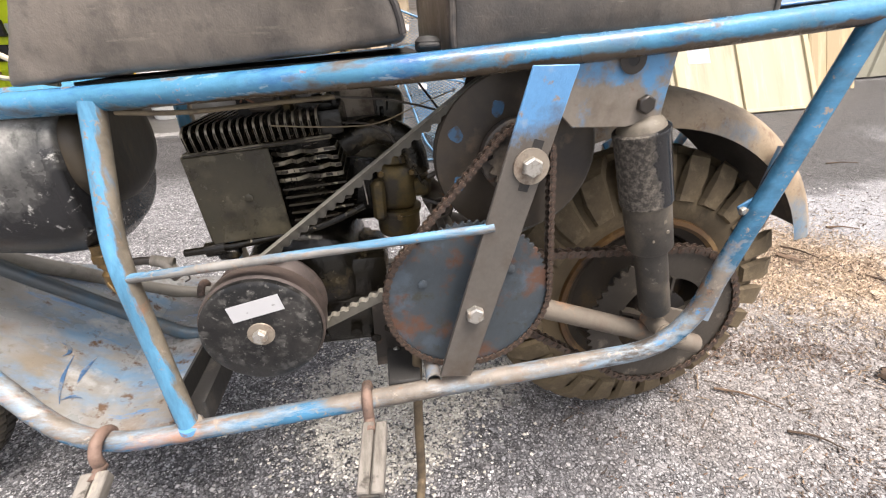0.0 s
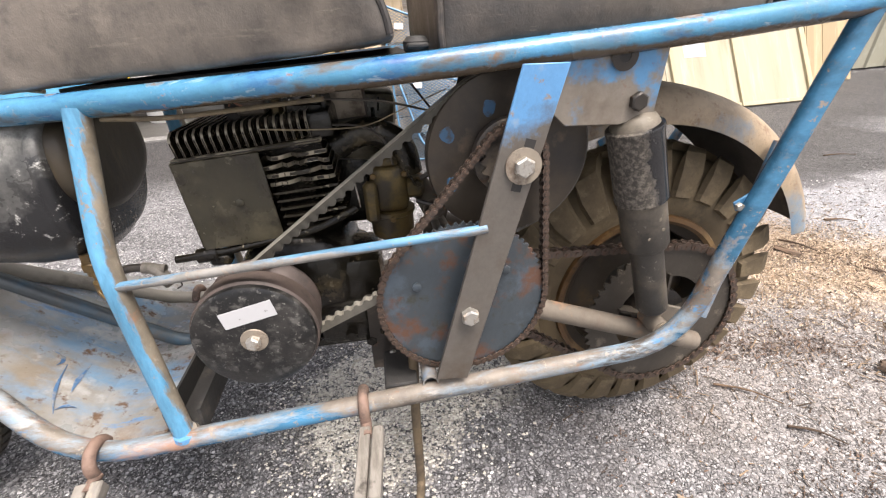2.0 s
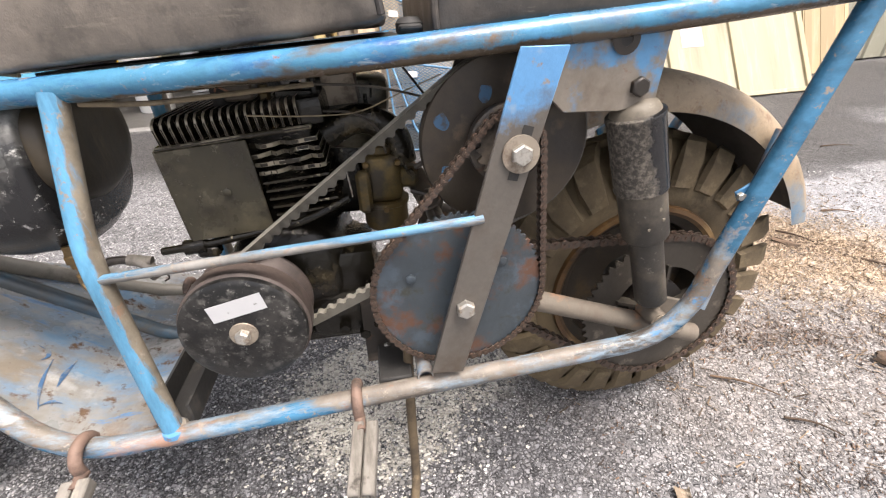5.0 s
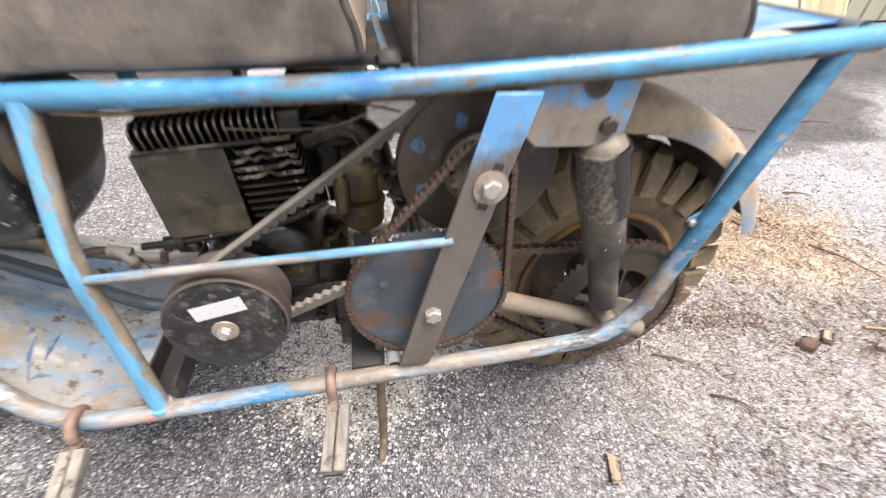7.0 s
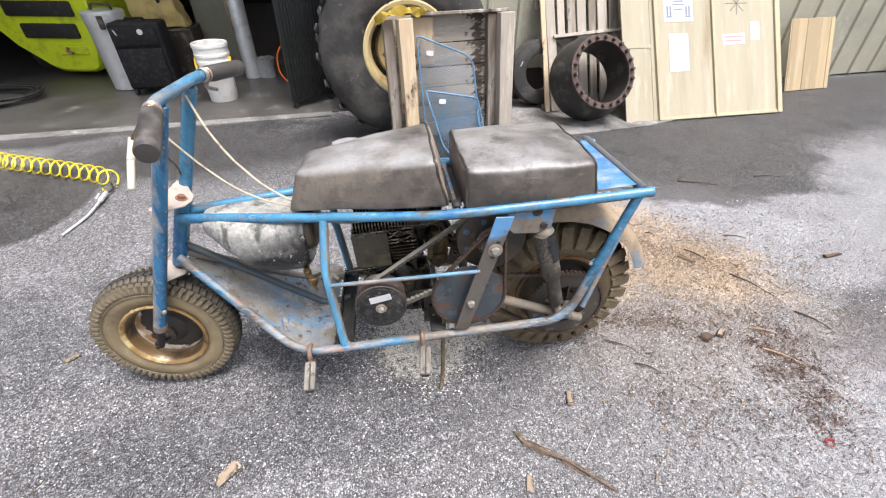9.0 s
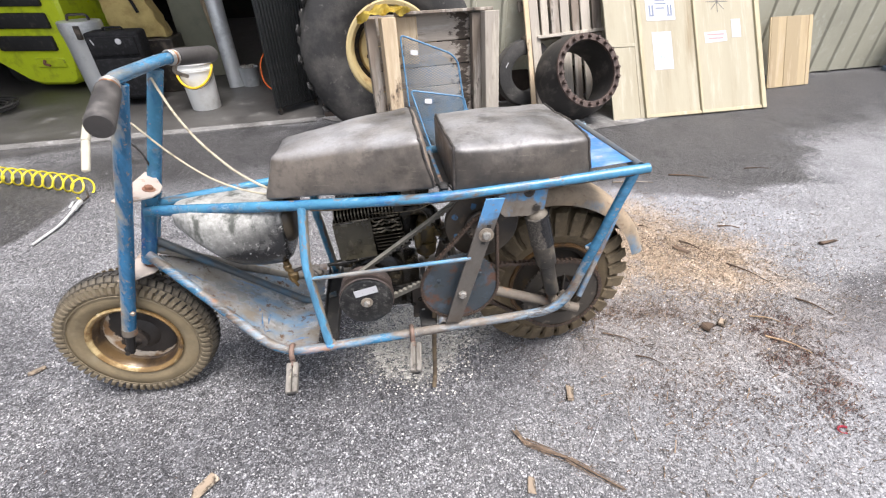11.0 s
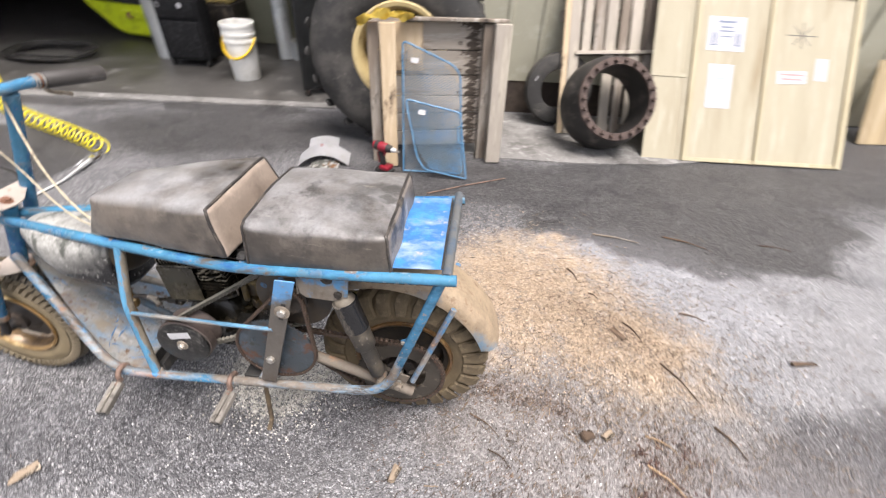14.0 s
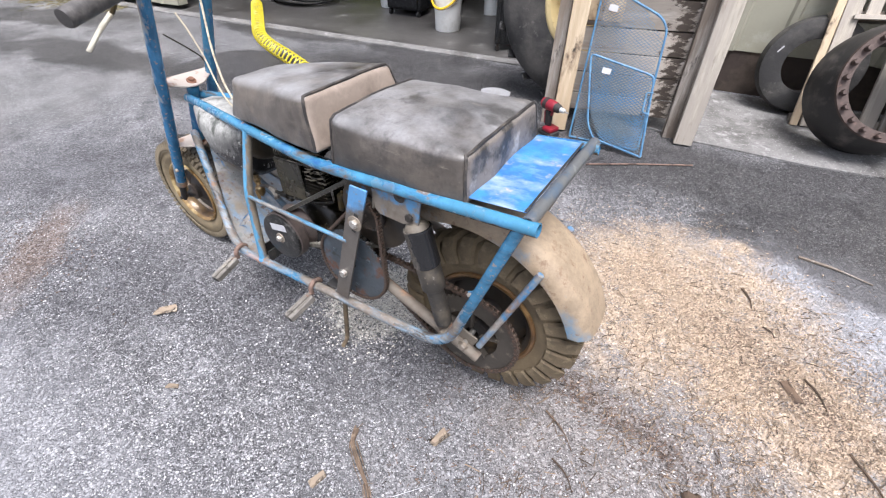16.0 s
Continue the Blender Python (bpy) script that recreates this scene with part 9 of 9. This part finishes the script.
def island(base, dark):
    """Flakes that differ from one another."""
    mt, nodes, links, bsdf = shader("loose_flakes")
    rnd = node(nodes, links, "ShaderNodeNewGeometry").outputs["Random Per Island"]
    links.new(mix(nodes, links, rnd, dark, base), bsdf.inputs["Base Color"])
    bsdf.inputs["Roughness"].default_value = 0.9
    return mt


def in_heap(r):
    """Thick in clumps, thin and broken where feet and wind have swept it."""
    while True:
        x, y = (0.80 + r.gauss(0, 0.24), 0.70 + r.gauss(0, 0.22)) if r.random() < 0.62 else (1.22 + r.gauss(0, 0.20), 0.42 + r.gauss(0, 0.17))
        if noise.noise(Vector((x * 5.5, y * 5.5, 7.0))) + 0.6 * noise.noise(Vector((x * 17, y * 17, 3.0))) > r.uniform(-0.95, 0.15):
            return x, y


def in_litter(r):
    """Swept lines of crumbs along the edges of the sawdust, a brown heap and a thin spread over the rest."""
    k, s = r.random(), r.random()
    if k < 0.08:
        return 0.52 + 0.42 * s + r.gauss(0, 0.035), 0.10 - 0.10 * s + r.gauss(0, 0.030)
    if k < 0.13:
        return 0.86 + 0.16 * s + r.gauss(0, 0.05), -0.28 - 0.26 * s + r.gauss(0, 0.05)
    if k < 0.17:
        return 0.54 + 0.52 * s + r.gauss(0, 0.07), 0.13 - 0.14 * s + r.gauss(0, 0.07)
    if k < 0.30:
        return 0.96 + 0.44 * s + r.gauss(0, 0.045), 0.65 - 0.32 * s + r.gauss(0, 0.045)
    if k < 0.44:
        return 1.30 - 0.14 * s + r.gauss(0, 0.07), -0.02 - 0.50 * s + r.gauss(0, 0.06)
    if k < 0.50:
        return 0.62 + 0.2 * s + r.gauss(0, 0.07), -0.27 - 0.25 * s + r.gauss(0, 0.06)
    if k < 0.56:
        return -1.71 + r.gauss(0, 0.22), -0.51 + r.gauss(0, 0.10)
    return r.uniform(0.2, 2.2), r.uniform(-0.8, 0.9)


scatter("sawdust", "loose tan sawdust and shavings spread on the asphalt", 26000, 11, in_heap, lambda r: (r.uniform(0.003, 0.012), r.uniform(0.002, 0.005)), island((0.64, 0.50, 0.365), (0.22, 0.163, 0.115)))
scatter("wood_splinters", "long dry splinters and bark shreds among the sawdust", 2400, 12, lambda r: (1.15 + r.gauss(0, 0.34), 0.35 + r.gauss(0, 0.34)) if r.random() < 0.7 else (r.uniform(0.4, 2.4), r.uniform(-0.75, 0.9)), lambda r: (r.uniform(0.015, 0.05), r.uniform(0.002, 0.005)), island((0.27, 0.195, 0.13), (0.05, 0.036, 0.026)))
scatter("leaf_litter", "brown crumbs of leaf and bark scattered on the asphalt", 9500, 13, in_litter, lambda r: (r.uniform(0.003, 0.006) + 0.014 * r.random() ** 3, r.uniform(0.002, 0.005)), island((0.19, 0.125, 0.09), (0.035, 0.028, 0.025)))

def in_strip(r):
    """A swept strip that breaks up into clumps."""
    while True:
        k = r.random()
        x, y = 1.28 - 0.10 * k + r.gauss(0, 0.075), -0.06 - 0.42 * k + r.gauss(0, 0.07)
        if noise.noise(Vector((x * 13, y * 13, 2.0))) > r.uniform(-0.15, 0.35):
            return x, y


scatter("bark_crumbs", "dark red-brown crumbs of bark in a swept strip on the asphalt", 600, 15, in_strip, lambda r: (r.uniform(0.004, 0.020), r.uniform(0.003, 0.006)), island((0.145, 0.072, 0.055), (0.030, 0.020, 0.018)))


def grit_colour():
    """Dark, grey and nearly white stones, stone by stone."""
    mt, nodes, links, bsdf = shader("loose_grit_stone")
    rnd = node(nodes, links, "ShaderNodeNewGeometry").outputs["Random Per Island"]
    grey = mix(nodes, links, ramp(nodes, links, rnd, 0.0, 0.45), (0.05, 0.048, 0.05), (0.34, 0.335, 0.34))
    links.new(mix(nodes, links, ramp(nodes, links, rnd, 0.50, 1.0), grey, (0.70, 0.69, 0.67)), bsdf.inputs["Base Color"])
    bsdf.inputs["Roughness"].default_value = 0.75
    return mt


def grit(name, label, count, seed, where, low, high, material):
    """Small broken stones that stand a little out of the bitumen, in one mesh."""
    r = random.Random(seed)
    verts, faces = [], []
    for _ in range(count):
        x, y = where(r)
        size = low + (high - low) * r.random() ** 2.2
        k, n, a0 = len(verts), r.choice((4, 5, 5, 6)), r.uniform(0, 6.3)
        long = r.uniform(0.7, 1.0)
        for j in range(n):
            a = a0 + 2 * math.pi * (j + r.uniform(-0.25, 0.25)) / n
            verts.append((x + size * math.cos(a), y + size * long * math.sin(a), -0.0006))
        verts.append((x + size * r.uniform(-0.4, 0.4), y + size * r.uniform(-0.4, 0.4), size * r.uniform(0.35, 0.8)))
        faces += [(k + j, k + (j + 1) % n, k + n) for j in range(n)]
    me = bpy.data.meshes.new(name)
    me.from_pydata(verts, [], faces)
    me.materials.append(material)
    return tagged(new(name, me), label, "grit", kind="stuff")


def over_yard(r):
    """All over the yard before the camera, thick in some places and thin in others."""
    while True:
        x, y = r.uniform(-2.0, 2.5), r.uniform(-0.95, 1.0)
        if r.random() < 0.35 + 0.9 * noise.noise(Vector((x * 1.6, y * 1.6, 4.0))) + 0.35 * noise.noise(Vector((x * 7, y * 7, 9.0))):
            return x, y


STONE = grit_colour()
grit("loose_grit", "pale and dark grit standing out of the worn asphalt", 15000, 21, over_yard, 0.0018, 0.0052, STONE)
grit("chalk_grit", "cream-white grit spilled under the engine", 5200, 22, lambda r: (-0.215 + r.gauss(0, 0.105), 0.05 + r.gauss(0, 0.10)), 0.0020, 0.0055, island((0.80, 0.77, 0.70), (0.42, 0.39, 0.33)))

scatter("weeds", "dry grass and dead leaves along the foot of the siding", 2600, 14, lambda r: plan(r.uniform(-8.5, -6.0), -abs(r.gauss(0.0, 0.22)) - 0.03), lambda r: (r.uniform(0.02, 0.09), r.uniform(0.004, 0.012)), island((0.20, 0.17, 0.08), (0.04, 0.035, 0.02)))
tagged(part("pale_board", box(bmesh.new(), (0.55, 0.03, 1.5), inb(-2.05, 2.1, 0.765, 4), 0.004), KHAKI), "dull khaki board standing at the back of the garage", "board")
